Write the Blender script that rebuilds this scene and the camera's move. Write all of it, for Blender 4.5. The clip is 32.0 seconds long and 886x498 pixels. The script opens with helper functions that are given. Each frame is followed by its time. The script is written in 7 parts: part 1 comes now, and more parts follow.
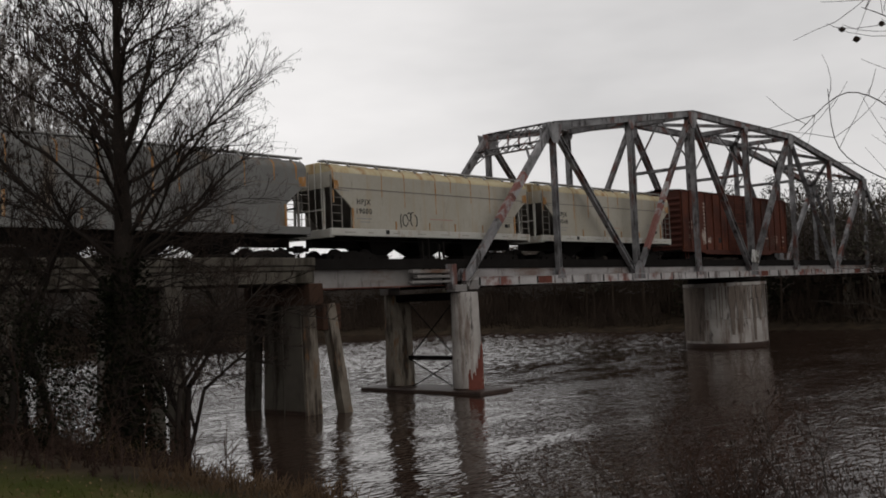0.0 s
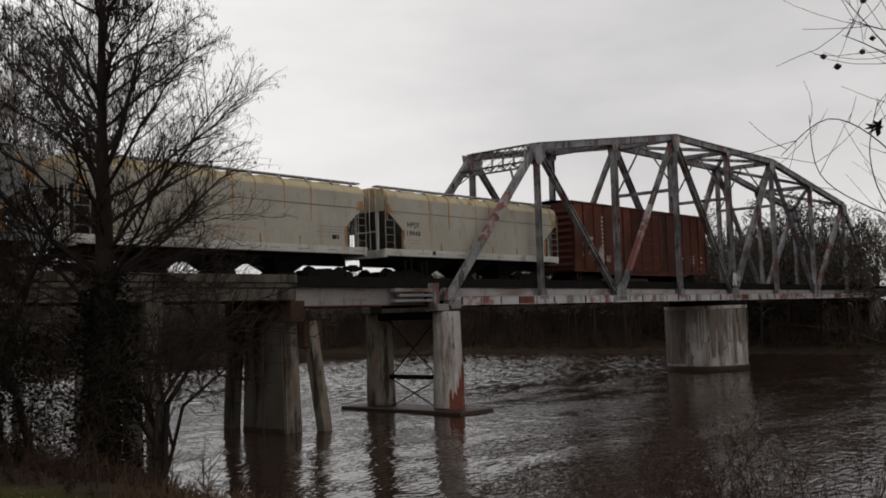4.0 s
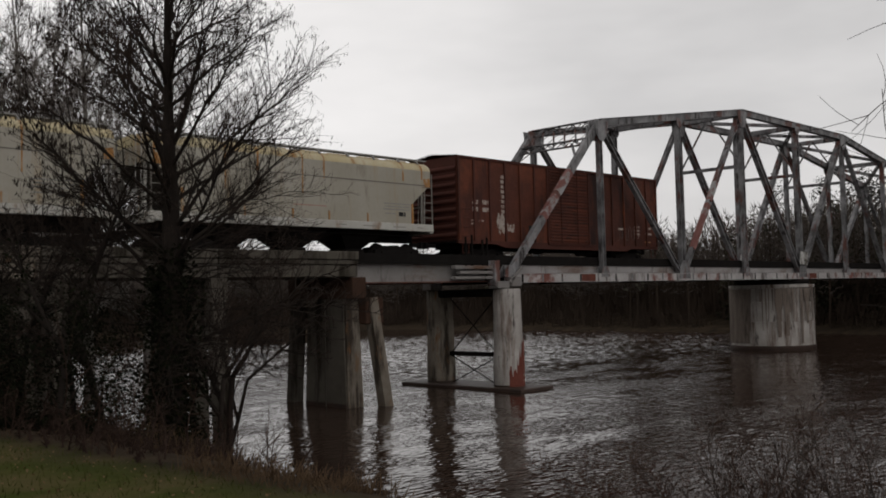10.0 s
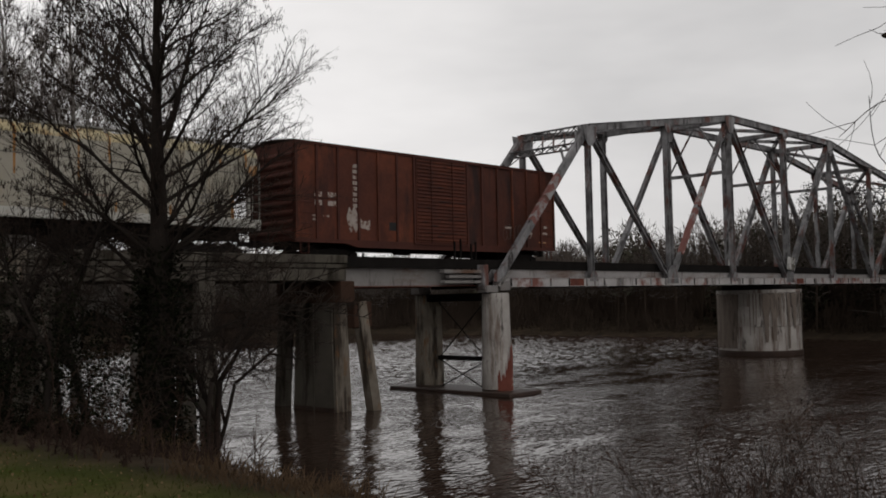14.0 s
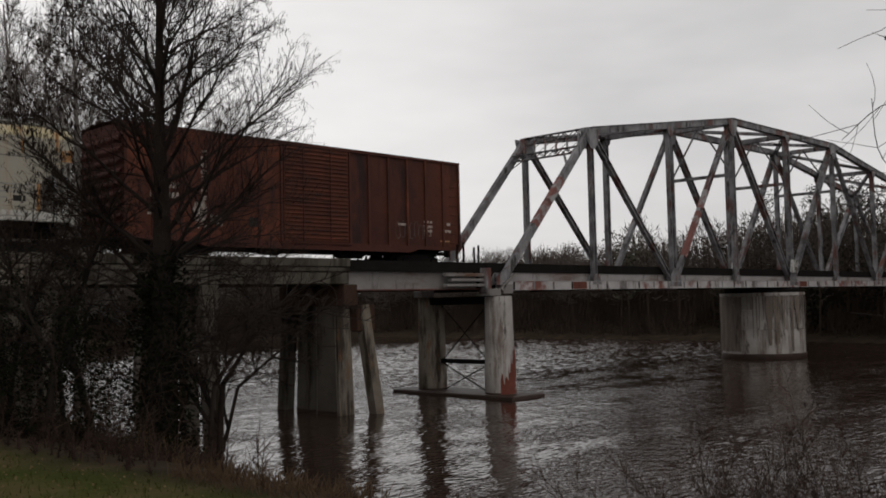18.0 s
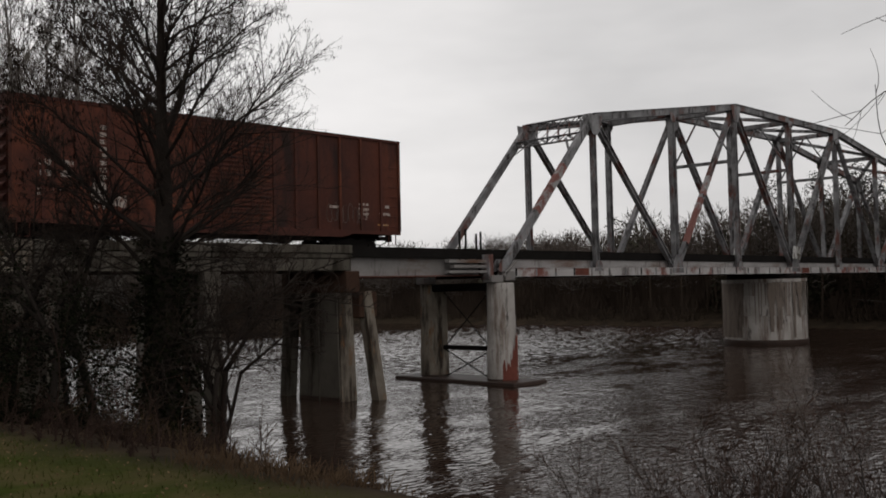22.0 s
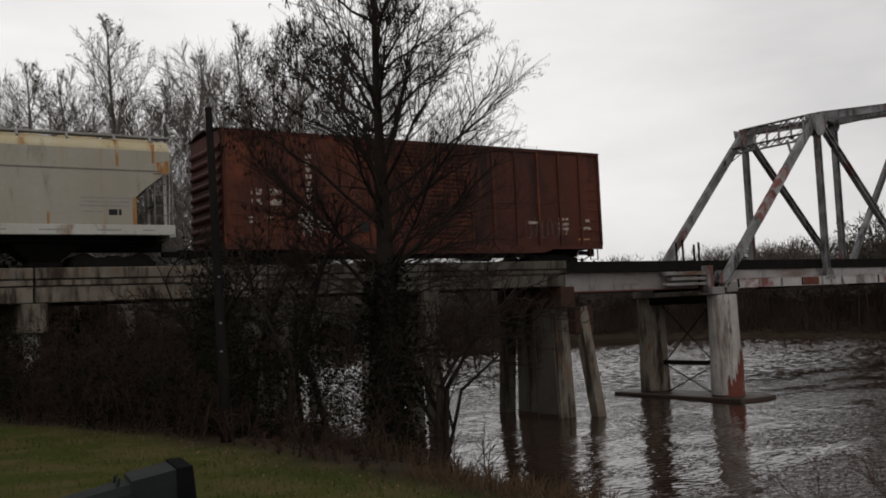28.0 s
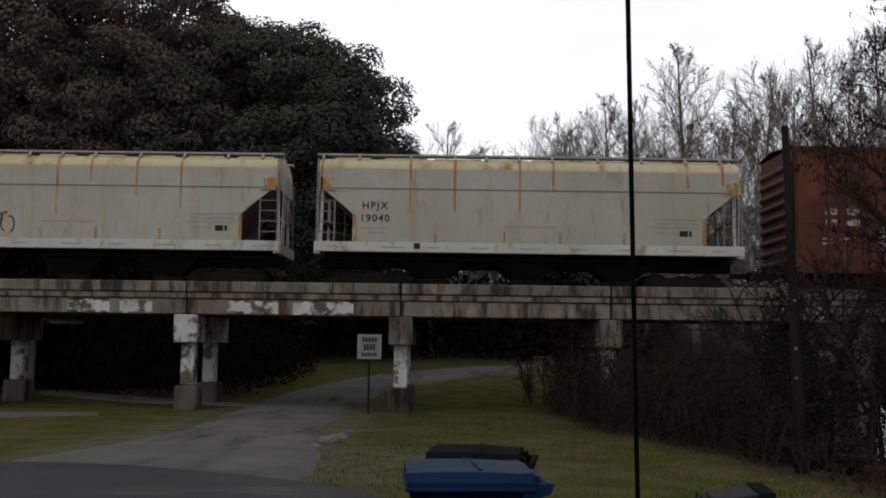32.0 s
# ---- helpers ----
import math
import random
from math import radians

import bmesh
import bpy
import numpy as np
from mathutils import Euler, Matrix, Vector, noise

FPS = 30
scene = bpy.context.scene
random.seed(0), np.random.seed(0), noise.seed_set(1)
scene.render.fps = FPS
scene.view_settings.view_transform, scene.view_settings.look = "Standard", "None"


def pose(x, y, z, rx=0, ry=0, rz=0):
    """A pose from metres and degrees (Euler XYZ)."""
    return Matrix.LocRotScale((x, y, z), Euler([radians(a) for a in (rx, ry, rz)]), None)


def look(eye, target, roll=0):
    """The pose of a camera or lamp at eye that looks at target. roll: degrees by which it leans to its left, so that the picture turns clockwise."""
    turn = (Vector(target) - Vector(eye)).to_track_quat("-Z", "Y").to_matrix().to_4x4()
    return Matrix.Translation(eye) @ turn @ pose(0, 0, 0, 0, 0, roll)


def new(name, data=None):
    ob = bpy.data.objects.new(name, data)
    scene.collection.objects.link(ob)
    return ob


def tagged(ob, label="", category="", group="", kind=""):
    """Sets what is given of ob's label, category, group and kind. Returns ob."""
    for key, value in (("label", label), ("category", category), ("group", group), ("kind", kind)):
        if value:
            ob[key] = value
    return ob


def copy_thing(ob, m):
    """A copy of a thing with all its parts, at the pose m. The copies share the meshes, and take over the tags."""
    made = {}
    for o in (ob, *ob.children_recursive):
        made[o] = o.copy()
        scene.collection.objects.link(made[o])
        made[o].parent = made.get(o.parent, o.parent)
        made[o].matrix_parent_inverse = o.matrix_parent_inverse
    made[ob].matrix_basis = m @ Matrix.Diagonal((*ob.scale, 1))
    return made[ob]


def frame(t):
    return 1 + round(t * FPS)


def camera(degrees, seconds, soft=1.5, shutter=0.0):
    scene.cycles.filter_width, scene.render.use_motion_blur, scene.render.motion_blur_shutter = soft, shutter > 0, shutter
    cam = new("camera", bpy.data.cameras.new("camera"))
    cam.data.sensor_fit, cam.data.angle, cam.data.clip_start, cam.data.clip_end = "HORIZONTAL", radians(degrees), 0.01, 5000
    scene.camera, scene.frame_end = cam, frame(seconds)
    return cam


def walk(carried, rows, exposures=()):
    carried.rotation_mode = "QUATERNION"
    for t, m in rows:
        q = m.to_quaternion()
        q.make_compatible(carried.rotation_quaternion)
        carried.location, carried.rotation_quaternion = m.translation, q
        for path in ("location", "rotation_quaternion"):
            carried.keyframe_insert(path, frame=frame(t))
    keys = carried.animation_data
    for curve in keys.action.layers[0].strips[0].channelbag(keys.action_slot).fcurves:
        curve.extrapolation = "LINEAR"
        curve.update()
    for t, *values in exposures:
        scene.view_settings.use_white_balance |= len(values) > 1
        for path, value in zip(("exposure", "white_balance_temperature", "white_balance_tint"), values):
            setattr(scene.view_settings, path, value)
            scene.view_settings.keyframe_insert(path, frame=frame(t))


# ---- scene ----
EYE = 4.4        # eye over the water, which lies at z = 0
RAIL = 5.85      # top of rail
YC = 31.4        # track centre line, parallel to x
cam = camera(49.64, 32.0, soft=1.8)
PATH = [
    (0.0, 0.200, 0.0, 4.4, 92.89, 2.60, -47.56),
    (0.5, 0.200, 0.0, 4.4, 93.14, 1.80, -47.65),
    (1.0, 0.200, 0.0, 4.4, 92.74, 1.45, -47.84),
    (1.5, 0.200, 0.0, 4.4, 92.55, 1.47, -48.26),
    (2.0, 0.200, 0.0, 4.4, 93.00, 1.88, -48.47),
    (2.5, 0.200, 0.0, 4.4, 93.35, 1.36, -48.05),
    (3.0, 0.200, 0.0, 4.4, 94.07, 1.73, -48.11),
    (3.5, 0.200, 0.0, 4.4, 94.09, 1.94, -48.49),
    (5.5, 0.200, 0.0, 4.4, 93.52, 1.46, -48.82),
    (6.0, 0.200, 0.0, 4.4, 93.64, 1.56, -48.36),
    (6.5, 0.200, 0.0, 4.4, 93.90, 1.72, -47.47),
    (7.0, 0.200, 0.0, 4.4, 94.14, 1.73, -46.21),
    (7.5, 0.200, 0.0, 4.4, 93.90, 1.54, -45.51),
    (8.0, 0.200, 0.0, 4.4, 93.63, 1.26, -44.75),
    (8.5, 0.200, 0.0, 4.4, 93.03, 1.41, -43.94),
    (9.0, 0.200, 0.0, 4.4, 92.99, 1.43, -44.19),
    (9.5, 0.200, 0.0, 4.4, 92.89, 1.30, -44.58),
    (10.0, 0.200, 0.0, 4.4, 92.73, 1.43, -45.03),
    (10.5, 0.200, 0.0, 4.4, 92.76, 1.30, -45.52),
    (11.0, 0.200, 0.0, 4.4, 92.68, 1.43, -45.49),
    (11.5, 0.200, 0.0, 4.4, 92.65, 1.29, -45.56),
    (12.0, 0.200, 0.0, 4.4, 92.81, 1.34, -45.69),
    (12.5, 0.200, 0.0, 4.4, 92.79, 1.28, -45.49),
    (13.0, 0.200, 0.0, 4.4, 92.92, 1.30, -45.36),
    (13.5, 0.200, 0.0, 4.4, 92.94, 1.24, -45.57),
    (14.0, 0.200, 0.0, 4.4, 92.96, 1.26, -45.71),
    (14.5, 0.200, 0.0, 4.4, 93.00, 1.24, -45.37),
    (16.5, 0.200, 0.0, 4.4, 92.87, 1.28, -45.52),
    (17.0, 0.200, 0.0, 4.4, 92.97, 1.32, -45.71),
    (17.5, 0.200, 0.0, 4.4, 93.06, 1.17, -45.55),
    (18.0, 0.200, 0.0, 4.4, 93.16, 1.32, -45.54),
    (18.5, 0.200, 0.0, 4.4, 93.23, 1.28, -45.26),
    (19.0, 0.200, 0.0, 4.4, 92.99, 1.43, -45.35),
    (19.5, 0.200, 0.0, 4.4, 92.72, 1.27, -45.26),
    (20.0, 0.200, 0.0, 4.4, 92.56, 1.37, -45.26),
    (20.5, 0.200, 0.0, 4.4, 92.59, 1.32, -45.26),
    (21.0, 0.200, 0.0, 4.4, 92.41, 1.30, -45.42),
    (21.5, 0.200, 0.0, 4.4, 92.46, 1.33, -45.31),
    (22.0, 0.200, 0.0, 4.4, 92.36, 1.36, -45.41),
    (22.5, 0.200, 0.0, 4.4, 92.50, 1.46, -45.39),
    (23.0, 0.200, 0.0, 4.4, 92.65, 1.55, -45.24),
    (23.5, 0.200, 0.0, 4.4, 92.61, 1.51, -44.87),
    (24.0, 0.200, 0.0, 4.4, 92.83, 1.50, -44.25),
    (24.5, 0.200, 0.0, 4.4, 92.45, 1.39, -43.80),
    (26.5, 0.200, 0.0, 4.4, 90.22, 2.09, -43.78),
    (27.0, 0.186, 0.0, 4.4, 91.87, 1.56, -41.05),
    (27.5, 0.172, 0.0, 4.4, 92.87, 1.73, -37.43),
    (28.0, 0.159, 0.0, 4.4, 93.77, 2.67, -32.64),
    (28.5, 0.145, 0.0, 4.4, 93.93, 2.62, -28.06),
    (29.0, 0.132, 0.0, 4.4, 93.96, 2.33, -22.97),
    (29.5, 0.104, 0.0, 4.4, 93.62, 1.53, -17.39),
    (30.0, 0.083, 0.0, 4.4, 93.66, 1.21, -13.83),
    (30.5, 0.062, 0.0, 4.4, 94.08, 0.86, -10.03),
    (31.0, 0.041, 0.0, 4.4, 94.44, 0.04, -6.88),
    (31.5, 0.021, 0.0, 4.4, 94.83, -0.15, -4.05),
    (32.0, 0.000, 0.0, 4.4, 95.63, -0.73, 0.00),
]
walk(cam, [(t, pose(*p)) for t, *p in PATH],
     exposures=[(0.0, -0.01, 6500, 10), (5.5, -0.03, 6500, 10), (24.5, -0.05, 6500, 10), (27.0, 0.05, 6500, 10), (28.0, 0.0, 6500, 10), (29.0, 0.14, 6420, 10), (30.0, 0.19, 6400, 10), (31.0, 0.25, 6250, 10), (32.0, 0.27, 6120, 9)])

# ---------------------------------------------------------------- light
SUN_EL, SUN_AZ = 48.0, 200.0
world = bpy.data.worlds.new("overcast")
scene.world = world
world.use_nodes = True
wn, wl = world.node_tree.nodes, world.node_tree.links
wn.clear()
w_out = wn.new("ShaderNodeOutputWorld")
w_bg = wn.new("ShaderNodeBackground")
w_sky = wn.new("ShaderNodeTexSky")
w_sky.sky_type, w_sky.sun_disc = "NISHITA", False
w_sky.sun_elevation, w_sky.sun_rotation = radians(SUN_EL), radians(SUN_AZ)
w_sky.air_density, w_sky.dust_density, w_sky.ozone_density = 1.0, 4.0, 1.0
w_hsv = wn.new("ShaderNodeHueSaturation")
w_hsv.inputs["Saturation"].default_value = 0.12
w_hsv.inputs["Value"].default_value = 0.35
wl.new(w_sky.outputs[0], w_hsv.inputs["Color"])
w_co = wn.new("ShaderNodeTexCoord")
w_map = wn.new("ShaderNodeMapping")
w_map.inputs["Scale"].default_value = (1.0, 1.0, 3.2)
wl.new(w_co.outputs["Generated"], w_map.inputs["Vector"])
w_no = wn.new("ShaderNodeTexNoise")
w_no.inputs["Scale"].default_value, w_no.inputs["Detail"].default_value = 1.6, 5.0
w_no.inputs["Roughness"].default_value = 0.55
wl.new(w_map.outputs[0], w_no.inputs["Vector"])
w_ramp = wn.new("ShaderNodeValToRGB")
w_ramp.color_ramp.elements[0].position, w_ramp.color_ramp.elements[0].color = 0.30, (0.59, 0.578, 0.575, 1)
w_ramp.color_ramp.elements[1].position, w_ramp.color_ramp.elements[1].color = 0.72, (0.93, 0.905, 0.892, 1)
wl.new(w_no.outputs[0], w_ramp.inputs[0])
# the light comes most from the bright cloud round the horizon, and more from the west
w_sep = wn.new("ShaderNodeSeparateXYZ")
wl.new(w_co.outputs["Generated"], w_sep.inputs[0])
w_hi = wn.new("ShaderNodeMapRange")
w_hi.inputs["From Min"].default_value, w_hi.inputs["From Max"].default_value = 0.0, 1.0
w_hi.inputs["To Min"].default_value, w_hi.inputs["To Max"].default_value = 1.14, 0.28
wl.new(w_sep.outputs["Z"], w_hi.inputs["Value"])
w_side = wn.new("ShaderNodeMapRange")
w_side.inputs["From Min"].default_value, w_side.inputs["From Max"].default_value = -0.3, 0.95
w_side.inputs["To Min"].default_value, w_side.inputs["To Max"].default_value = 1.22, 0.92
wl.new(w_sep.outputs["X"], w_side.inputs["Value"])
# the cloud is thicker and greyer low down
w_low = wn.new("ShaderNodeMapRange")
w_low.inputs["From Min"].default_value, w_low.inputs["From Max"].default_value = 0.02, 0.32
w_low.inputs["To Min"].default_value, w_low.inputs["To Max"].default_value = 0.93, 1.13
wl.new(w_sep.outputs["Z"], w_low.inputs["Value"])
w_both = wn.new("ShaderNodeMath")
w_both.operation = "MULTIPLY"
wl.new(w_hi.outputs[0], w_both.inputs[0])
wl.new(w_low.outputs[0], w_both.inputs[1])
w_mul = wn.new("ShaderNodeMath")
w_mul.operation = "MULTIPLY"
wl.new(w_both.outputs[0], w_mul.inputs[0])
wl.new(w_side.outputs[0], w_mul.inputs[1])
w_sc = wn.new("ShaderNodeVectorMath")
w_sc.operation = "SCALE"
wl.new(w_ramp.outputs[0], w_sc.inputs[0])
wl.new(w_mul.outputs[0], w_sc.inputs["Scale"])
w_mix = wn.new("ShaderNodeMix")
w_mix.data_type = "RGBA"
w_mix.inputs["Factor"].default_value = 0.93
wl.new(w_hsv.outputs[0], w_mix.inputs["A"])
wl.new(w_sc.outputs[0], w_mix.inputs["B"])
wl.new(w_mix.outputs["Result"], w_bg.inputs["Color"])
w_bg.inputs["Strength"].default_value = 1.0
wl.new(w_bg.outputs[0], w_out.inputs["Surface"])
sun = new("sun", bpy.data.lights.new("sun", "SUN"))
sun.data.energy, sun.data.angle, sun.data.color = 0.15, radians(30), (1.0, 0.97, 0.93)
sun.matrix_basis = look((-10, -30, 40), (0, 0, 0))


# ---------------------------------------------------------------- materials
def material(name, tones, rough=0.85, metal=0.0, scale=1.2, fine=18.0, bump=0.25, stretch=(1, 1, 1), patch=None, patch_at=(0.55, 0.68),
             patch_scale=0.8, patch_stretch=(1, 1, 1), per_piece=0.0, dirt=None, dirt_at=(0.6, 0.75), gloss=0.15):
    """Two tones mixed by coarse and fine grain; a patch colour (rust, stain) with a shape of its own; fine relief."""
    m = bpy.data.materials.new(name)
    m.use_nodes = True
    n, l = m.node_tree.nodes, m.node_tree.links
    b = n["Principled BSDF"]
    co = n.new("ShaderNodeTexCoord")
    oi = n.new("ShaderNodeObjectInfo")
    off = n.new("ShaderNodeVectorMath")
    off.operation = "MULTIPLY_ADD"
    off.inputs[0].default_value = (0, 0, 0)
    rnd = n.new("ShaderNodeCombineXYZ")
    for k in range(3):
        l.new(oi.outputs["Random"], rnd.inputs[k])
    l.new(rnd.outputs[0], off.inputs[0])
    off.inputs[1].default_value = (37.0, 91.0, 53.0)
    l.new(co.outputs["Object"], off.inputs[2])

    def grain(sc, st, detail=4.0, rgh=0.6):
        mp = n.new("ShaderNodeMapping")
        mp.inputs["Scale"].default_value = st
        l.new(off.outputs[0], mp.inputs["Vector"])
        t = n.new("ShaderNodeTexNoise")
        t.inputs["Scale"].default_value, t.inputs["Detail"].default_value, t.inputs["Roughness"].default_value = sc, detail, rgh
        l.new(mp.outputs[0], t.inputs["Vector"])
        return t.outputs[0]

    def mapped(sock, lo, hi, a=0.0, c=1.0):
        r = n.new("ShaderNodeMapRange")
        r.inputs["From Min"].default_value, r.inputs["From Max"].default_value = lo, hi
        r.inputs["To Min"].default_value, r.inputs["To Max"].default_value = a, c
        l.new(sock, r.inputs["Value"])
        return r.outputs[0]

    def mixed(fac, a, c, mode="MIX"):
        x = n.new("ShaderNodeMix")
        x.data_type, x.blend_type = "RGBA", mode
        for sock, val in ((x.inputs["Factor"], fac), (x.inputs["A"], a), (x.inputs["B"], c)):
            if isinstance(val, (float, int)):
                sock.default_value = val
            elif isinstance(val, tuple):
                sock.default_value = (*val[:3], 1)
            else:
                l.new(val, sock)
        return x.outputs["Result"]

    big, small = grain(scale, stretch), grain(fine, stretch)
    col = mixed(mapped(big, 0.3, 0.7), tones[0], tones[1])
    col = mixed(mapped(small, 0.25, 0.75, 0.0, 0.35), col, tones[-1])
    if patch:
        pf = mapped(grain(patch_scale, patch_stretch, 6.0, 0.65), *patch_at)
        col = mixed(pf, col, patch)
    if dirt:
        df = mapped(grain(patch_scale * 2.7, (1, 1, 0.25), 5.0, 0.7), *dirt_at)
        col = mixed(df, col, dirt)
    if per_piece:
        col = mixed(1.0, col, mixed(oi.outputs["Random"], (1 - per_piece,) * 3, (1 + per_piece,) * 3), "MULTIPLY")
    l.new(col, b.inputs["Base Color"])
    l.new(mapped(small, 0.2, 0.8, max(0.05, rough - 0.1), min(1.0, rough + 0.1)), b.inputs["Roughness"])
    b.inputs["Metallic"].default_value = metal
    b.inputs["Specular IOR Level"].default_value = gloss
    if bump:
        bp = n.new("ShaderNodeBump")
        bp.inputs["Strength"].default_value, bp.inputs["Distance"].default_value = bump, 0.02
        l.new(small, bp.inputs["Height"])
        l.new(bp.outputs[0], b.inputs["Normal"])
    return m


M = {}
M["steel"] = material("weathered_silver_paint", [(0.05, 0.048, 0.049), (0.275, 0.272, 0.276), (0.09, 0.082, 0.08)], 0.55, 0.0, 0.9, 9, 0.2,
                      patch=(0.10, 0.045, 0.036), patch_at=(0.54, 0.62), patch_scale=0.8, patch_stretch=(1, 1, 0.5), dirt=(0.026, 0.022, 0.021), dirt_at=(0.53, 0.64))
M["chord"] = material("chord_paint", [(0.26, 0.25, 0.245), (0.44, 0.425, 0.415), (0.2, 0.165, 0.15)], 0.65, 0.0, 0.8, 9, 0.2,
                      patch=(0.15, 0.06, 0.048), patch_at=(0.52, 0.6), patch_scale=0.45, dirt=(0.06, 0.045, 0.04), dirt_at=(0.54, 0.66))
M["girder"] = material("girder_paint", [(0.125, 0.117, 0.112), (0.21, 0.2, 0.192), (0.14, 0.118, 0.104)], 0.7, 0.0, 0.5, 9, 0.2,
                       patch=(0.10, 0.058, 0.04), patch_at=(0.54, 0.68), patch_scale=0.5, patch_stretch=(0.5, 0.5, 1.6), dirt=(0.05, 0.04, 0.034), dirt_at=(0.57, 0.72))
M["fascia"] = material("weathered_fascia_paint", [(0.19, 0.18, 0.178), (0.29, 0.28, 0.275), (0.2, 0.175, 0.16)], 0.7, 0.0, 0.5, 9, 0.15,
                       patch=(0.12, 0.085, 0.07), patch_at=(0.52, 0.66), patch_scale=0.5, patch_stretch=(0.5, 1, 1.6), dirt=(0.06, 0.045, 0.04), dirt_at=(0.57, 0.7))
M["rust_block"] = material("rust_brown_concrete", [(0.035, 0.02, 0.014), (0.06, 0.034, 0.024), (0.03, 0.019, 0.014)], 0.92, 0, 0.9, 12, 0.3, gloss=0.03)
M["dark_steel"] = material("near_black_steel", [(0.007, 0.0065, 0.0062), (0.013, 0.012, 0.0112), (0.016, 0.0125, 0.0105)], 0.85, 0.0, 2, 20, gloss=0.02)
M["rail"] = material("rail_steel", [(0.06, 0.045, 0.04), (0.09, 0.06, 0.05), (0.05, 0.04, 0.04)], 0.5, 0.4, 2, 20, gloss=0.5)
M["tie"] = material("creosoted_timber", [(0.02, 0.017, 0.015), (0.04, 0.034, 0.03), (0.03, 0.025, 0.02)], 0.9, 0, 3, 25, 0.4, (0.3, 3, 3), gloss=0.03)
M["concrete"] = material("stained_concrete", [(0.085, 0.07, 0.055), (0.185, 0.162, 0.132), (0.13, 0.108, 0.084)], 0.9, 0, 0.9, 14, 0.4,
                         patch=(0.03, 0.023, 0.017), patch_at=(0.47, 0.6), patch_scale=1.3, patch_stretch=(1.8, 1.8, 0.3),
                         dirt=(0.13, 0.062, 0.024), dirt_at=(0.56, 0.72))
# darker concrete; on the wall pier it stands in for the shaded side
M["concrete_dark"] = material("dark_concrete", [(0.05, 0.044, 0.036), (0.095, 0.085, 0.07), (0.07, 0.06, 0.05)], 0.92, 0, 0.7, 14, 0.35,
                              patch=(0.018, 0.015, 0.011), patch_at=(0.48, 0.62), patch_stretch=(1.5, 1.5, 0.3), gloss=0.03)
M["concrete_pale"] = material("pale_pier_concrete", [(0.2, 0.183, 0.168), (0.335, 0.315, 0.295), (0.22, 0.192, 0.17)], 0.9, 0, 0.8, 12, 0.3,
                              patch=(0.10, 0.07, 0.055), patch_at=(0.52, 0.66), patch_scale=1.1, patch_stretch=(1.8, 1.8, 0.22),
                              dirt=(0.035, 0.028, 0.024), dirt_at=(0.57, 0.7))
M["whitewash"] = material("peeling_whitewash", [(0.30, 0.295, 0.28), (0.47, 0.465, 0.45), (0.24, 0.22, 0.19)], 0.9, 0, 1.5, 14, 0.3,
                          patch=(0.075, 0.066, 0.055), patch_at=(0.5, 0.57), patch_scale=1.7, dirt=(0.05, 0.04, 0.03), dirt_at=(0.55, 0.66))
M["rust"] = material("flaking_rust", [(0.09, 0.03, 0.022), (0.14, 0.048, 0.032), (0.07, 0.026, 0.02)], 0.9, 0, 2, 20, 0.4)
M["rust_stain"] = material("waterline_rust", [(0.11, 0.034, 0.025), (0.17, 0.055, 0.038), (0.08, 0.028, 0.021)], 0.9, 0, 2, 14, 0.3, patch=(0.28, 0.24, 0.21), patch_at=(0.6, 0.68), patch_scale=2.0)
M["primer"] = material("red_primer", [(0.14, 0.045, 0.038), (0.19, 0.075, 0.062), (0.2, 0.16, 0.15)], 0.8, 0, 1.2, 12, 0.2,
                       patch=(0.26, 0.255, 0.25), patch_at=(0.5, 0.6), patch_scale=1.3)
M["wet_slab"] = material("wet_slab", [(0.03, 0.022, 0.018), (0.05, 0.032, 0.025), (0.04, 0.025, 0.02)], 0.5, 0, 2, 20, 0.3)
M["hopper"] = material("cream_hopper_paint", [(0.27, 0.248, 0.2), (0.34, 0.32, 0.275), (0.242, 0.215, 0.165)], 0.55, 0, 0.35, 7, 0.05,
                       patch=(0.27, 0.175, 0.082), patch_at=(0.54, 0.8), patch_scale=0.8, patch_stretch=(2.6, 1, 0.22),
                       dirt=(0.15, 0.128, 0.098), dirt_at=(0.58, 0.8))
M["hopper_roof"] = material("yellowed_roof_paint", [(0.40, 0.335, 0.19), (0.44, 0.40, 0.29), (0.33, 0.24, 0.115)], 0.6, 0, 0.8, 8, 0.08,
                            patch=(0.25, 0.135, 0.05), patch_at=(0.52, 0.68), patch_scale=1.0, patch_stretch=(1.5, 1, 0.5))
M["hopper_sill"] = material("pale_sill_paint", [(0.35, 0.335, 0.30), (0.43, 0.42, 0.39), (0.28, 0.26, 0.22)], 0.6, 0, 0.5, 9, 0.06,
                            patch=(0.19, 0.125, 0.075), patch_at=(0.55, 0.68), patch_scale=1.0, patch_stretch=(1.5, 1, 0.6))
M["hopper_grey"] = material("dull_grey_hopper_paint", [(0.115, 0.113, 0.108), (0.165, 0.163, 0.155), (0.105, 0.098, 0.09)], 0.6, 0, 0.4, 8, 0.06,
                            patch=(0.12, 0.085, 0.055), patch_at=(0.56, 0.7), patch_scale=0.7, patch_stretch=(1.5, 1, 0.4))
M["hopper_end"] = material("dark_end_paint", [(0.11, 0.10, 0.088), (0.175, 0.163, 0.145), (0.12, 0.10, 0.083)], 0.7, 0, 0.8, 9, 0.1)
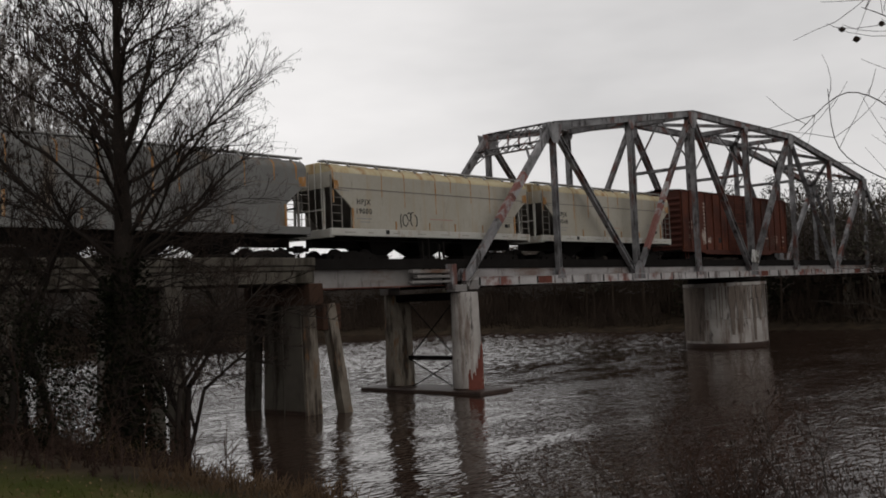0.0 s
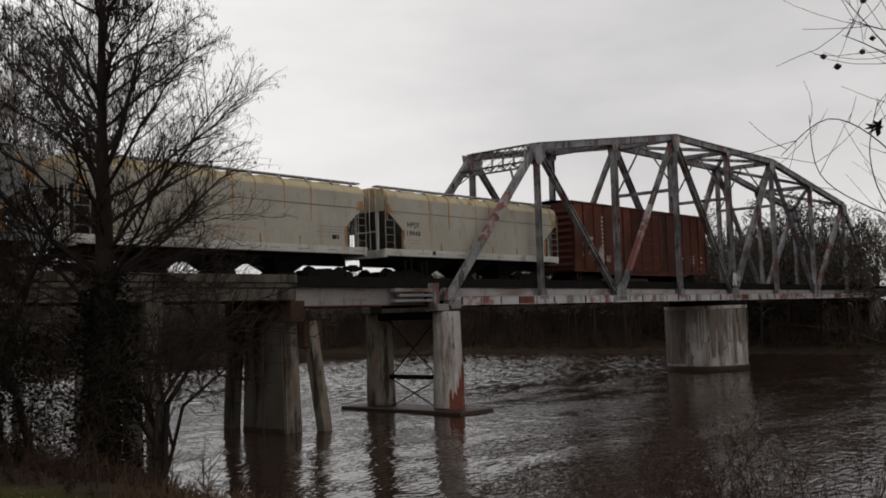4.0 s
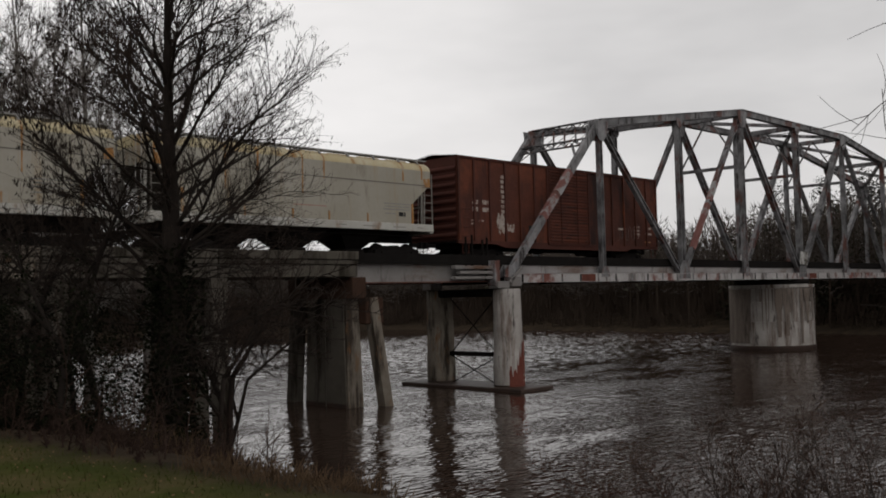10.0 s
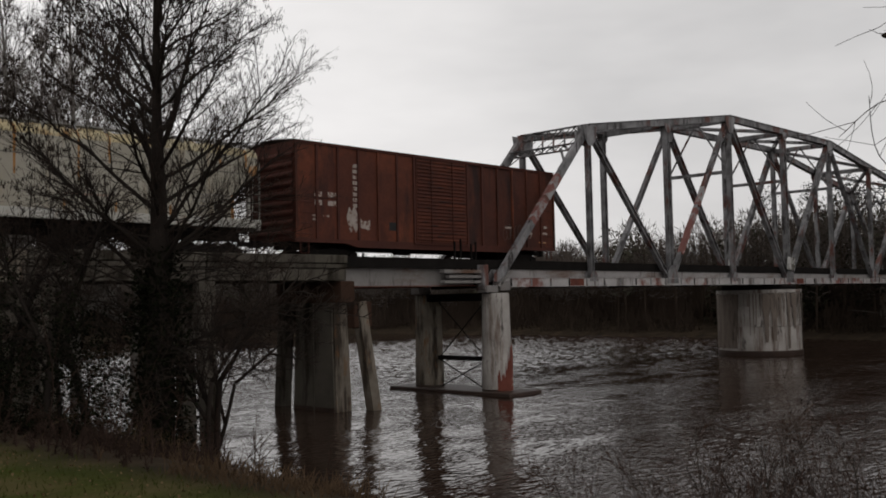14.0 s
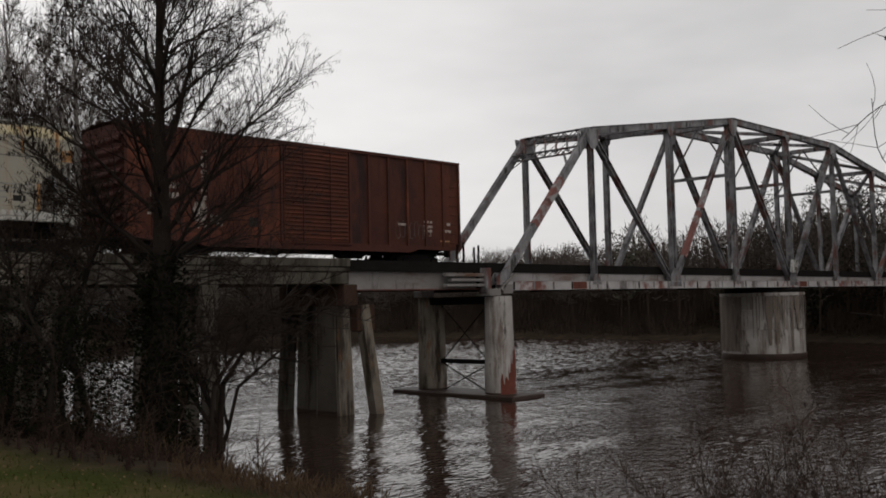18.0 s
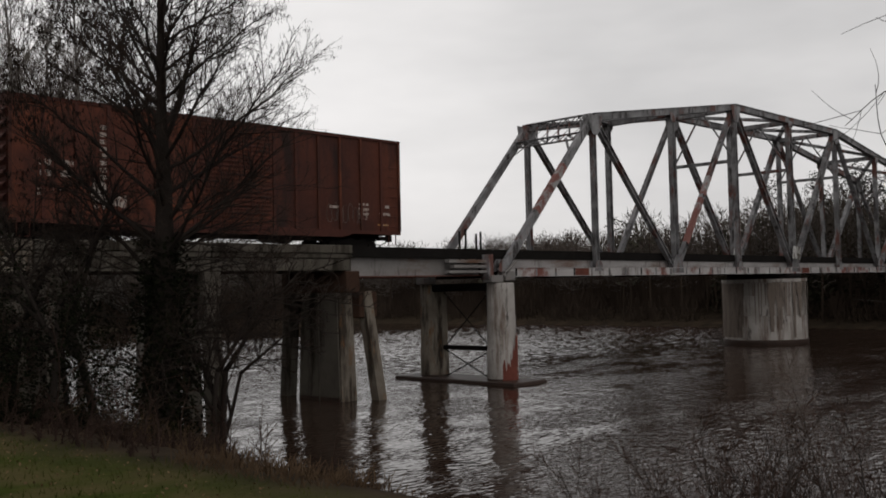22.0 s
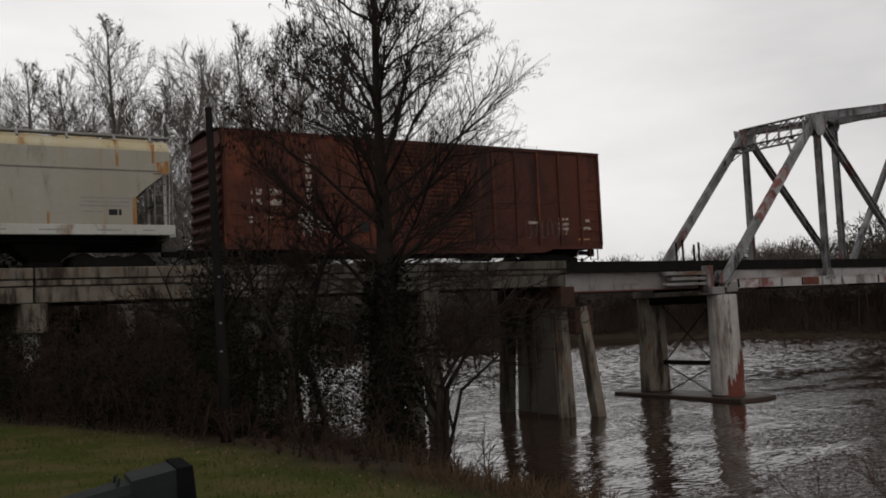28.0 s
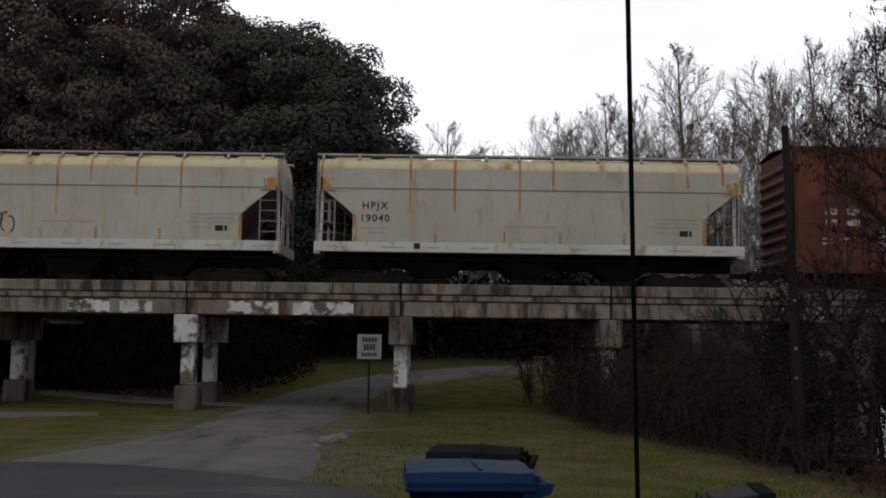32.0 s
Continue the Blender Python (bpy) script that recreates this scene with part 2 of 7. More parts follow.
M["streak"] = material("rust_streak", [(0.26, 0.115, 0.03), (0.33, 0.18, 0.07), (0.17, 0.065, 0.02)], 0.7, 0, 3.0, 12, 0.1, (3, 1, 0.4),
                       patch=(0.36, 0.31, 0.235), patch_at=(0.5, 0.66), patch_scale=2.5, patch_stretch=(3, 1, 0.6))
M["box"] = material("boxcar_red_brown", [(0.038, 0.0125, 0.0085), (0.105, 0.031, 0.0165), (0.034, 0.0125, 0.0098)], 0.65, 0, 0.32, 8, 0.15,
                    patch=(0.155, 0.044, 0.02), patch_at=(0.53, 0.72), patch_scale=0.24, dirt=(0.022, 0.0105, 0.0085), dirt_at=(0.52, 0.66))
M["box_dark"] = material("boxcar_shadowed_trim", [(0.05, 0.018, 0.013), (0.075, 0.023, 0.015), (0.04, 0.016, 0.013)], 0.7, 0, 0.8, 9, 0.1)
M["decal"] = material("faded_white_stencil", [(0.27, 0.235, 0.205), (0.38, 0.335, 0.30), (0.17, 0.10, 0.08)], 0.7, 0, 3, 20, 0.0,
                      patch=(0.09, 0.03, 0.018), patch_at=(0.5, 0.6), patch_scale=5.0)
M["black_ink"] = material("black_stencil", [(0.012, 0.012, 0.012), (0.02, 0.02, 0.02), (0.025, 0.023, 0.02)], 0.7, 0, 4, 20, 0.0)
M["grey_ink"] = material("faded_grey_stencil", [(0.19, 0.182, 0.165), (0.25, 0.24, 0.22), (0.22, 0.205, 0.185)], 0.7, 0, 4, 20, 0.0)
M["red_ink"] = material("faded_red_stencil", [(0.26, 0.15, 0.12), (0.32, 0.2, 0.16), (0.3, 0.25, 0.2)], 0.7, 0, 4, 20, 0.0)
M["bark"] = material("grey_brown_bark", [(0.03, 0.026, 0.023), (0.055, 0.048, 0.042), (0.04, 0.034, 0.029)], 0.95, 0, 2.5, 30, 0.5, (1, 1, 0.3), gloss=0.02)
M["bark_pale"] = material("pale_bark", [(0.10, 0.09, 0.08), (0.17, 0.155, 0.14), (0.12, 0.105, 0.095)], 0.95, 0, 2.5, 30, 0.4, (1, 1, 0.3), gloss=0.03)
M["twig"] = material("winter_twigs", [(0.023, 0.0165, 0.0135), (0.042, 0.031, 0.025), (0.028, 0.02, 0.016)], 0.95, 0, 3, 20, 0.0, gloss=0.02)
M["dry_leaf"] = material("withered_leaves", [(0.02, 0.014, 0.011), (0.036, 0.024, 0.017), (0.016, 0.012, 0.01)], 0.9, 0, 2, 15, 0.0, gloss=0.02)
M["oak_leaf"] = material("evergreen_leaves", [(0.026, 0.03, 0.019), (0.05, 0.055, 0.036), (0.045, 0.04, 0.03)], 0.65, 0, 0.5, 6, 0.0,
                         patch=(0.06, 0.046, 0.037), patch_at=(0.52, 0.68), patch_scale=0.2, gloss=0.08)
# near-black leaves: shade under the trees and trestle is in this colour
M["ivy"] = material("shade_dark_evergreen_vine", [(0.004, 0.0055, 0.0025), (0.009, 0.0105, 0.005), (0.009, 0.007, 0.005)], 0.7, 0, 1, 10, 0.0, gloss=0.02)
M["dry_grass"] = material("dry_reeds", [(0.055, 0.036, 0.021), (0.095, 0.063, 0.038), (0.04, 0.026, 0.016)], 0.95, 0, 2, 20, 0.0, gloss=0.03)
M["pole"] = material("creosoted_pole", [(0.008, 0.007, 0.0065), (0.016, 0.014, 0.0125), (0.012, 0.01, 0.01)], 0.9, 0, 2, 25, 0.4, (2, 2, 0.2), gloss=0.03)
M["black_plastic"] = material("black_plastic", [(0.004, 0.004, 0.0045), (0.007, 0.007, 0.008), (0.007, 0.007, 0.007)], 0.88, 0, 3, 40, 0.1, gloss=0.03)
M["blue_plastic"] = material("faded_blue_plastic", [(0.0011, 0.0105, 0.033), (0.002, 0.016, 0.047), (0.0024, 0.0125, 0.034)], 0.55, 0, 3, 40, 0.08, gloss=0.08)
M["green_plastic"] = material("dark_green_plastic", [(0.008, 0.0115, 0.0102), (0.014, 0.0185, 0.017), (0.011, 0.0145, 0.013)], 0.72, 0, 3, 40, 0.1, gloss=0.15)
M["tyre"] = material("black_rubber", [(0.01, 0.01, 0.01), (0.02, 0.02, 0.02), (0.015, 0.015, 0.015)], 0.8)
M["sign"] = material("white_sign_sheet", [(0.12, 0.12, 0.116), (0.17, 0.17, 0.163), (0.105, 0.098, 0.088)], 0.7, 0, 2, 20, 0.0)
M["galv"] = material("galvanised_steel", [(0.12, 0.12, 0.12), (0.2, 0.2, 0.2), (0.1, 0.09, 0.085)], 0.55, 0.6, 3, 30, 0.1, gloss=0.5)
M["stone"] = material("pale_riprap", [(0.075, 0.071, 0.064), (0.125, 0.118, 0.107), (0.06, 0.054, 0.048)], 0.9, 0, 2, 20, 0.4, per_piece=0.25)
M["asphalt"] = material("worn_asphalt", [(0.03, 0.0295, 0.03), (0.05, 0.049, 0.05), (0.066, 0.064, 0.064)], 0.92, 0, 0.35, 30, 0.5,
                        patch=(0.07, 0.066, 0.06), patch_at=(0.58, 0.66), patch_scale=0.4, patch_stretch=(0.6, 1.6, 1), gloss=0.06)
M["lane"] = material("old_grey_asphalt", [(0.06, 0.057, 0.054), (0.105, 0.10, 0.094), (0.13, 0.122, 0.112)], 0.95, 0, 0.5, 30, 0.5,
                     patch=(0.035, 0.033, 0.03), patch_at=(0.52, 0.66), patch_scale=0.5, patch_stretch=(1.6, 0.35, 1), gloss=0.06)
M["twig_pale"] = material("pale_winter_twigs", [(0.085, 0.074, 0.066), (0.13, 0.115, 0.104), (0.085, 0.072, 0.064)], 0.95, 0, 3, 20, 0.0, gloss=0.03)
# distance haze is mixed into this lightened twig colour
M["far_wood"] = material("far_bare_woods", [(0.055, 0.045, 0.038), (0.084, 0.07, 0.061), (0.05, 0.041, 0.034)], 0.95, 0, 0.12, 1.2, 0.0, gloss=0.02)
M["far_scrub"] = material("far_brown_scrub", [(0.03, 0.022, 0.017), (0.05, 0.037, 0.028), (0.028, 0.02, 0.015)], 0.95, 0, 0.12, 1.2, 0.0, gloss=0.02)
M["brown_leaf"] = material("bronzed_evergreen_leaves", [(0.06, 0.044, 0.036), (0.1, 0.074, 0.062), (0.06, 0.05, 0.036)], 0.8, 0, 0.5, 6, 0.0,
                           patch=(0.035, 0.04, 0.024), patch_at=(0.5, 0.66), patch_scale=0.2, gloss=0.05)
M["far_evergreen"] = material("far_evergreens", [(0.045, 0.045, 0.032), (0.075, 0.07, 0.052), (0.06, 0.05, 0.038)], 0.95, 0, 0.15, 1.5, 0.0, gloss=0.02)


def ground_material():
    m = bpy.data.materials.new("lawn_and_mud")
    m.use_nodes = True
    n, l = m.node_tree.nodes, m.node_tree.links
    b = n["Principled BSDF"]
    co = n.new("ShaderNodeTexCoord")

    def grain(sc, detail=5.0):
        t = n.new("ShaderNodeTexNoise")
        t.inputs["Scale"].default_value, t.inputs["Detail"].default_value = sc, detail
        l.new(co.outputs["Object"], t.inputs["Vector"])
        return t.outputs[0]

    def ramp(sock, stops):
        r = n.new("ShaderNodeValToRGB")
        e = r.color_ramp.elements
        e[0].position, e[0].color = stops[0][0], (*stops[0][1], 1)
        e[1].position, e[1].color = stops[-1][0], (*stops[-1][1], 1)
        for p, c in stops[1:-1]:
            x = e.new(p)
            x.color = (*c, 1)
        l.new(sock, r.inputs[0])
        return r.outputs[0]

    def mixed(f, a, c, mode="MIX"):
        x = n.new("ShaderNodeMix")
        x.data_type, x.blend_type = "RGBA", mode
        for sock, val in ((x.inputs["Factor"], f), (x.inputs["A"], a), (x.inputs["B"], c)):
            if isinstance(val, (float, int)):
                sock.default_value = val
            elif isinstance(val, tuple):
                sock.default_value = (*val[:3], 1)
            else:
                l.new(val, sock)
        return x.outputs["Result"]

    grass = ramp(grain(0.22), [(0.30, (0.074, 0.06, 0.02)), (0.46, (0.056, 0.06, 0.013)), (0.65, (0.038, 0.053, 0.008))])
    grass = mixed(ramp(grain(9.0), [(0.35, (0, 0, 0)), (0.7, (0.6, 0.6, 0.6))]), grass, (0.022, 0.03, 0.008))
    dry = mixed(ramp(grain(1.1), [(0.42, (0, 0, 0)), (0.62, (0.7, 0.7, 0.7))]), grass, (0.085, 0.066, 0.03))
    mud = ramp(grain(0.9), [(0.3, (0.02, 0.016, 0.012)), (0.5, (0.035, 0.026, 0.018)), (0.7, (0.055, 0.04, 0.026))])
    at = n.new("ShaderNodeAttribute")
    at.attribute_name = "litter"
    wo = n.new("ShaderNodeAttribute")
    wo.attribute_name = "worn"
    gravel = ramp(grain(22.0), [(0.3, (0.05, 0.042, 0.033)), (0.5, (0.085, 0.074, 0.06)), (0.72, (0.15, 0.135, 0.115))])
    worn = n.new("ShaderNodeMath")
    worn.operation = "MULTIPLY"
    l.new(wo.outputs["Fac"], worn.inputs[0])
    l.new(ramp(grain(1.7), [(0.36, (0.05, 0.05, 0.05)), (0.6, (0.95, 0.95, 0.95))]), worn.inputs[1])
    l.new(mixed(at.outputs["Fac"], mixed(worn.outputs[0], dry, gravel), mud), b.inputs["Base Color"])
    b.inputs["Roughness"].default_value = 0.95
    b.inputs["Specular IOR Level"].default_value = 0.03
    bp = n.new("ShaderNodeBump")
    bp.inputs["Strength"].default_value, bp.inputs["Distance"].default_value = 0.6, 0.05
    l.new(grain(14.0), bp.inputs["Height"])
    l.new(bp.outputs[0], b.inputs["Normal"])
    return m


def water_material():
    m = bpy.data.materials.new("brown_river_water")
    m.use_nodes = True
    n, l = m.node_tree.nodes, m.node_tree.links
    b = n["Principled BSDF"]
    co = n.new("ShaderNodeTexCoord")
    b.inputs["Base Color"].default_value = (0.03, 0.0185, 0.0135, 1)
    b.inputs["IOR"].default_value = 1.33
    b.inputs["Specular IOR Level"].default_value = 0.3

    def waves(sc, st, turn, detail):
        mp = n.new("ShaderNodeMapping")
        mp.inputs["Scale"].default_value, mp.inputs["Rotation"].default_value = st, (0, 0, radians(turn))
        l.new(co.outputs["Object"], mp.inputs["Vector"])
        t = n.new("ShaderNodeTexNoise")
        t.inputs["Scale"].default_value, t.inputs["Detail"].default_value = sc, detail
        l.new(mp.outputs[0], t.inputs["Vector"])
        return t.outputs[0]

    swell, chop, ripple = waves(0.3, (1, 1.5, 1), -35, 1.0), waves(0.95, (1, 2.0, 1), -35, 1.5), waves(2.3, (1, 2.3, 1), -42, 1.0)
    calm, gust = waves(0.05, (1, 3.4, 1), -28, 3.0), waves(0.16, (1, 2.6, 1), -40, 3.0)

    def relief(height, dist, under=None, strength=None):
        k = n.new("ShaderNodeBump")
        k.inputs["Strength"].default_value, k.inputs["Distance"].default_value = 1.0, dist
        if strength:
            l.new(strength, k.inputs["Strength"])
        l.new(height, k.inputs["Height"])
        if under:
            l.new(under, k.inputs["Normal"])
        return k.outputs[0]

    def span(sock, lo, hi, a, c):
        r = n.new("ShaderNodeMapRange")
        r.interpolation_type = "SMOOTHSTEP"
        r.inputs["From Min"].default_value, r.inputs["From Max"].default_value = lo, hi
        r.inputs["To Min"].default_value, r.inputs["To Max"].default_value = a, c
        l.new(sock, r.inputs["Value"])
        return r.outputs[0]

    # glassy slicks and ruffled patches drift with the stream
    nrm = relief(swell, 0.02)
    nrm = relief(chop, 0.02, nrm, span(calm, 0.36, 0.6, 0.2, 1.0))
    nrm = relief(ripple, 0.045, nrm, span(gust, 0.4, 0.6, 0.3, 1.0))
    l.new(nrm, b.inputs["Normal"])
    b.inputs["Roughness"].default_value = 0.04
    return m


M["ground"] = ground_material()
M["water"] = water_material()
M["fallen_leaf"] = material("fallen_leaf", [(0.11, 0.07, 0.035), (0.17, 0.12, 0.07), (0.08, 0.05, 0.03)], 0.95, 0, 4, 20, 0.0, gloss=0.03)
# far bank trees in shade: the shade is painted into the leaf tones
M["far_dark"] = material("far_shaded_evergreens", [(0.018, 0.018, 0.012), (0.032, 0.03, 0.02), (0.022, 0.018, 0.013)], 0.95, 0, 0.3, 2, 0.0, gloss=0.02)
M["board_grey"] = material("grey_grating", [(0.19, 0.188, 0.18), (0.27, 0.265, 0.255), (0.16, 0.15, 0.135)], 0.7, 0, 1, 15, 0.1)
M["twig_dark"] = material("dark_brush_stems", [(0.022, 0.0142, 0.0112), (0.045, 0.029, 0.0225), (0.027, 0.0175, 0.014)], 0.95, 0, 3, 20, 0.0, gloss=0.02)
M["bark_dark"] = material("near_black_bark", [(0.014, 0.0112, 0.0095), (0.032, 0.026, 0.022), (0.02, 0.016, 0.0135)], 0.95, 0, 2.5, 30, 0.5, (1, 1, 0.3), gloss=0.02)
# darker copy of the blue plastic, with the bin body's shade painted in
M["shaded_blue_plastic"] = material("shaded_blue_plastic", [(0.0005, 0.0026, 0.008), (0.0009, 0.0042, 0.0125), (0.0009, 0.0034, 0.0095)], 0.85, 0, 3, 40, 0.08, gloss=0.04)
M["stain"] = material("drip_stain", [(0.10, 0.08, 0.066), (0.16, 0.135, 0.115), (0.085, 0.062, 0.05)], 0.9, 0, 1.5, 14, 0.2, (2, 2, 0.4), patch=(0.045, 0.035, 0.03), patch_at=(0.52, 0.66), patch_scale=2.0, patch_stretch=(2, 2, 0.3))
M["lawn_blade"] = material("lawn_blade", [(0.026, 0.036, 0.007), (0.048, 0.054, 0.013), (0.056, 0.047, 0.017)], 0.9, 0, 0.4, 3, 0.0, gloss=0.03)
M["shrub_twig"] = material("reddish_shrub_twigs", [(0.03, 0.0175, 0.0125), (0.048, 0.028, 0.02), (0.032, 0.019, 0.0135)], 0.95, 0, 3, 20, 0.0, gloss=0.02)


# ---------------------------------------------------------------- mesh tools
class Mesh:
    """Gathers vertices and faces; part() or thing() turns it into one object."""

    def __init__(self):
        self.v, self.f = [], []

    def add(self, vs, fs):
        k = len(self.v)
        self.v.extend([tuple(p) for p in vs])
        self.f.extend([tuple(i + k for i in q) for q in fs])
        return self

    def box(self, x0, x1, y0, y1, z0, z1, c=0.0):
        """A box; c: chamfer along its twelve edges."""
        if c <= 0:
            vs = [(x, y, z) for z in (z0, z1) for y in (y0, y1) for x in (x0, x1)]
            return self.add(vs, [(0, 2, 3, 1), (4, 5, 7, 6), (0, 1, 5, 4), (2, 6, 7, 3), (0, 4, 6, 2), (1, 3, 7, 5)])
        b = bmesh.new()
        bmesh.ops.create_cube(b, size=1.0, matrix=Matrix.LocRotScale(((x0 + x1) / 2, (y0 + y1) / 2, (z0 + z1) / 2), None, (x1 - x0, y1 - y0, z1 - z0)))
        bmesh.ops.bevel(b, geom=b.edges[:], offset=c, segments=1, affect="EDGES")
        b.verts.index_update()
        self.add([p.co for p in b.verts], [[p.index for p in q.verts] for q in b.faces])
        b.free()
        return self

    def beam(self, p, q, w, h, up=(0, 0, 1), shape="box", t=0.04):
        """A straight member from p to q: w across, h in the plane of up. shape: box, h (two flanges and a web) or channel pair."""
        p, q = Vector(p), Vector(q)
        d = (q - p).normalized()
        s = d.cross(Vector(up))
        s = s.normalized() if s.length > 1e-5 else Vector((0, 1, 0))
        u = s.cross(d).normalized()
        rects = {"box": [(-w / 2, w / 2, -h / 2, h / 2)],
                 "h": [(-w / 2, -w / 2 + t, -h / 2, h / 2), (w / 2 - t, w / 2, -h / 2, h / 2), (-w / 2 + t, w / 2 - t, -t / 2, t / 2)],
                 "pair": [(-w / 2, -w / 2 + t, -h / 2, h / 2), (w / 2 - t, w / 2, -h / 2, h / 2)],
                 "i": [(-w / 2, w / 2, -h / 2, -h / 2 + t), (-w / 2, w / 2, h / 2 - t, h / 2), (-t / 2, t / 2, -h / 2 + t, h / 2 - t)]}[shape]
        for a, b, c, e in rects:
            vs = [o + s * x + u * y for o in (p, q) for x, y in ((a, c), (b, c), (b, e), (a, e))]
            self.add(vs, [(3, 2, 1, 0), (4, 5, 6, 7), (0, 1, 5, 4), (1, 2, 6, 5), (2, 3, 7, 6), (3, 0, 4, 7)])
        return self

    def laced(self, p, q, w, h, up=(0, 0, 1), step=0.5, bar=0.05):
        """Two flanges joined by zigzag lacing bars on both faces."""
        self.beam(p, q, w, h, up, "pair", 0.05)
        p, q = Vector(p), Vector(q)
        d = (q - p).normalized()
        s = d.cross(Vector(up)).normalized()
        u = s.cross(d).normalized()
        n = max(2, int((q - p).length / step))
        for side in (-1, 1):
            for i in range(n):
                a = p + (q - p) * (i / n) + s * (w / 2 - 0.03) * (1 if i % 2 else -1) + u * side * h / 2
                b = p + (q - p) * ((i + 1) / n) + s * (w / 2 - 0.03) * (-1 if i % 2 else 1) + u * side * h / 2
                self.beam(a, b, bar, 0.015, u)
        return self

    def tube(self, pts, radii, n=8, cap=True):
        """A round, tapered tube through points."""
        k = len(self.v)
        pts = [Vector(p) for p in pts]
        ref = Vector((0.31, 0.95, 0.05))
        for i, p in enumerate(pts):
            d = pts[min(i + 1, len(pts) - 1)] - pts[max(i - 1, 0)]
            d = d.normalized() if d.length > 1e-9 else Vector((0, 0, 1))
            s = d.cross(ref)
            if s.length < 0.1:
                s = d.cross(Vector((1, 0, 0)))
            s.normalize()
            u = d.cross(s)
            r = radii[i]
            for j in range(n):
                a = 2 * math.pi * j / n
                self.v.append(tuple(p + s * (r * math.cos(a)) + u * (r * math.sin(a))))
        for i in range(len(pts) - 1):
            for j in range(n):
                a, b = k + i * n + j, k + i * n + (j + 1) % n
                self.f.append((a, b, b + n, a + n))
        if cap:
            self.f.append(tuple(k + j for j in reversed(range(n))))
            self.f.append(tuple(k + (len(pts) - 1) * n + j for j in range(n)))
        return self

    def prism(self, poly, y0, y1):
        """A polygon in x and z, drawn out from y0 to y1."""
        n = len(poly)
        vs = [(x, y0, z) for x, z in poly] + [(x, y1, z) for x, z in poly]
        return self.add(vs, [tuple(range(n)), tuple(range(2 * n - 1, n - 1, -1))] + [(i, i + n, (i + 1) % n + n, (i + 1) % n) for i in range(n)])

    def lathe(self, rings, n=24, centre=(0, 0)):
        """Rings of (radius, z) round an upright axis, closed above and below."""
        k = len(self.v)
        for r, z in rings:
            for j in range(n):
                a = 2 * math.pi * j / n
                self.v.append((centre[0] + r * math.cos(a), centre[1] + r * math.sin(a), z))
        for i in range(len(rings) - 1):
            for j in range(n):
                a, b = k + i * n + j, k + i * n + (j + 1) % n
                self.f.append((a, b, b + n, a + n))
        self.f.append(tuple(k + j for j in reversed(range(n))))
        self.f.append(tuple(k + (len(rings) - 1) * n + j for j in range(n)))
        return self

    def data(self, name, mat, smooth=False):
        me = bpy.data.meshes.new(name)
        me.from_pydata(self.v, [], self.f)
        me.materials.append(mat)
        if smooth:
            me.polygons.foreach_set("use_smooth", [True] * len(me.polygons))
        me.update()
        return me


def part(name, mesh, mat, parent, label="", smooth=False, at=None, kind=""):
    """Links a mesh as one object under a thing or a part."""
    ob = new(name, mesh.data(name, mat, smooth) if isinstance(mesh, Mesh) else mesh)
    ob.parent = parent
    if at is not None:
        ob.matrix_basis = at
    return tagged(ob, label, kind=kind)


def thing(name, label, category, at=None, group="", kind=""):
    ob = new(name)
    ob.empty_display_size = 0.2
    if at is not None:
        ob.matrix_basis = at
    return tagged(ob, label, category, group, kind)


def solid(name, mesh, mat, label, category, at=None, group="", kind="", smooth=False):
    ob = new(name, mesh.data(name, mat, smooth))
    if at is not None:
        ob.matrix_basis = at
    return tagged(ob, label, category, group, kind)


def text_mesh(words, size, depth=0.004):
    """Letters of the built-in font as a mesh, standing upright in x and z, facing -y, centred."""
    cu = bpy.data.curves.new("letters", "FONT")
    cu.body, cu.size, cu.extrude, cu.align_x, cu.align_y = words, size, depth, "CENTER", "CENTER"
    cu.space_character, cu.offset = 1.25, size * 0.018
    ob = bpy.data.objects.new("letters", cu)
    scene.collection.objects.link(ob)
    bpy.context.view_layer.update()
    me = bpy.data.meshes.new_from_object(ob.evaluated_get(bpy.context.evaluated_depsgraph_get()))
    bpy.data.objects.remove(ob)
    bpy.data.curves.remove(cu)
    me.transform(pose(0, 0, 0, 90, 0, 0))
    return me


# ---------------------------------------------------------------- ground, river, roads
def lerp_table(t, x):
    for (a, p), (b, q) in zip(t, t[1:]):
        if x <= b:
            return p + (q - p) * max(0.0, (x - a) / (b - a))
    return t[-1][1]


EDGE = [(-60, 6.2), (0, 5.3), (7, 5.3), (10.5, 5.4), (13, 5.35), (15, 5.2), (17, 4.95), (19, 4.5), (21, 4.0), (23.5, 3.4), (30, 3.1), (45, 6.0), (60, 12.0), (110, 20.0), (400, 30.0)]
SHORE = [(-60, 9.5), (0, 8.8), (8, 9.4), (13, 10.6), (17, 11.4), (30, 13.2), (60, 19.0), (110, 27.0), (400, 40.0)]
LEVEL = [(-60, 2.9), (0, 2.75), (6, 2.66), (15, 2.48), (29, 2.28), (33, 2.3), (47, 3.25), (70, 3.8), (120, 4.5), (400, 6.0)]


def smooth(a, b, x):
    x = min(1.0, max(0.0, (x - a) / (b - a)))
    return x * x * (3 - 2 * x)


def far_land(x, y):
    """How far inside the far bank a place lies, in metres."""
    return max(x - 86.0, (y - 150.0 + 0.65 * x) / 1.19)


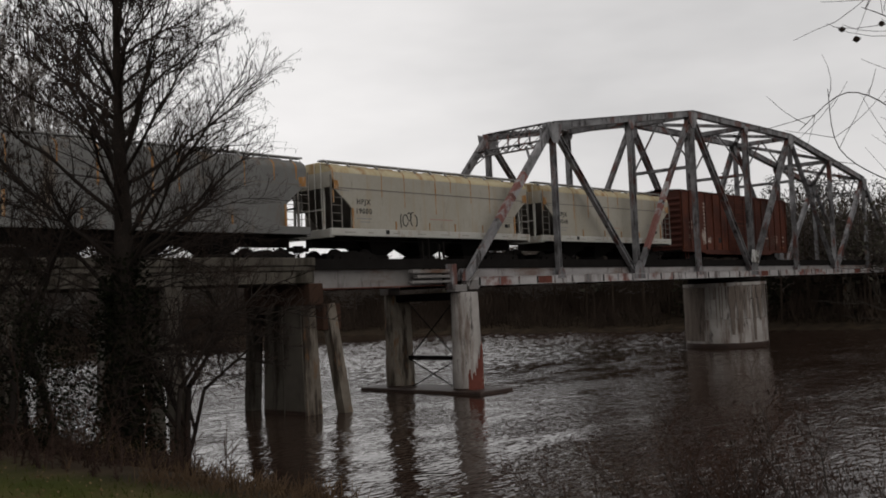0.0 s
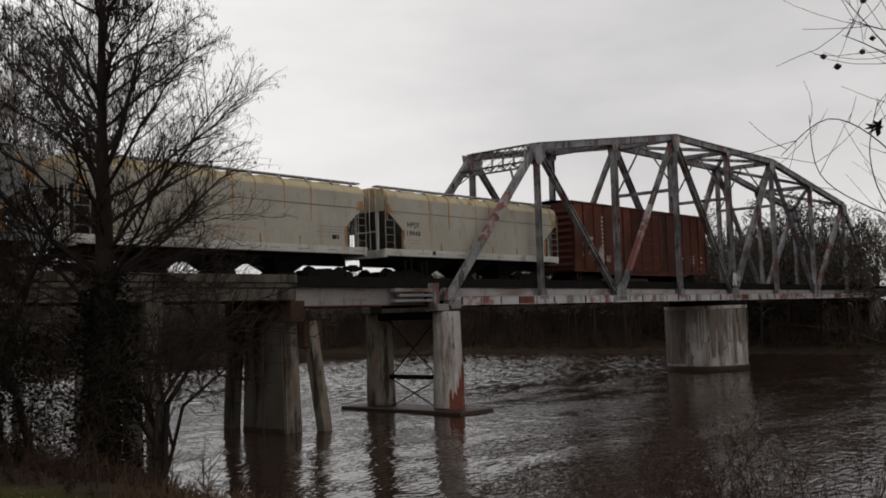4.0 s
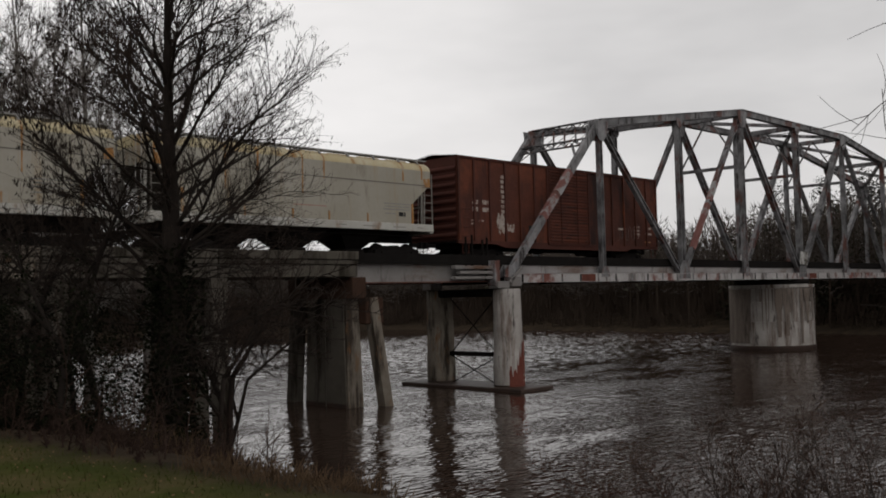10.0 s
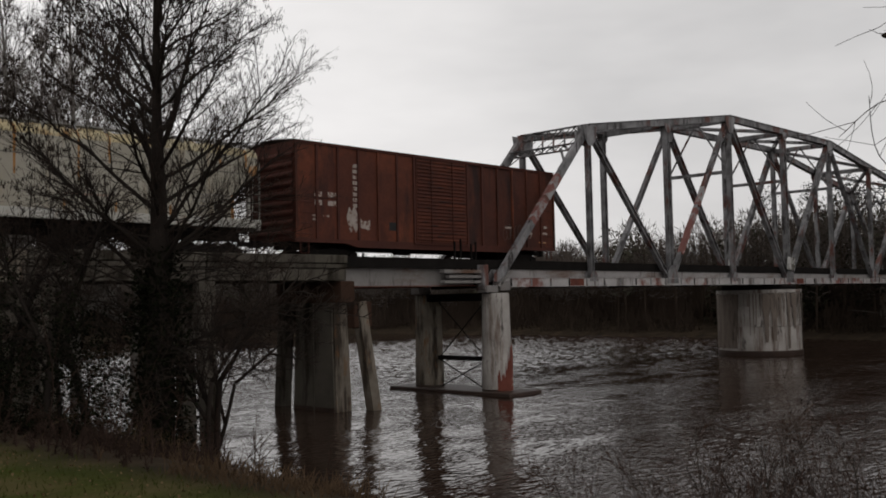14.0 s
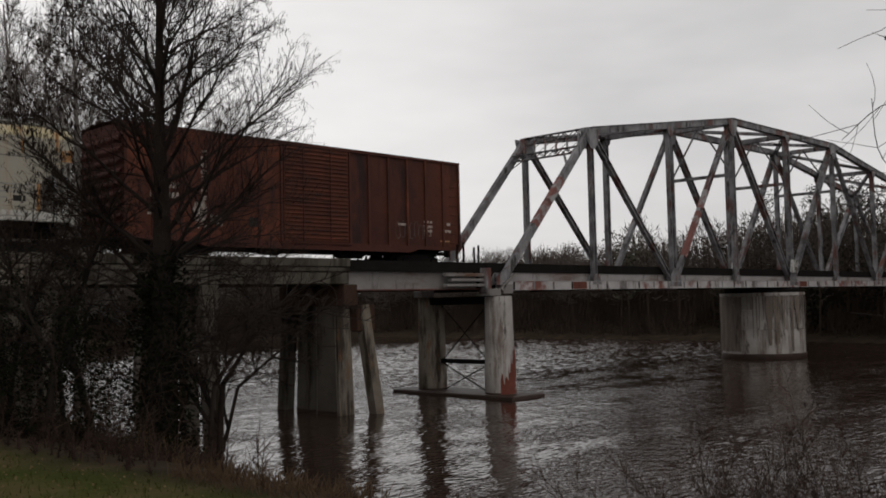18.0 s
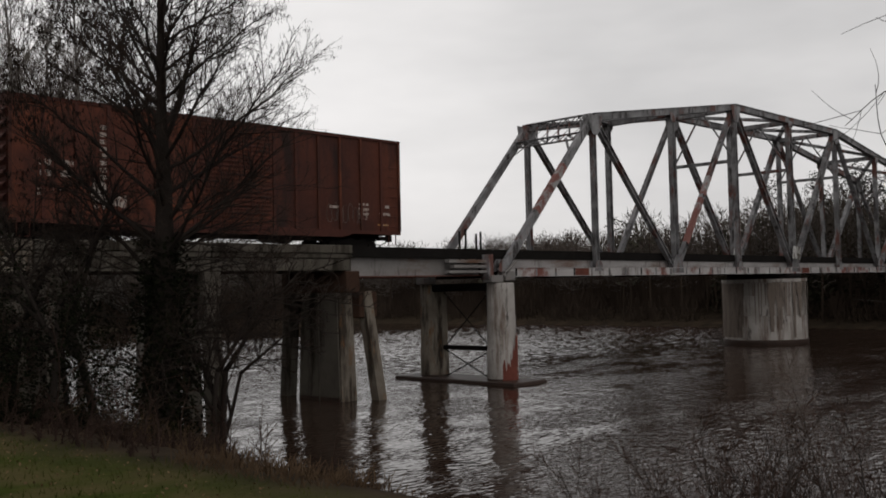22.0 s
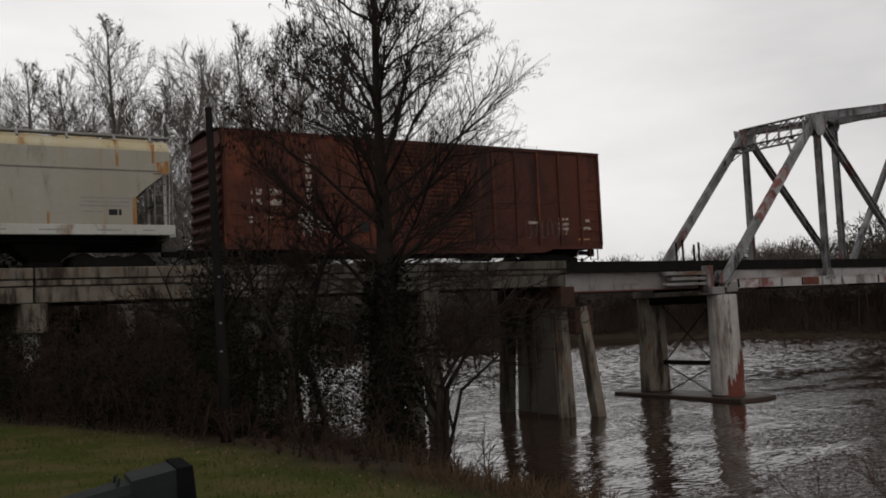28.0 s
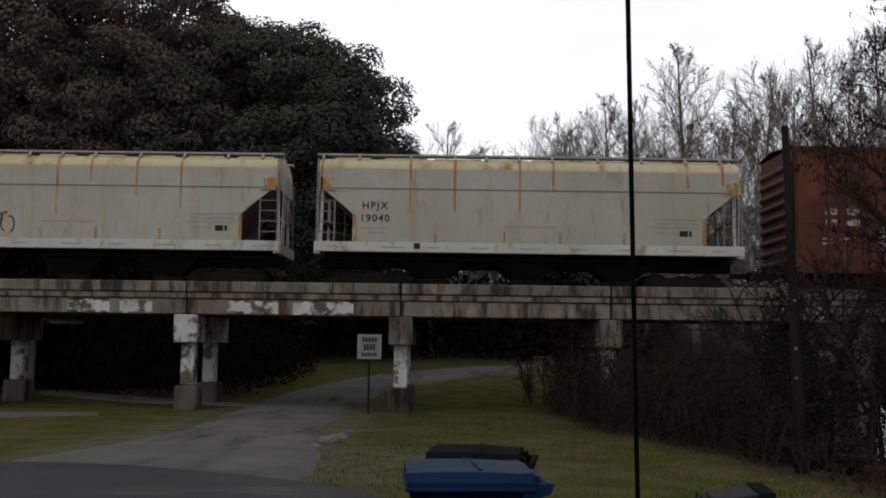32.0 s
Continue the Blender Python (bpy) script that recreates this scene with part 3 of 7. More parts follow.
def ground_z(x, y):
    e, s, lv = lerp_table(EDGE, y), lerp_table(SHORE, y), lerp_table(LEVEL, y)
    if x <= e:
        z = lv + 0.5 * smooth(-9, -40, x) * smooth(25, 45, y)
    else:
        u = (x - e) / (s - e)
        z = lv * (1 - min(u, 1.0) ** 2.1) - 0.8 * max(0.0, u - 1.0)
    f = far_land(x, y)
    if f > -6:
        z = max(z, -1.0 + 1.0 * smooth(-6, 0, f) + 1.6 * smooth(0, 7, f) + 2.5 * smooth(7, 120, f))
    return max(-1.2, z)


def bumpy(x, y):
    return ground_z(x, y) + 0.05 * noise.noise((x * 0.35, y * 0.35, 0)) + 0.02 * noise.noise((x * 1.3, y * 1.3, 5))


def spaced(lo, hi, fine_lo, fine_hi, fine, grow):
    xs, d = [fine_lo], fine
    while xs[-1] < fine_hi:
        xs.append(xs[-1] + fine)
    d = fine
    while xs[-1] < hi:
        d *= grow
        xs.append(xs[-1] + d)
    left, d = [], fine
    x = fine_lo
    while x > lo:
        d *= grow
        x -= d
        left.append(x)
    return left[::-1] + xs


def build_ground():
    xs, ys = spaced(-900, 1800, -14, 22, 0.6, 1.13), spaced(-500, 1800, -2, 36, 0.6, 1.13)
    g = Mesh()
    for y in ys:
        for x in xs:
            g.v.append((x, y, bumpy(x, y)))
    w = len(xs)
    for j in range(len(ys) - 1):
        for i in range(w - 1):
            a = j * w + i
            g.f.append((a, a + 1, a + w + 1, a + w))
    ob = solid("ground", g, M["ground"], "short winter lawn falling to a muddy littered river bank", "ground", kind="structure", smooth=True)
    at = ob.data.attributes.new("litter", "FLOAT", "POINT")
    vals = []
    for x, y, z in g.v:
        e = lerp_table(EDGE, y) + 0.5 * noise.noise((x * 0.5, y * 0.5, 3))
        v = smooth(e - 0.5, e + 0.5, x)
        if y > 36:
            v = max(v, smooth(36, 60, y) * 0.6)
        # shadowy lawn beyond the trestle: shade painted in with the dark mud tone
        if y > 33 and x < -6:
            v = max(v, smooth(-6, -7.5, x) * smooth(33, 35, y))
        vals.append(v)
    at.data.foreach_set("value", vals)
    worn = ob.data.attributes.new("worn", "FLOAT", "POINT")
    vals = []
    for x, y, z in g.v:
        off = abs(x + 4.3) - 1.75 + 0.8 * noise.noise((x * 0.6, y * 0.6, 9))
        v = smooth(1.6, 0.0, off) * smooth(34, 30, y) * smooth(11, 15, y)
        v = max(v, 0.8 * smooth(3.2, 0.6, math.hypot((x + 1.2) * 0.8, (y - 16.2) * 0.7) + 1.2 * noise.noise((x * 0.8, y * 0.8, 2))))
        vals.append(v)
    worn.data.foreach_set("value", vals)
    return ob


build_ground()
def build_water():
    """One sheet to the horizon; the reach before the bridge is worked into real wavelets, flat beyond."""
    x0, x1, y0, y1, step = 7.0, 92.0, -8.0, 78.0, 0.17
    xs, ys = np.arange(x0, x1, step), np.arange(y0, y1, step)
    gx, gy = np.meshgrid(xs, ys)
    rng = random.Random(44)
    z = np.zeros_like(gx)
    for k in range(30):
        ln = 0.5 * 1.055 ** k
        a = math.radians(rng.gauss(-52, 38))
        kx, ky = math.cos(a) * 2 * math.pi / ln, math.sin(a) * 2 * math.pi / ln
        # each train of wavelets comes and goes in long patches
        m = 0.65 + 0.35 * np.sin(gx * rng.uniform(0.04, 0.4) + gy * rng.uniform(0.04, 0.4) + rng.uniform(0, 6)) * np.sin(gx * rng.uniform(-0.3, 0.3) - gy * rng.uniform(0.05, 0.3) + rng.uniform(0, 6))
        z += m * (0.021 / (2 * math.pi)) * ln ** 0.45 * np.sin(gx * kx + gy * ky + rng.uniform(0, 6.28))
    calm = 0.5 + 0.5 * np.sin(0.055 * gx - 0.16 * gy + 1.5 * np.sin(0.05 * gx + 0.03 * gy) + 0.8)
    z *= (0.62 + 0.5 * calm) * (0.27 + 4.3 * np.clip((0.74 * gx + 0.67 * gy - 42) / 44, 0, 1) ** 1.4)
    rim = np.minimum(np.minimum(gx - x0, xs[-1] - gx), np.minimum(gy - y0, ys[-1] - gy))
    z *= np.clip(rim / 4.0, 0, 1)
    w, h = len(xs), len(ys)
    m = Mesh()
    m.v = list(zip(gx.ravel().tolist(), gy.ravel().tolist(), z.ravel().tolist()))
    q = (np.arange(h - 1)[:, None] * w + np.arange(w - 1)[None, :]).ravel()
    m.f = np.stack([q, q + 1, q + w + 1, q + w], 1).tolist()
    xa, xb, ya, yb = float(xs[0]), float(xs[-1]), float(ys[0]), float(ys[-1])
    for a, b, c, d in ((-900, 1800, -500, ya), (-900, 1800, yb, 1800), (-900, xa, ya, yb), (xb, 1800, ya, yb)):
        m.add([(a, c, 0), (b, c, 0), (b, d, 0), (a, d, 0)], [(0, 1, 2, 3)])
    solid("water", m, M["water"], "brown rippled river water under an overcast sky", "water", kind="structure", smooth=True)


build_water()


def strip(name, pts, lift, mat, label):
    """A paved strip draped on the ground. pts: x, y, width."""
    fine = []
    for (x0, y0, w0), (x1, y1, w1) in zip(pts, pts[1:]):
        k = max(2, int(math.hypot(x1 - x0, y1 - y0) / 0.8))
        fine += [(x0 + (x1 - x0) * i / k, y0 + (y1 - y0) * i / k, w0 + (w1 - w0) * i / k) for i in range(k)]
    fine.append(pts[-1])
    for _ in range(6):
        fine = [fine[0]] + [tuple((a[k] + 2 * b[k] + c[k]) / 4 for k in range(3)) for a, b, c in zip(fine, fine[1:], fine[2:])] + [fine[-1]]
    m, n = Mesh(), 12
    for i, (x, y, w) in enumerate(fine):
        a, b = fine[max(0, i - 1)], fine[min(len(fine) - 1, i + 1)]
        d = Vector((b[0] - a[0], b[1] - a[1])).normalized()
        jit = 0.18 * noise.noise((x, y, 7))
        for j in range(n + 1):
            s = (j / n - 0.5) * (w + jit)
            px, py = x - d.y * s, y + d.x * s
            edge = 0.0 if 0 < j < n else -0.1
            m.v.append((px, py, ground_z(px, py) + lift + edge + 0.03 * (1 - (2 * j / n - 1) ** 2)))
    for i in range(len(fine) - 1):
        for j in range(n):
            a = i * (n + 1) + j
            m.f.append((a, a + n + 1, a + n + 2, a + 1))
    return solid(name, m, mat, label, "road", kind="structure", smooth=True)


def apron(name, far, near, lift, mat, label):
    """A paved area between a far and a near edge, draped on the ground."""
    def dense(pts):
        out = []
        for p, q in zip(pts, pts[1:]):
            out += [(p[0] + (q[0] - p[0]) * i / 12, p[1] + (q[1] - p[1]) * i / 12) for i in range(12)]
        out.append(pts[-1])
        for _ in range(14):
            out = [out[0]] + [((a[0] + 2 * b[0] + c[0]) / 4, (a[1] + 2 * b[1] + c[1]) / 4) for a, b, c in zip(out, out[1:], out[2:])] + [out[-1]]
        return out
    a, b = dense(far), dense(near)
    m, n = Mesh(), 26
    for p, q in zip(a, b):
        for j in range(n + 1):
            s = j / n
            x, y = p[0] + (q[0] - p[0]) * s, p[1] + (q[1] - p[1]) * s
            if j == 0:
                y += 0.25 * noise.noise((x * 0.9, y * 0.9, 7))
            m.v.append((x, y, ground_z(x, y) + lift + (-0.12 if j in (0, n) else 0.0)))
    for i in range(len(a) - 1):
        for j in range(n):
            k = i * (n + 1) + j
            m.f.append((k, k + n + 1, k + n + 2, k + 1))
    return solid(name, m, mat, label, "road", kind="structure", smooth=True)


apron("road_main", [(-60, -6), (-30, 6), (-16, 12.2), (-8, 15.0), (-4.9, 14.9), (-3.0, 14.0), (-1.5, 13.0), (-0.55, 12.0), (-0.35, 6), (-0.35, -40)],
      [(-60, -26), (-30, -10), (-14, -3), (-9, -2), (-7.4, -2.4), (-6.6, -3), (-6.2, -4.4), (-6, -7), (-6, -12), (-6, -40)], 0.105, M["asphalt"],
      "dark patched asphalt road with a crumbling edge")
strip("road_lane", [(-4.5, 12.6, 5.4), (-4.4, 14.2, 5.6), (-4.2, 16.0, 4.8), (-4.15, 18, 4.0), (-4.2, 20.5, 3.3), (-4.4, 24, 3.3), (-4.7, 31, 3.5), (-4.1, 36, 3.6), (-1.6, 42, 3.6), (4, 47, 3.6), (12, 50, 3.6), (30, 52, 3.6)], 0.06,
      M["lane"], "narrow worn asphalt lane passing under the railway trestle")


strip("road_drive", [(-9.6, 26.9, 0.9), (-11.2, 26.0, 2.2), (-14, 25.0, 3.3), (-22, 23.6, 3.6), (-36, 22, 3.6)], 0.05, M["lane"], "narrow grey drive running off beside the trestle")
strip("road_track", [(-5.6, 31.4, 1.4), (-8, 32.2, 1.1), (-10.5, 33.2, 1.1), (-14, 34.9, 1.1), (-20, 37.5, 1.1)], 0.045, M["lane"], "worn pale track turning off below the trestle")


# ---------------------------------------------------------------- concrete trestle
def build_trestle():
    t = thing("concrete_trestle", "long stained concrete railway trestle with whitewashed posts", "bridge")
    JOINTS = [-53.2, -46.7, -40.2, -33.7, -27.2, -20.7, -14.3, -7.85, -1.3, 5.12, 12.2, 18.4, 24.8]
    for a, b in zip(JOINTS, JOINTS[1:]):
        g = 0.025
        for s in (-1, 1):
            y_out = YC + s * 2.2
            for name, o, depth, z0, z1, c in (("curb", 0.0, 0.32, 5.87, 6.2, 0.03), ("moulding", 0.05, 0.45, 5.68, 5.85, 0.02), ("fascia_girder", 0.1, 0.8, 5.19, 5.66, 0.03)):
                lo, hi = sorted((y_out - s * o, y_out - s * (o + depth)))
                # the last two bays take the darker concrete
                part(name, Mesh().box(a + g, b - g, lo, hi, z0, z1, c), M["concrete_dark"] if b > 13 else M["concrete"], t, "stained concrete deck edge")
        part("deck_slab", Mesh().box(a + g, b - g, YC - 1.3, YC + 1.3, 5.35, 5.64), M["concrete_dark"], t)
    for x in JOINTS[1:]:
        wide = x > 6
        cap = Mesh().box(x - (0.85 if 11 < x < 13 else 0.36), x + (0.85 if 11 < x < 13 else 0.36), YC - 2.15, YC + 2.15, 4.33, 5.18, 0.03)
        part("bent_cap", cap, M["rust_block"] if x > 20 else M["concrete_dark"] if wide else M["whitewash"] if abs(x + 7.85) < 0.1 else M["concrete"], t, "weathered concrete bent cap")
        if not wide:
            for y in (YC - 1.55, YC + 1.15):
                z0 = ground_z(x, y) - 0.3
                part("post", Mesh().box(x - 0.21, x + 0.21, y - 0.21, y + 0.21, 3.02, 4.33, 0.03), M["whitewash"], t, "square post with peeling whitewash")
                part("pedestal", Mesh().box(x - 0.36, x + 0.36, y - 0.36, y + 0.36, z0, 3.02, 0.05), M["concrete_dark"], t, "dark concrete pedestal")
        else:
            offs = (-0.55, 0.55) if 11 < x < 13 else (0.0,)
            if x > 20:
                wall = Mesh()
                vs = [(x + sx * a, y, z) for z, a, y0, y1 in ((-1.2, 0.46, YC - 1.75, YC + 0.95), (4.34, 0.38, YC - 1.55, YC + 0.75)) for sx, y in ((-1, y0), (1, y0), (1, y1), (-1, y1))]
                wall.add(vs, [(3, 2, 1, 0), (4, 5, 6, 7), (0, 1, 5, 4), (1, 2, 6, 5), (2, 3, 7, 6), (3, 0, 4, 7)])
                # shade on the long west side is put into the concrete colour
                part("wall_pier", wall, M["concrete_dark"], t, "streaked concrete wall pier in the water, its shaded side coloured dark")
                # added pilaster; its paler concrete paints the end face as lit
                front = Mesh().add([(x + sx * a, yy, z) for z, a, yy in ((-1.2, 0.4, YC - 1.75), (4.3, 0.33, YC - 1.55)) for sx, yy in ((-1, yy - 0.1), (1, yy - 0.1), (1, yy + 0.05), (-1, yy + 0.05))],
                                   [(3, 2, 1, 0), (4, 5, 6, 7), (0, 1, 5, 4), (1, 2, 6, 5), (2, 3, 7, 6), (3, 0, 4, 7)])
                part("end_column", front, M["concrete"], t, "added end column, the wall pier's lit end in paler concrete")
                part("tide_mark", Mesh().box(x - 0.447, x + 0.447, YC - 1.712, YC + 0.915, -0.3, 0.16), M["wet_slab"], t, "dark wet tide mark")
                part("wall_joint", Mesh().beam((x - 0.425, YC - 0.45, 4.3), (x - 0.475, YC - 0.45, -1.0), 0.06, 0.03, (1, 0, 0)), M["concrete_dark"], t)
            for ox in offs:
                for k, y in enumerate((YC - 1.9, YC - 0.65, YC + 0.65, YC + 1.9)):
                    if x > 20 and k < 3:
                        continue
                    p = Mesh()
                    lean = (-0.12, -0.03, 0.03, 0.12)[k] * 4.0
                    p.beam((x + ox, y, 4.34), (x + ox, y + lean, -1.2), 0.5, 0.5, (1, 0, 0))
                    part("support_column", p, M["concrete_dark"], t, "square weathered concrete column")
            if x > 20:
                p = Mesh()
                p.beam((x + 0.75, YC - 1.9, 4.34), (x + 1.2, YC - 2.45, -1.2), 0.44, 0.44, (1, 0, 0))
                part("support_column", p, M["concrete"], t, "slanting concrete batter pile")
                part("bent_cap", Mesh().box(x + 0.36, x + 1.3, YC - 2.1, YC + 2.1, 3.3, 4.35, 0.04), M["rust_block"], t, "rust-brown end cap block")
    # ragged whitewash left on the fascia
    rng = random.Random(4)
    for a, b in ((-11.5, -10.2), (-9.9, -8.9), (-6.6, -5.05), (-4.6, -2.75)):
        top = [(a + (b - a) * i / 14, 5.60 + rng.uniform(-0.05, 0.04)) for i in range(15)]
        low = [(a + (b - a) * i / 14, 5.24 + rng.uniform(-0.04, 0.07)) for i in range(15)]
        part("whitewash_patch", Mesh().prism(top + low[::-1], YC - 2.106, YC - 2.099), M["whitewash"], t, "flaking whitewash patch")
    return t


build_trestle()


# ---------------------------------------------------------------- track
def dip(x):
    """The line falls gently from the trestle towards the bridge."""
    return 0.0027 * max(0.0, x - 3.0)


def build_track():
    tr = thing("railway_track", "rusty railway rails on black timber ties", "railway track")
    for y in (YC - 0.75, YC + 0.75):
        r = Mesh()
        for a, b in ((-60, 3), (3, 140)):
            r.box(a, b, y - 0.035, y + 0.035, RAIL - 0.05, RAIL).box(a, b, y - 0.012, y + 0.012, RAIL - 0.14, RAIL - 0.05).box(a, b, y - 0.07, y + 0.07, RAIL - 0.165, RAIL - 0.14)
        r.v = [(v[0], v[1], v[2] - dip(v[0])) for v in r.v]
        part("rail", r, M["rail"], tr)
    one = Mesh().box(-0.12, 0.12, -1.35, 1.35, -0.36, -0.167).data("tie", M["tie"])
    long = Mesh().box(-0.12, 0.12, -1.79, 1.79, -0.36, -0.167).data("tie", M["tie"])
    rng = random.Random(2)
    x = 24.8
    while x < 100:
        ob = new("tie", long if x > 33.2 else one)
        ob.parent = tr
        ob.matrix_basis = pose(x, YC + rng.uniform(-0.04, 0.04), RAIL - dip(x), 0, 0, rng.uniform(-0.6, 0.6))
        x += 0.5
    for y in (YC - 1.9, YC - 1.3, YC + 1.3, YC + 1.9):
        outer = abs(y - YC) > 1.5
        gt = Mesh().box(24.6, 100, y - 0.1, y + 0.1, RAIL - 0.06 if outer else RAIL - 0.165, RAIL + 0.38 if outer else RAIL)
        gt.v = [(v[0], v[1], v[2] - dip(v[0])) for v in gt.v]
        part("guard_timber", gt, M["dark_steel"] if outer else M["tie"], tr, "black timber guard rail")
    part("ballast", Mesh().box(-60, 24.5, YC - 1.85, YC + 1.85, 5.645, 5.78), M["stone"], tr, "grey stone ballast")
    return tr


build_track()


# ---------------------------------------------------------------- steel deck span before the truss
def build_girder_span():
    t = thing("plate_girder_span", "grey steel plate girder span with rust streaks", "bridge span")
    x0, x1 = 24.55, 32.6
    for y in (YC - 1.75, YC + 1.75):
        g = Mesh()
        g.box(x0, x1, y - 0.012, y + 0.012, 4.97, 5.74)
        part("web_plate", g, M["girder"], t)
        f = Mesh().box(x0, x1, y - 0.16, y + 0.16, 5.72, 5.77).box(x0, x1, y - 0.16, y + 0.16, 4.93, 4.98)
        part("flange", f, M["girder"], t)
        for i in range(9):
            x = x0 + 0.1 + (x1 - x0 - 0.2) * i / 8
            part("stiffener", Mesh().box(x - 0.02, x + 0.02, *((y + 0.013, y + 0.13) if y < YC else (y - 0.13, y - 0.013)), 4.98, 5.72), M["girder"], t)
        part("rust_flange", Mesh().box(x0, x1, y - 0.164, y - 0.161, 4.935, 4.975), M["rust"], t, "rusted flange edge")
    b = Mesh()
    for i in range(6):
        x = x0 + 0.8 + i * 1.3
        b.beam((x, YC - 1.73, 5.0), (x, YC + 1.73, 5.6), 0.07, 0.07)
        b.beam((x, YC + 1.73, 5.0), (x, YC - 1.73, 5.6), 0.07, 0.07)
    part("cross_brace", b, M["dark_steel"], t)
    # stacked end ledge over the pier
    for k, (a, c, z0, z1) in enumerate(((30.2, 32.7, 5.50, 5.66), (30.5, 32.7, 5.28, 5.42), (30.2, 32.7, 5.05, 5.18))):
        part("ledge", Mesh().box(a, c, YC - 2.25, YC - 1.97, z0, z1, 0.02), M["girder"], t, "stepped steel ledge")
    part("end_post", Mesh().box(32.62, 32.95, YC - 2.4, YC - 1.9, 4.75, 5.9, 0.02), M["steel"], t)
    return t


build_girder_span()


def build_railing_posts():
    for i, (x, h) in enumerate(((27.3, 0.75), (27.75, 0.8), (28.2, 0.7), (28.7, 0.75), (29.2, 0.72), (29.9, 0.6), (31.2, 1.1), (31.6, 1.2), (32.3, 1.0), (32.6, 1.1))):
        far = i > 5
        y = YC - 1.95 if far else YC + 1.95
        p = thing("walkway_post", "black steel walkway post bolted beside the track", "post", pose(x, y, RAIL - 0.36), "walkway posts")
        part("shaft", Mesh().box(-0.035, 0.035, -0.035, 0.035, 0, h + 0.36), M["dark_steel"], p)
        part("foot_plate", Mesh().box(-0.1, 0.1, -0.1, 0.1, 0, 0.05), M["dark_steel"], p)


build_railing_posts()


# ---------------------------------------------------------------- swing truss
def build_truss():
    t = thing("swing_truss_bridge", "silver-painted steel through truss with rust and red primer patches", "truss bridge")
    X = [33.65, 41.2, 48.95, 56.5, 64.35, 72.1, 79.95, 87.7, 95.5]
    TOP = {1: 13.15, 2: 14.3, 3: 15.48, 4: 15.46, 5: 15.45, 6: 14.25, 7: 13.1}
    ZB = 5.08
    sides = (YC - 2.2, YC + 2.2)
    for y in sides:
        up = (0, 1, 0)

        def node(i, top):
            return (X[i], y, TOP[i] if top else ZB)

        part("end_post", Mesh().beam(node(0, 0), node(1, 1), 0.38, 0.25, up), M["steel"], t)
        part("end_post", Mesh().beam(node(8, 0), node(7, 1), 0.38, 0.25, up), M["steel"], t)
        for a, b in ((1, 3), (3, 5), (5, 7)):
            c = Mesh().beam(node(a, 1), node(b, 1), 0.36, 0.34, up)
            p, q = Vector(node(a, 1)), Vector(node(b, 1))
            off = Vector((0, 0, 0.2))
            c.beam(p + off, q + off, 0.03, 0.46, up)
            part("top_chord", c, M["steel"], t)
        for i in range(8):
            c = Mesh().beam((X[i], y, ZB), (X[i + 1], y, ZB), 0.38, 0.34, up)
            c.beam((X[i], y, ZB + 0.2), (X[i + 1], y, ZB + 0.2), 0.02, 0.4, up).beam((X[i], y, ZB - 0.2), (X[i + 1], y, ZB - 0.2), 0.02, 0.4, up)
            part("bottom_chord", c, M["chord"], t, "pale bottom chord with red primer patches")
            for k in range(5 if y < YC else 0):
                x = X[i] + 0.9 + k * 1.5
                part("batten_plate", Mesh().box(x - 0.05, x + 0.05, y - 0.195, y - 0.172, ZB - 0.185, ZB + 0.185), M["dark_steel"] if (k + i) % 3 == 0 else M["steel"], t)
                if (i, k) in ((0, 3), (4, 0), (6, 2)):
                    part("primer_patch", Mesh().box(x + 0.1, x + 1.25, y - 0.178, y - 0.1715, ZB - 0.18, ZB + 0.18), M["rust"], t, "rust-red primed panel")
        for i in range(1, 8):
            v = Mesh()
            if i in (1, 7):
                v.beam(node(i, 0), node(i, 1), 0.28, 0.26, up, "h", 0.035)
            elif i == 4:
                v.laced(node(i, 0), node(i, 1), 0.44, 0.32, up, 0.6, 0.06)
            else:
                v.beam(node(i, 0), node(i, 1), 0.31, 0.29, up, "h", 0.035)
            part("vertical", v, M["steel"], t)
        for a, at, b, bt, kind in ((1, 1, 2, 0, "h"), (2, 0, 3, 1, "h"), (3, 1, 4, 0, "pair"), (4, 0, 5, 1, "laced"), (5, 1, 6, 0, "h"), (6, 0, 7, 1, "laced")):
            d = Mesh()
            if kind == "laced":
                d.laced(node(a, at), node(b, bt), 0.4, 0.3, up, 0.45, 0.07)
                d.beam(node(a, at), node(b, bt), 0.03, 0.26, up)
            elif kind == "pair":
                d.beam(node(a, at), node(b, bt), 0.42, 0.3, up, "h", 0.06)
            else:
                d.beam(node(a, at), node(b, bt), 0.3, 0.26, up, "h", 0.04)
            part("diagonal", d, M["steel"], t)
        # gussets
        for i in range(0, 9):
            for top in ((0,) if i in (0, 8) else (0, 1)):
                x, _, z = node(i, top)
                big = i in (2, 4, 6) if not top else i in (1, 3, 5, 7)
                w, h = (0.62, 0.75) if big else (0.36, 0.4)
                dz = 0.2 if not top else -0.2
                for s in (-1, 1):
                    g = Mesh()
                    poly = [(x - w, z - h * 0.4 + dz), (x + w, z - h * 0.4 + dz), (x + w * 0.8, z + h * 0.5 + dz), (x + w * 0.3, z + h + dz), (x - w * 0.3, z + h + dz), (x - w * 0.8, z + h * 0.5 + dz)]
                    if top:
                        poly = [(px, 2 * (z + dz) - pz) for px, pz in reversed(poly)]
                    g.prism(poly, y + s * 0.172, y + s * 0.19)
                    part("gusset_plate", g, M["steel"], t)
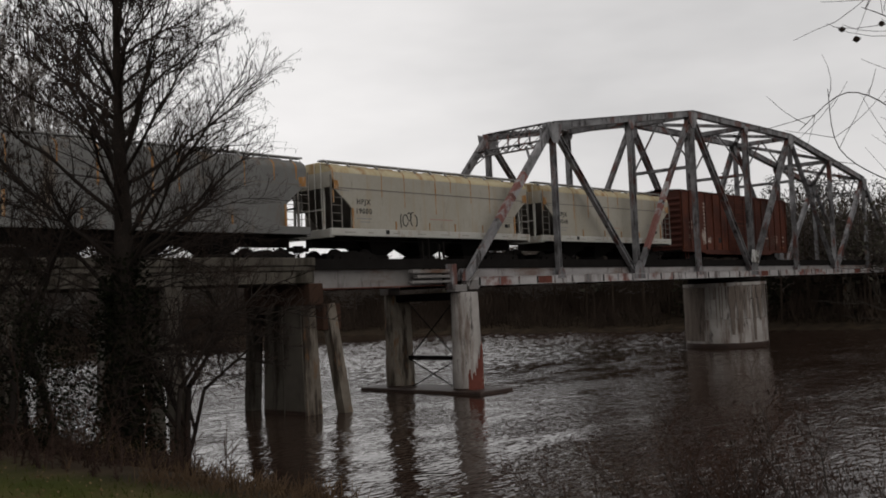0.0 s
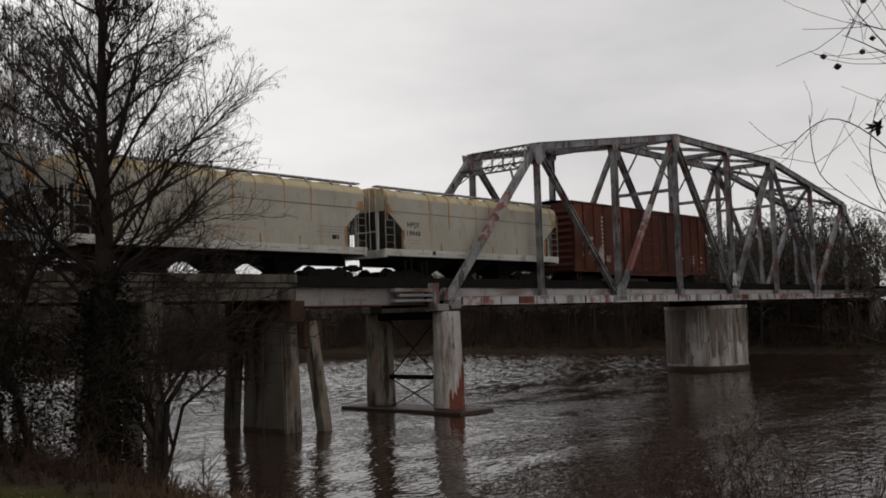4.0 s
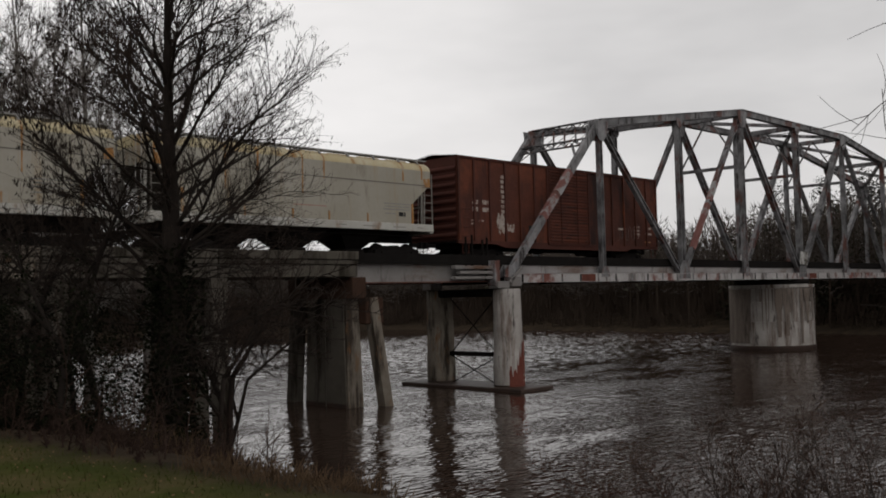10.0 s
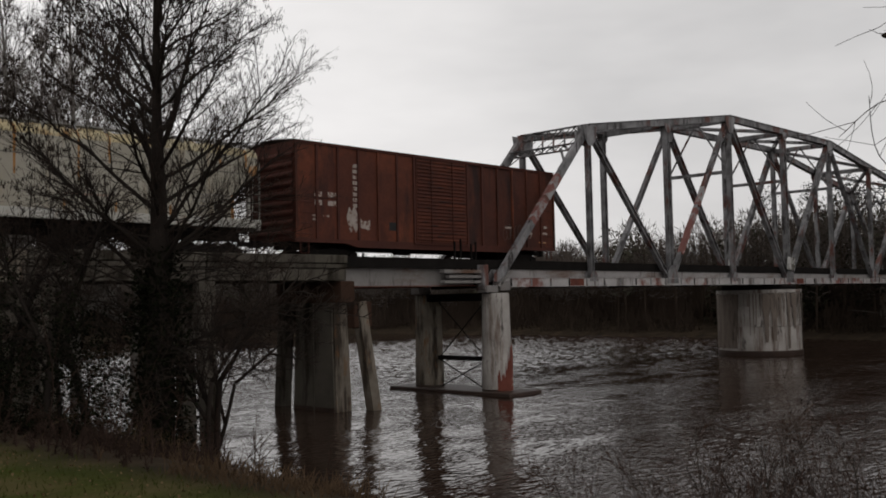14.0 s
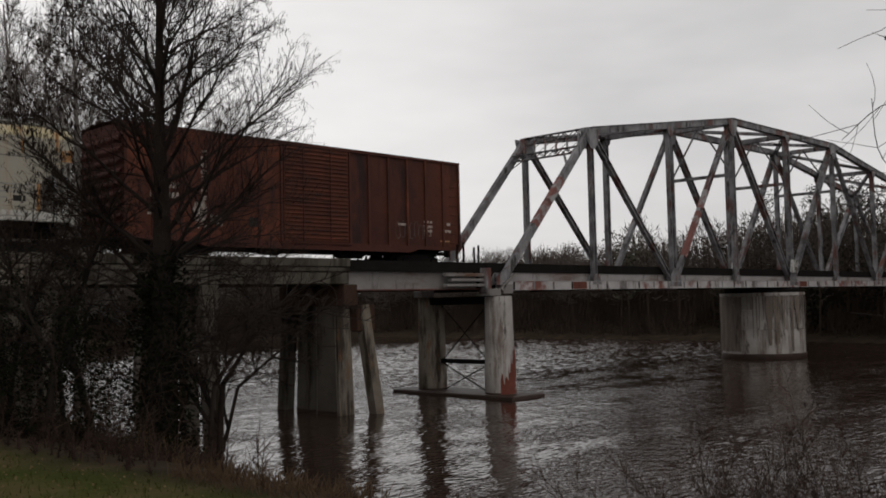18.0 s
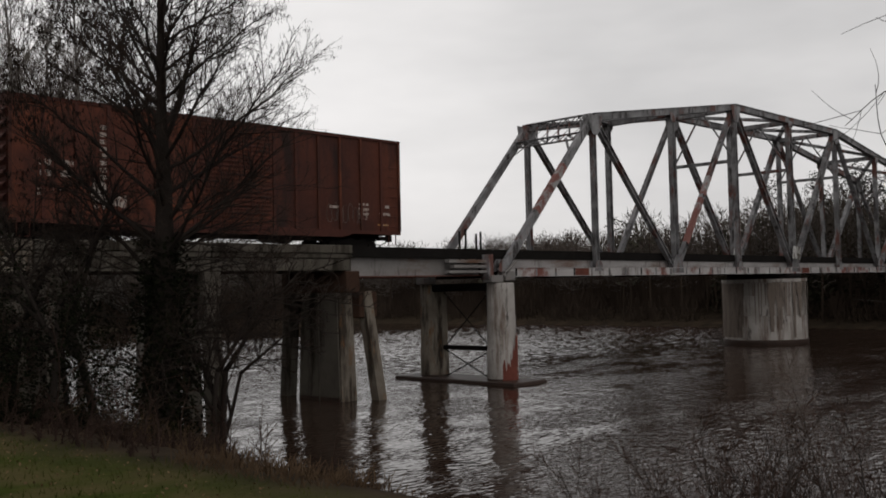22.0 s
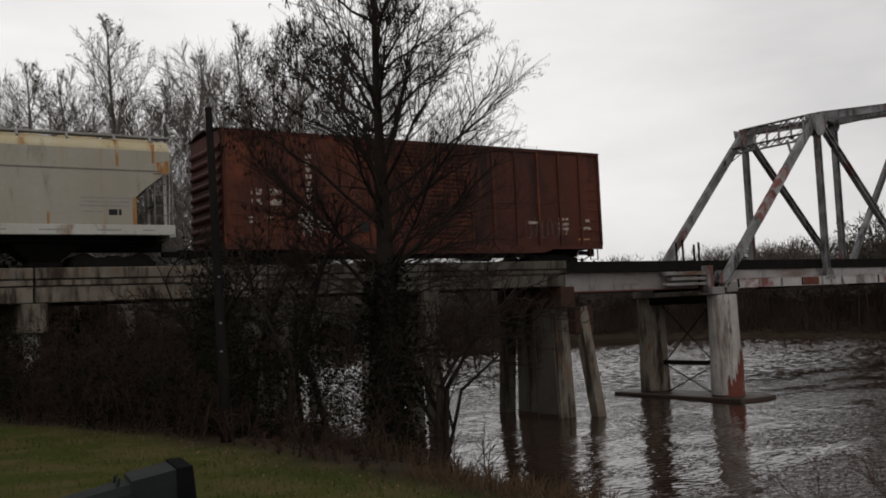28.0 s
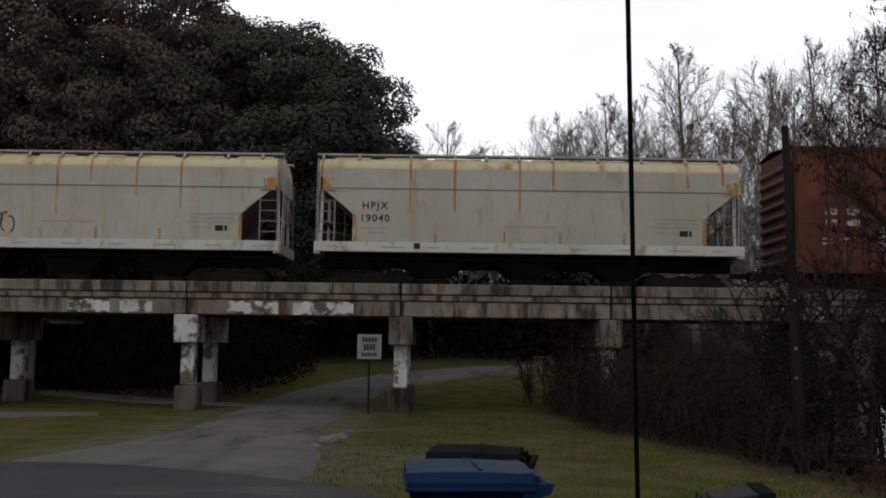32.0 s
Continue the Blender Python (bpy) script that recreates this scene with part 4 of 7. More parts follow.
        # patch plate at the middle panel point
        part("patch_plate", Mesh().prism([(X[4] - 0.7, 5.9), (X[4] + 0.45, 5.8), (X[4] + 0.62, 6.7), (X[4] - 0.5, 6.75)], y - 0.3, y - 0.27), M["whitewash"], t, "white-painted patch plate")
    # red primer wraps on two near members
    y = sides[0]
    for (p, q), a, b in ((((X[2], y, ZB), (X[3], y, TOP[3])), 0.16, 0.42), (((X[2], y, ZB), (X[3], y, TOP[3])), 0.44, 0.55), (((X[0], y, ZB), (X[1], y, TOP[1])), 0.36, 0.5), (((X[0], y, ZB), (X[1], y, TOP[1])), 0.52, 0.66)):
        p, q = Vector(p), Vector(q)
        part("primer_patch", Mesh().beam(p + (q - p) * a, p + (q - p) * b, 0.31 if p.x > 40 else 0.39, 0.27 if p.x > 40 else 0.26, (0, 1, 0)), M["primer"], t, "red primer patch")
    # portals and sway frames
    for i, z_low in ((1, 1.15), (7, 1.15)):
        s = 1 if i == 1 else -1
        dx = -1.0 * s
        a, b = Vector((X[i], sides[0], TOP[i])), Vector((X[i], sides[1], TOP[i]))
        low = Vector((dx, 0, -1.05 * 1.0))
        part("portal_strut", Mesh().laced(a, b, 0.4, 0.3, (1, 0, 0), 0.4), M["steel"], t)
        part("portal_strut", Mesh().laced(a + low, b + low, 0.35, 0.3, (1, 0, 0), 0.4), M["steel"], t)
        lat = Mesh()
        for k in range(6):
            p, q = a + (b - a) * (k / 6), a + (b - a) * ((k + 1) / 6)
            lat.beam(p, q + low, 0.1, 0.03).beam(q, p + low, 0.1, 0.03)
        part("portal_lattice", lat, M["steel"], t)
        for e, o in ((a, 1), (b, -1)):
            kn = Mesh().beam(e + low * 2.0, e + low + Vector((0, o * 1.0, 0)), 0.12, 0.05)
            part("knee_brace", kn, M["steel"], t)
    for i in range(2, 7):
        a, b = Vector((X[i], sides[0], TOP[i])), Vector((X[i], sides[1], TOP[i]))
        part("top_strut", Mesh().laced(a - Vector((0, 0, 0.1)), b - Vector((0, 0, 0.1)), 0.34, 0.3, (0, 0, 1), 0.4), M["steel"], t)
        if i not in (3, 4, 5):
            continue
        drop = Vector((0, 0, -3.4))
        sw = Mesh().beam(a + drop, b + drop, 0.22, 0.2, (0, 0, 1), "h", 0.03)
        mid = (a + b) / 2
        sw.beam(a + drop, mid, 0.09, 0.09).beam(b + drop, mid, 0.09, 0.09)
        part("sway_frame", sw, M["steel"], t)
    for i in range(1, 7):
        la = Mesh()
        a, b = (X[i], sides[0], TOP[i]), (X[i + 1], sides[1], TOP[i + 1])
        c, d = (X[i], sides[1], TOP[i]), (X[i + 1], sides[0], TOP[i + 1])
        la.laced(a, b, 0.24, 0.2, (0, 0, 1), 0.4, 0.04).laced(c, d, 0.24, 0.2, (0, 0, 1), 0.4, 0.04)
        part("top_lateral", la, M["steel"], t)
    # floor
    for i in range(9):
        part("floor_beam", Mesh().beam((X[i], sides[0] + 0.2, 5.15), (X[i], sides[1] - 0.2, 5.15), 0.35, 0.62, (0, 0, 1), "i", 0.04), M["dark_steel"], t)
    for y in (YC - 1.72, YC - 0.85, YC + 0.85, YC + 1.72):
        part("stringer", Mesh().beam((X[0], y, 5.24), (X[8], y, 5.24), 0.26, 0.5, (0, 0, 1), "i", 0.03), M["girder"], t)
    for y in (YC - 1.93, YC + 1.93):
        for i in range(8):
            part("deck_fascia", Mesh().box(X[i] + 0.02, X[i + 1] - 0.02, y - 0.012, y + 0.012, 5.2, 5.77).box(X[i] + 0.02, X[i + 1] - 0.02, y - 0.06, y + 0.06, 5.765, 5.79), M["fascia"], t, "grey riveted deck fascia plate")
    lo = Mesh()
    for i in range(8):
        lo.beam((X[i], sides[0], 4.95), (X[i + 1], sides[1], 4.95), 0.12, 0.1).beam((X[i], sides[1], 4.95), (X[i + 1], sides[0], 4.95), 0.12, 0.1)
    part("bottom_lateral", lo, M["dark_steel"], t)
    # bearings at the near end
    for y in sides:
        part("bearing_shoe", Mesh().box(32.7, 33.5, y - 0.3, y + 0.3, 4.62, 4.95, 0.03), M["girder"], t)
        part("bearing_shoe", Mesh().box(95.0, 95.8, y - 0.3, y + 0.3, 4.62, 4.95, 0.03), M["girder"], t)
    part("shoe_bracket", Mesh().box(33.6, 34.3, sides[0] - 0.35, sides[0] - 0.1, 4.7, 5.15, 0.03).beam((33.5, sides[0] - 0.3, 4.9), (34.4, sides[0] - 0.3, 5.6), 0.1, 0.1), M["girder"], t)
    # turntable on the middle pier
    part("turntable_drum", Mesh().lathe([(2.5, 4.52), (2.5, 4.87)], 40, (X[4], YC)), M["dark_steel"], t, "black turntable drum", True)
    return t


build_truss()


# ---------------------------------------------------------------- piers
def build_twin_pier(name, cx, label):
    p = thing(name, label, "bridge pier")
    for y in (YC - 2.2, YC + 2.2):
        near = y < YC
        sh = Mesh().lathe([(0.71, -1.3), (0.70, 1.55), (0.67, 1.56), (0.66, 3.1), (0.65, 3.12), (0.64, 4.55), (0.6, 4.6)], 28, (cx, y))
        part("pier_shaft", sh, M["concrete_pale"] if near else M["concrete"], p, "round concrete pier shaft with casting joints", True)
        if near:
            m = Mesh()
            n, r = 48, 0.726
            hs = [0.95 + 0.75 * noise.noise((i * 0.22, 3.1, 0)) + 0.5 * noise.noise((i * 0.7, 9.1, 0)) + 1.15 * smooth(14, 30, i) * smooth(48, 40, i) for i in range(n + 1)]
            for i in range(n):
                a0, a1 = -2.4 + 1.75 * i / n, -2.4 + 1.75 * (i + 1) / n
                h0, h1 = max(0.1, hs[i]), max(0.1, hs[i + 1])
                m.add([(cx + r * math.cos(a), y + r * math.sin(a), z) for a, z in ((a0, -0.1), (a1, -0.1), (a1, h1), (a0, h0))], [(0, 1, 2, 3)])
            part("rust_stain", m, M["rust_stain"], p, "red rust stain at the waterline")
        part("tide_mark", Mesh().lathe([(0.713, -0.2), (0.713, 0.2), (0.712, 0.22)], 28, (cx, y)), M["wet_slab"], p, "dark wet tide mark", True)
    part("footing_slab", Mesh().box(cx - 1.15, cx + 1.15, YC - 3.9, YC + 3.9, -0.9, 0.15, 0.05), M["wet_slab"], p, "dark low footing slab awash")
    part("strut", Mesh().beam((cx, YC - 1.5, 1.55), (cx, YC + 1.5, 1.55), 0.2, 0.2, (0, 0, 1), "h", 0.03), M["dark_steel"], p)
    for z0, z1 in ((0.15, 1.45), (1.65, 4.2)):
        part("brace_rod", Mesh().tube([(cx, YC - 1.45, z0), (cx, YC + 1.45, z1)], [0.03, 0.03], 6), M["dark_steel"], p)
        part("brace_rod", Mesh().tube([(cx + 0.07, YC + 1.45, z0), (cx + 0.07, YC - 1.45, z1)], [0.03, 0.03], 6), M["dark_steel"], p)
    part("pier_cap", Mesh().box(cx - 0.5, cx + 0.5, YC - 2.3, YC + 2.3, 4.25, 4.62, 0.04), M["dark_steel"], p, "black steel cap beam")
    return p


build_twin_pier("twin_shaft_pier", 33.6, "pair of round concrete bridge shafts on a low river slab")
far_pier = build_twin_pier("twin_shaft_pier", 95.4, "distant round concrete bridge shafts by the far bank")
far_pier2 = build_twin_pier("twin_shaft_pier", 104.0, "distant round concrete bridge shafts on the far bank")
part_x = Mesh().box(95.4, 150, YC - 2.2, YC + 2.2, 5.0, 5.65, 0.03)
solid("far_approach_span", part_x, M["girder"], "dark approach span running off into the far woods", "bridge span", kind="structure")


def build_pivot_pier():
    p = thing("pivot_pier", "large round streaked concrete pivot pier in the river", "bridge pier")
    cx = 64.35
    for z0, z1, r in ((-1.3, 0.35, 2.86), (0.37, 2.0, 2.81), (2.02, 3.35, 2.79), (3.37, 4.28, 2.77), (4.3, 4.52, 2.87)):
        part("concrete_drum" if z1 < 4.4 else "coping", Mesh().lathe([(r, z0), (r, z1)], 56, (cx, YC)), M["concrete_pale"], p, smooth=False)
    part("tide_mark", Mesh().lathe([(2.868, -0.4), (2.868, 0.34), (2.867, 0.37)], 56, (cx, YC)), M["wet_slab"], p, "dark wet tide mark", True)
    for a, w in ((138, 1.5), (164, 0.7), (248, 0.12)):
        m = Mesh()
        for i in range(7):
            z = 4.25 - 0.62 * i
            ww = w * (1 - 0.04 * i) * (1 + 0.12 * noise.noise((i * 0.9, a, 0)))
            m.v += [(cx + 2.872 * math.cos(math.radians(a) + q * ww / 2.87), YC + 2.872 * math.sin(math.radians(a) + q * ww / 2.87), z) for q in (-1, -0.5, 0, 0.5, 1)]
        m.f = [(5 * i + j, 5 * i + j + 5, 5 * i + j + 6, 5 * i + j + 1) for i in range(6) for j in range(4)]
        part("stain_streak", m, M["stain"], p, "broad brown water stain")
    rng = random.Random(11)
    for k in range(26):
        a = math.radians(rng.uniform(165, 300))
        w, h = (rng.uniform(0.02, 0.17) if k % 5 else rng.uniform(0.2, 0.42)), rng.uniform(0.8, 3.4)
        m = Mesh()
        top = 4.25
        n = 6
        pts = []
        for i in range(n + 1):
            z = top - h * i / n
            ww = w * (1 - 0.7 * i / n) * rng.uniform(0.7, 1.2)
            pts.append((ww, z))
        vs, fs = [], []
        for ww, z in pts:
            for s in (-1, 1):
                an = a + s * ww / 2.87
                vs.append((cx + 2.875 * math.cos(an), YC + 2.875 * math.sin(an), z))
        for i in range(n):
            fs.append((2 * i, 2 * i + 1, 2 * i + 3, 2 * i + 2))
        part("stain_streak", Mesh().add(vs, fs), M["stain"], p, "dark drip stain")
    return p


build_pivot_pier()


# ---------------------------------------------------------------- train
MOVERS = []      # every car with its axles, keyed in motions()
AXLES = []


def build_bogie(car, x):
    b = thing("bogie", "", "")
    b.parent = car
    b.matrix_basis = pose(x, 0, 0)
    for s in (-1, 1):
        fr = Mesh().prism([(-1.25, 0.36), (-1.25, 0.58), (-0.95, 0.66), (-0.55, 0.72), (0.55, 0.72), (0.95, 0.66), (1.25, 0.58), (1.25, 0.36), (0.95, 0.40), (0.45, 0.24), (-0.45, 0.24), (-0.95, 0.40)],
                          s * 1.0 - 0.08, s * 1.0 + 0.08)
        part("side_frame", fr, M["dark_steel"], b, "near-black cast side frame")
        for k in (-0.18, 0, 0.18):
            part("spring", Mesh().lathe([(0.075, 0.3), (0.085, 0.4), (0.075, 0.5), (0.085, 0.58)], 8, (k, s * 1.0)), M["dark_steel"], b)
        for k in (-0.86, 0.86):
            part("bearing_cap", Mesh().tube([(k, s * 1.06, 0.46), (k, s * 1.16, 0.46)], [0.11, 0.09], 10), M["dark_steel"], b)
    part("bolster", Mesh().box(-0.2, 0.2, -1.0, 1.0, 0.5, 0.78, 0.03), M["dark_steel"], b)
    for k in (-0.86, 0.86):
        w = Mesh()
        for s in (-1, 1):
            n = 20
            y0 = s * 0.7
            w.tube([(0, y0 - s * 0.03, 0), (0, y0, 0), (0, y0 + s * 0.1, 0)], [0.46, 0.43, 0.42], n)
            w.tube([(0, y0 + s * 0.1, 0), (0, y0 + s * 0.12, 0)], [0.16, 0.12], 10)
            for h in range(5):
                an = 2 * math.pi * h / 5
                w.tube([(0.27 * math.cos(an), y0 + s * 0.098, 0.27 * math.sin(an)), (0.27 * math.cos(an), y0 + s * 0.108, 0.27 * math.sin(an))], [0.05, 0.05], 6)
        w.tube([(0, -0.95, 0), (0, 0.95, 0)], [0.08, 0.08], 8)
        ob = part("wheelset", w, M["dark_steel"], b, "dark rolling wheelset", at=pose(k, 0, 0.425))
        AXLES.append((ob, k))
    return b


def build_coupler(car, x, s):
    c = Mesh().box(min(x, x + s * 0.55), max(x, x + s * 0.55), -0.09, 0.09, 0.78, 0.96, 0.02)
    xe = x + s * 0.55
    c.box(min(xe, xe + s * 0.2), max(xe, xe + s * 0.2), -0.16, 0.12, 0.72, 1.02, 0.03)
    part("coupler", c, M["dark_steel"], car, "rusty knuckle coupler")
    h = Mesh().tube([(x, 0.35, 0.85), (x + s * 0.25, 0.4, 0.62), (x + s * 0.5, 0.3, 0.6), (x + s * 0.62, 0.12, 0.72)], [0.025] * 4, 6)
    part("air_hose", h, M["tyre"], car)


def build_hopper(name, x_mid, marks, paint, roof, sill, label, seed):
    """Covered hopper: local x along the rails, rails at z = 0."""
    car = thing(name, label, "freight car", pose(x_mid, YC, RAIL), "freight train")
    rng = random.Random(seed)
    HL, W = 6.74, 1.52
    zs, zt = 1.70, 4.02
    # side sheets with cut lower corners, pale below, seam line above
    for s in (-1, 1):
        poly = [(-5.55, zs), (5.55, zs), (5.55, 2.55), (5.75, 2.75), (6.6, 3.42), (6.62, zt), (-6.62, zt), (-6.6, 3.42), (-5.75, 2.75), (-5.55, 2.55)]
        lo, hi = sorted((s * W, s * (W - 0.06)))
        part("side_sheet", Mesh().prism(poly, lo, hi), paint, car, "smooth faded side sheet")
        lo, hi = sorted((s * (W + 0.012), s * (W - 0.01)))
        part("seam_strip", Mesh().box(-6.3, 6.35, lo, hi, 3.36, 3.40), M["hopper_end"], car)
        # rounded shoulder and roof edge
        sh = Mesh()
        prof = [(W, zt), (W - 0.02, 4.1), (W - 0.1, 4.22), (W - 0.28, 4.34), (W - 0.55, 4.42)]
        for (ya, za), (yb, zb) in zip(prof, prof[1:]):
            sh.add([(-6.62, s * ya, za), (6.62, s * ya, za), (6.62, s * yb, zb), (-6.62, s * yb, zb)], [(0, 1, 2, 3) if s < 0 else (3, 2, 1, 0)])
        part("roof_shoulder", sh, roof, car, "yellowed sloping roof shoulder", True)
        # sill
        lo, hi = sorted((s * (W + 0.04), s * (W - 0.12)))
        part("side_sill", Mesh().box(-HL, HL, lo, hi, 1.37, 1.69, 0.02), sill, car, "pale side sill")
        # short stakes on the sill, and corner posts
        for x in (-2.95, -0.78, 0.97, 2.98):
            lo, hi = sorted((s * (W + 0.03), s * W))
            part("side_stake", Mesh().box(x - 0.03, x + 0.03, lo, hi, 1.69, 2.05), M["streak"], car, "rusty side stake")
        for x in (-5.5, 5.5):
            lo, hi = sorted((s * (W + 0.035), s * W))
            part("corner_post", Mesh().box(x - 0.05, x + 0.05, lo, hi, 1.69, 2.55), M["streak"], car, "rust-brown corner post")
        # ladders at both ends
        for e in (-1, 1):
            ld = Mesh()
            for x in (6.68, 6.12):
                ld.beam((e * x, s * (W + 0.01), 1.69), (e * x, s * (W + 0.01), 3.9 if x > 6.5 else 3.05), 0.045, 0.045)
            for k in range(5):
                z = 1.98 + 0.33 * k
                ld.beam((e * 6.12, s * (W + 0.01), z), (e * 6.68, s * (W + 0.01), z), 0.03, 0.03)
            part("ladder", ld, M["hopper_end"], car, "dark corner ladder")
        lo, hi = sorted((s * (W + 0.03), s * W))
        part("defect_box", Mesh().box(-3.62, -3.42, lo - 0.03 if s < 0 else lo, hi if s < 0 else hi + 0.03, 1.48, 1.66), M["black_ink"], car)
    # slope sheets and end frames
    for e in (-1, 1):
        sl = Mesh()
        sl.add([(e * 6.6, -W + 0.06, 3.42), (e * 6.6, W - 0.06, 3.42), (e * 4.4, W - 0.06, 1.5), (e * 4.4, -W + 0.06, 1.5)], [(0, 1, 2, 3)])
        sl.add([(e * 6.56, -W + 0.06, 3.42), (e * 6.56, W - 0.06, 3.42), (e * 4.36, W - 0.06, 1.5), (e * 4.36, -W + 0.06, 1.5)], [(3, 2, 1, 0)])
        part("slope_sheet", sl, M["hopper_end"], car, "dark sloping end sheet")
        for s in (-1, 1):
            fill = Mesh().prism([(e * 5.55, 1.7), (e * 5.55, 2.55), (e * 5.75, 2.75), (e * 6.6, 3.42), (e * 6.5, 3.42), (e * 4.6, 1.7)], s * (W - 0.1) - 0.01, s * (W - 0.1) + 0.01)
            part("end_gusset", fill, M["hopper_end"], car)
        part("end_sheet", Mesh().box(min(e * 6.6, e * 6.64), max(e * 6.6, e * 6.64), -W + 0.03, W - 0.03, 3.4, 4.05), paint, car)
        rust = Mesh().prism([(e * 6.6, 3.32), (e * 6.58, 3.72), (e * 6.2, 3.66), (e * 6.25, 3.3)], -W - 0.006, -W - 0.001)
        part("rust_patch", rust, M["streak"], car, "orange rust patch by the corner")
        part("end_sill", Mesh().box(min(e * 6.55, e * 6.76), max(e * 6.55, e * 6.76), -W, W, 1.3, 1.66, 0.02), sill, car)
        part("end_platform", Mesh().box(min(e * 5.5, e * 6.7), max(e * 5.5, e * 6.7), -W + 0.1, W - 0.1, 1.6, 1.66), M["dark_steel"], car)
        br = Mesh()
        for y in (-0.95, 0.95):
            br.beam((e * 6.62, y, 1.66), (e * 6.58, y, 3.42), 0.09, 0.09)
        br.beam((e * 6.6, -0.95, 2.5), (e * 6.6, 0.95, 2.5), 0.07, 0.07)
        part("end_frame", br, sill, car, "pale end uprights")
        for y in (-1.0, -0.6):
            part("hand_rail", Mesh().tube([(e * 6.72, y, 1.66), (e * 6.76, y, 3.0), (e * 6.74, y, 4.45)], [0.02] * 3, 6), sill, car)
        wheel_b = Mesh().tube([(e * 6.72, 0.5, 2.7), (e * 6.76, 0.5, 2.7)], [0.25, 0.25], 14)
        part("brake_wheel", wheel_b, M["hopper_end"], car)
        build_coupler(car, e * 6.74, e)
    # roof, hatches, running board on brackets
    rf = Mesh()
    for ya, za, yb, zb in ((-(W - 0.55), 4.42, 0, 4.5), (0, 4.5, W - 0.55, 4.42)):
        rf.add([(-6.62, ya, za), (6.62, ya, za), (6.62, yb, zb), (-6.62, yb, zb)], [(0, 1, 2, 3)])
    rf.add([(e * 6.62, y, z) for e in (-1,) for y, z in ((-(W - 0.02), 4.05), (W - 0.02, 4.05), (W - 0.1, 4.22), (W - 0.55, 4.42), (0, 4.5), (-(W - 0.55), 4.42), (-(W - 0.1), 4.22))], [(6, 5, 4, 3, 2, 1, 0)])
    rf.add([(6.62, y, z) for y, z in ((-(W - 0.02), 4.05), (W - 0.02, 4.05), (W - 0.1, 4.22), (W - 0.55, 4.42), (0, 4.5), (-(W - 0.55), 4.42), (-(W - 0.1), 4.22))], [(0, 1, 2, 3, 4, 5, 6)])
    part("roof", rf, roof, car)
    for i in range(8):
        x = -5.7 + i * 1.63
        part("hatch", Mesh().box(x - 0.6, x + 0.6, -0.38, 0.38, 4.48, 4.58, 0.03), roof, car)
    for s in (-1, 1):
        rb = Mesh()
        for k in range(3):
            y = s * (0.86 + 0.12 * k)
            rb.box(-6.75, 6.75, y - 0.05, y + 0.05, 4.5, 4.56)
        part("running_board", rb, M["board_grey"], car, "grey grating running board")
        xs = [-6.55, -5.4, -3.75, -2.35, -1.35, -0.3, 0.75, 2.2, 3.6, 5.0, 6.1]
        for x in xs:
            part("board_bracket", Mesh().beam((x, s * 1.1, 4.53), (x, s * 1.3, 4.33), 0.07, 0.07), M["board_grey"], car)
            if rng.random() < 0.85:
                m = Mesh()
                ln, w = rng.uniform(0.3, 1.6), rng.uniform(0.04, 0.085)
                pts = [(s * (W - 0.5), 4.41), (s * (W - 0.28), 4.35), (s * (W - 0.1), 4.23), (s * (W - 0.02), 4.11), (s * W, 4.0), (s * W, 4.0 - ln * 0.5), (s * W, 4.0 - ln)]
                vs, fs = [], []
                for i, (yy, zz) in enumerate(pts):
                    ww = w * (1 - 0.55 * i / 6) * rng.uniform(0.75, 1.2)
                    vs += [(x - ww, yy + s * 0.006, zz + 0.006), (x + ww, yy + s * 0.006, zz + 0.006)]
                for i in range(6):
                    fs.append((2 * i, 2 * i + 1, 2 * i + 3, 2 * i + 2) if s < 0 else (2 * i + 2, 2 * i + 3, 2 * i + 1, 2 * i))
                part("rust_streak", m.add(vs, fs), M["streak"], car, "orange rust streak below the roof bracket")
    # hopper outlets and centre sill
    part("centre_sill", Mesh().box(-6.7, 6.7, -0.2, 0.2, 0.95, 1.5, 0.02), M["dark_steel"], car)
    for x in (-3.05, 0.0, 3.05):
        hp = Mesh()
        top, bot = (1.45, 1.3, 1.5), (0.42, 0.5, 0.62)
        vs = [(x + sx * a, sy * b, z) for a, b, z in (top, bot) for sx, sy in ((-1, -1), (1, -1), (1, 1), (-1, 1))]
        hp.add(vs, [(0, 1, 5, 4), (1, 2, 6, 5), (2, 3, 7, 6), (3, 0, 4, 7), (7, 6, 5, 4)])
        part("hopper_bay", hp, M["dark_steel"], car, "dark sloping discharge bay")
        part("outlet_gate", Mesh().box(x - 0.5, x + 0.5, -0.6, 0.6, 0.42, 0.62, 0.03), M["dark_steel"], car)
    part("brake_pipe", Mesh().tube([(-6.5, -1.1, 1.2), (6.5, -1.1, 1.2)], [0.03, 0.03], 6), M["dark_steel"], car)
    for x in (-5.0, 5.0):
        build_bogie(car, x)
    # stencilled marks, near side
    y = -W - 0.004
    for words, size, z in ((marks[0], 0.36, 2.83), (marks[1], 0.36, 2.43)) if marks else ():
        part("stencil", text_mesh(words, size * 0.87), None, car, "black reporting stencil", at=pose(-4.86, y, z)).data.materials.append(M["black_ink"])
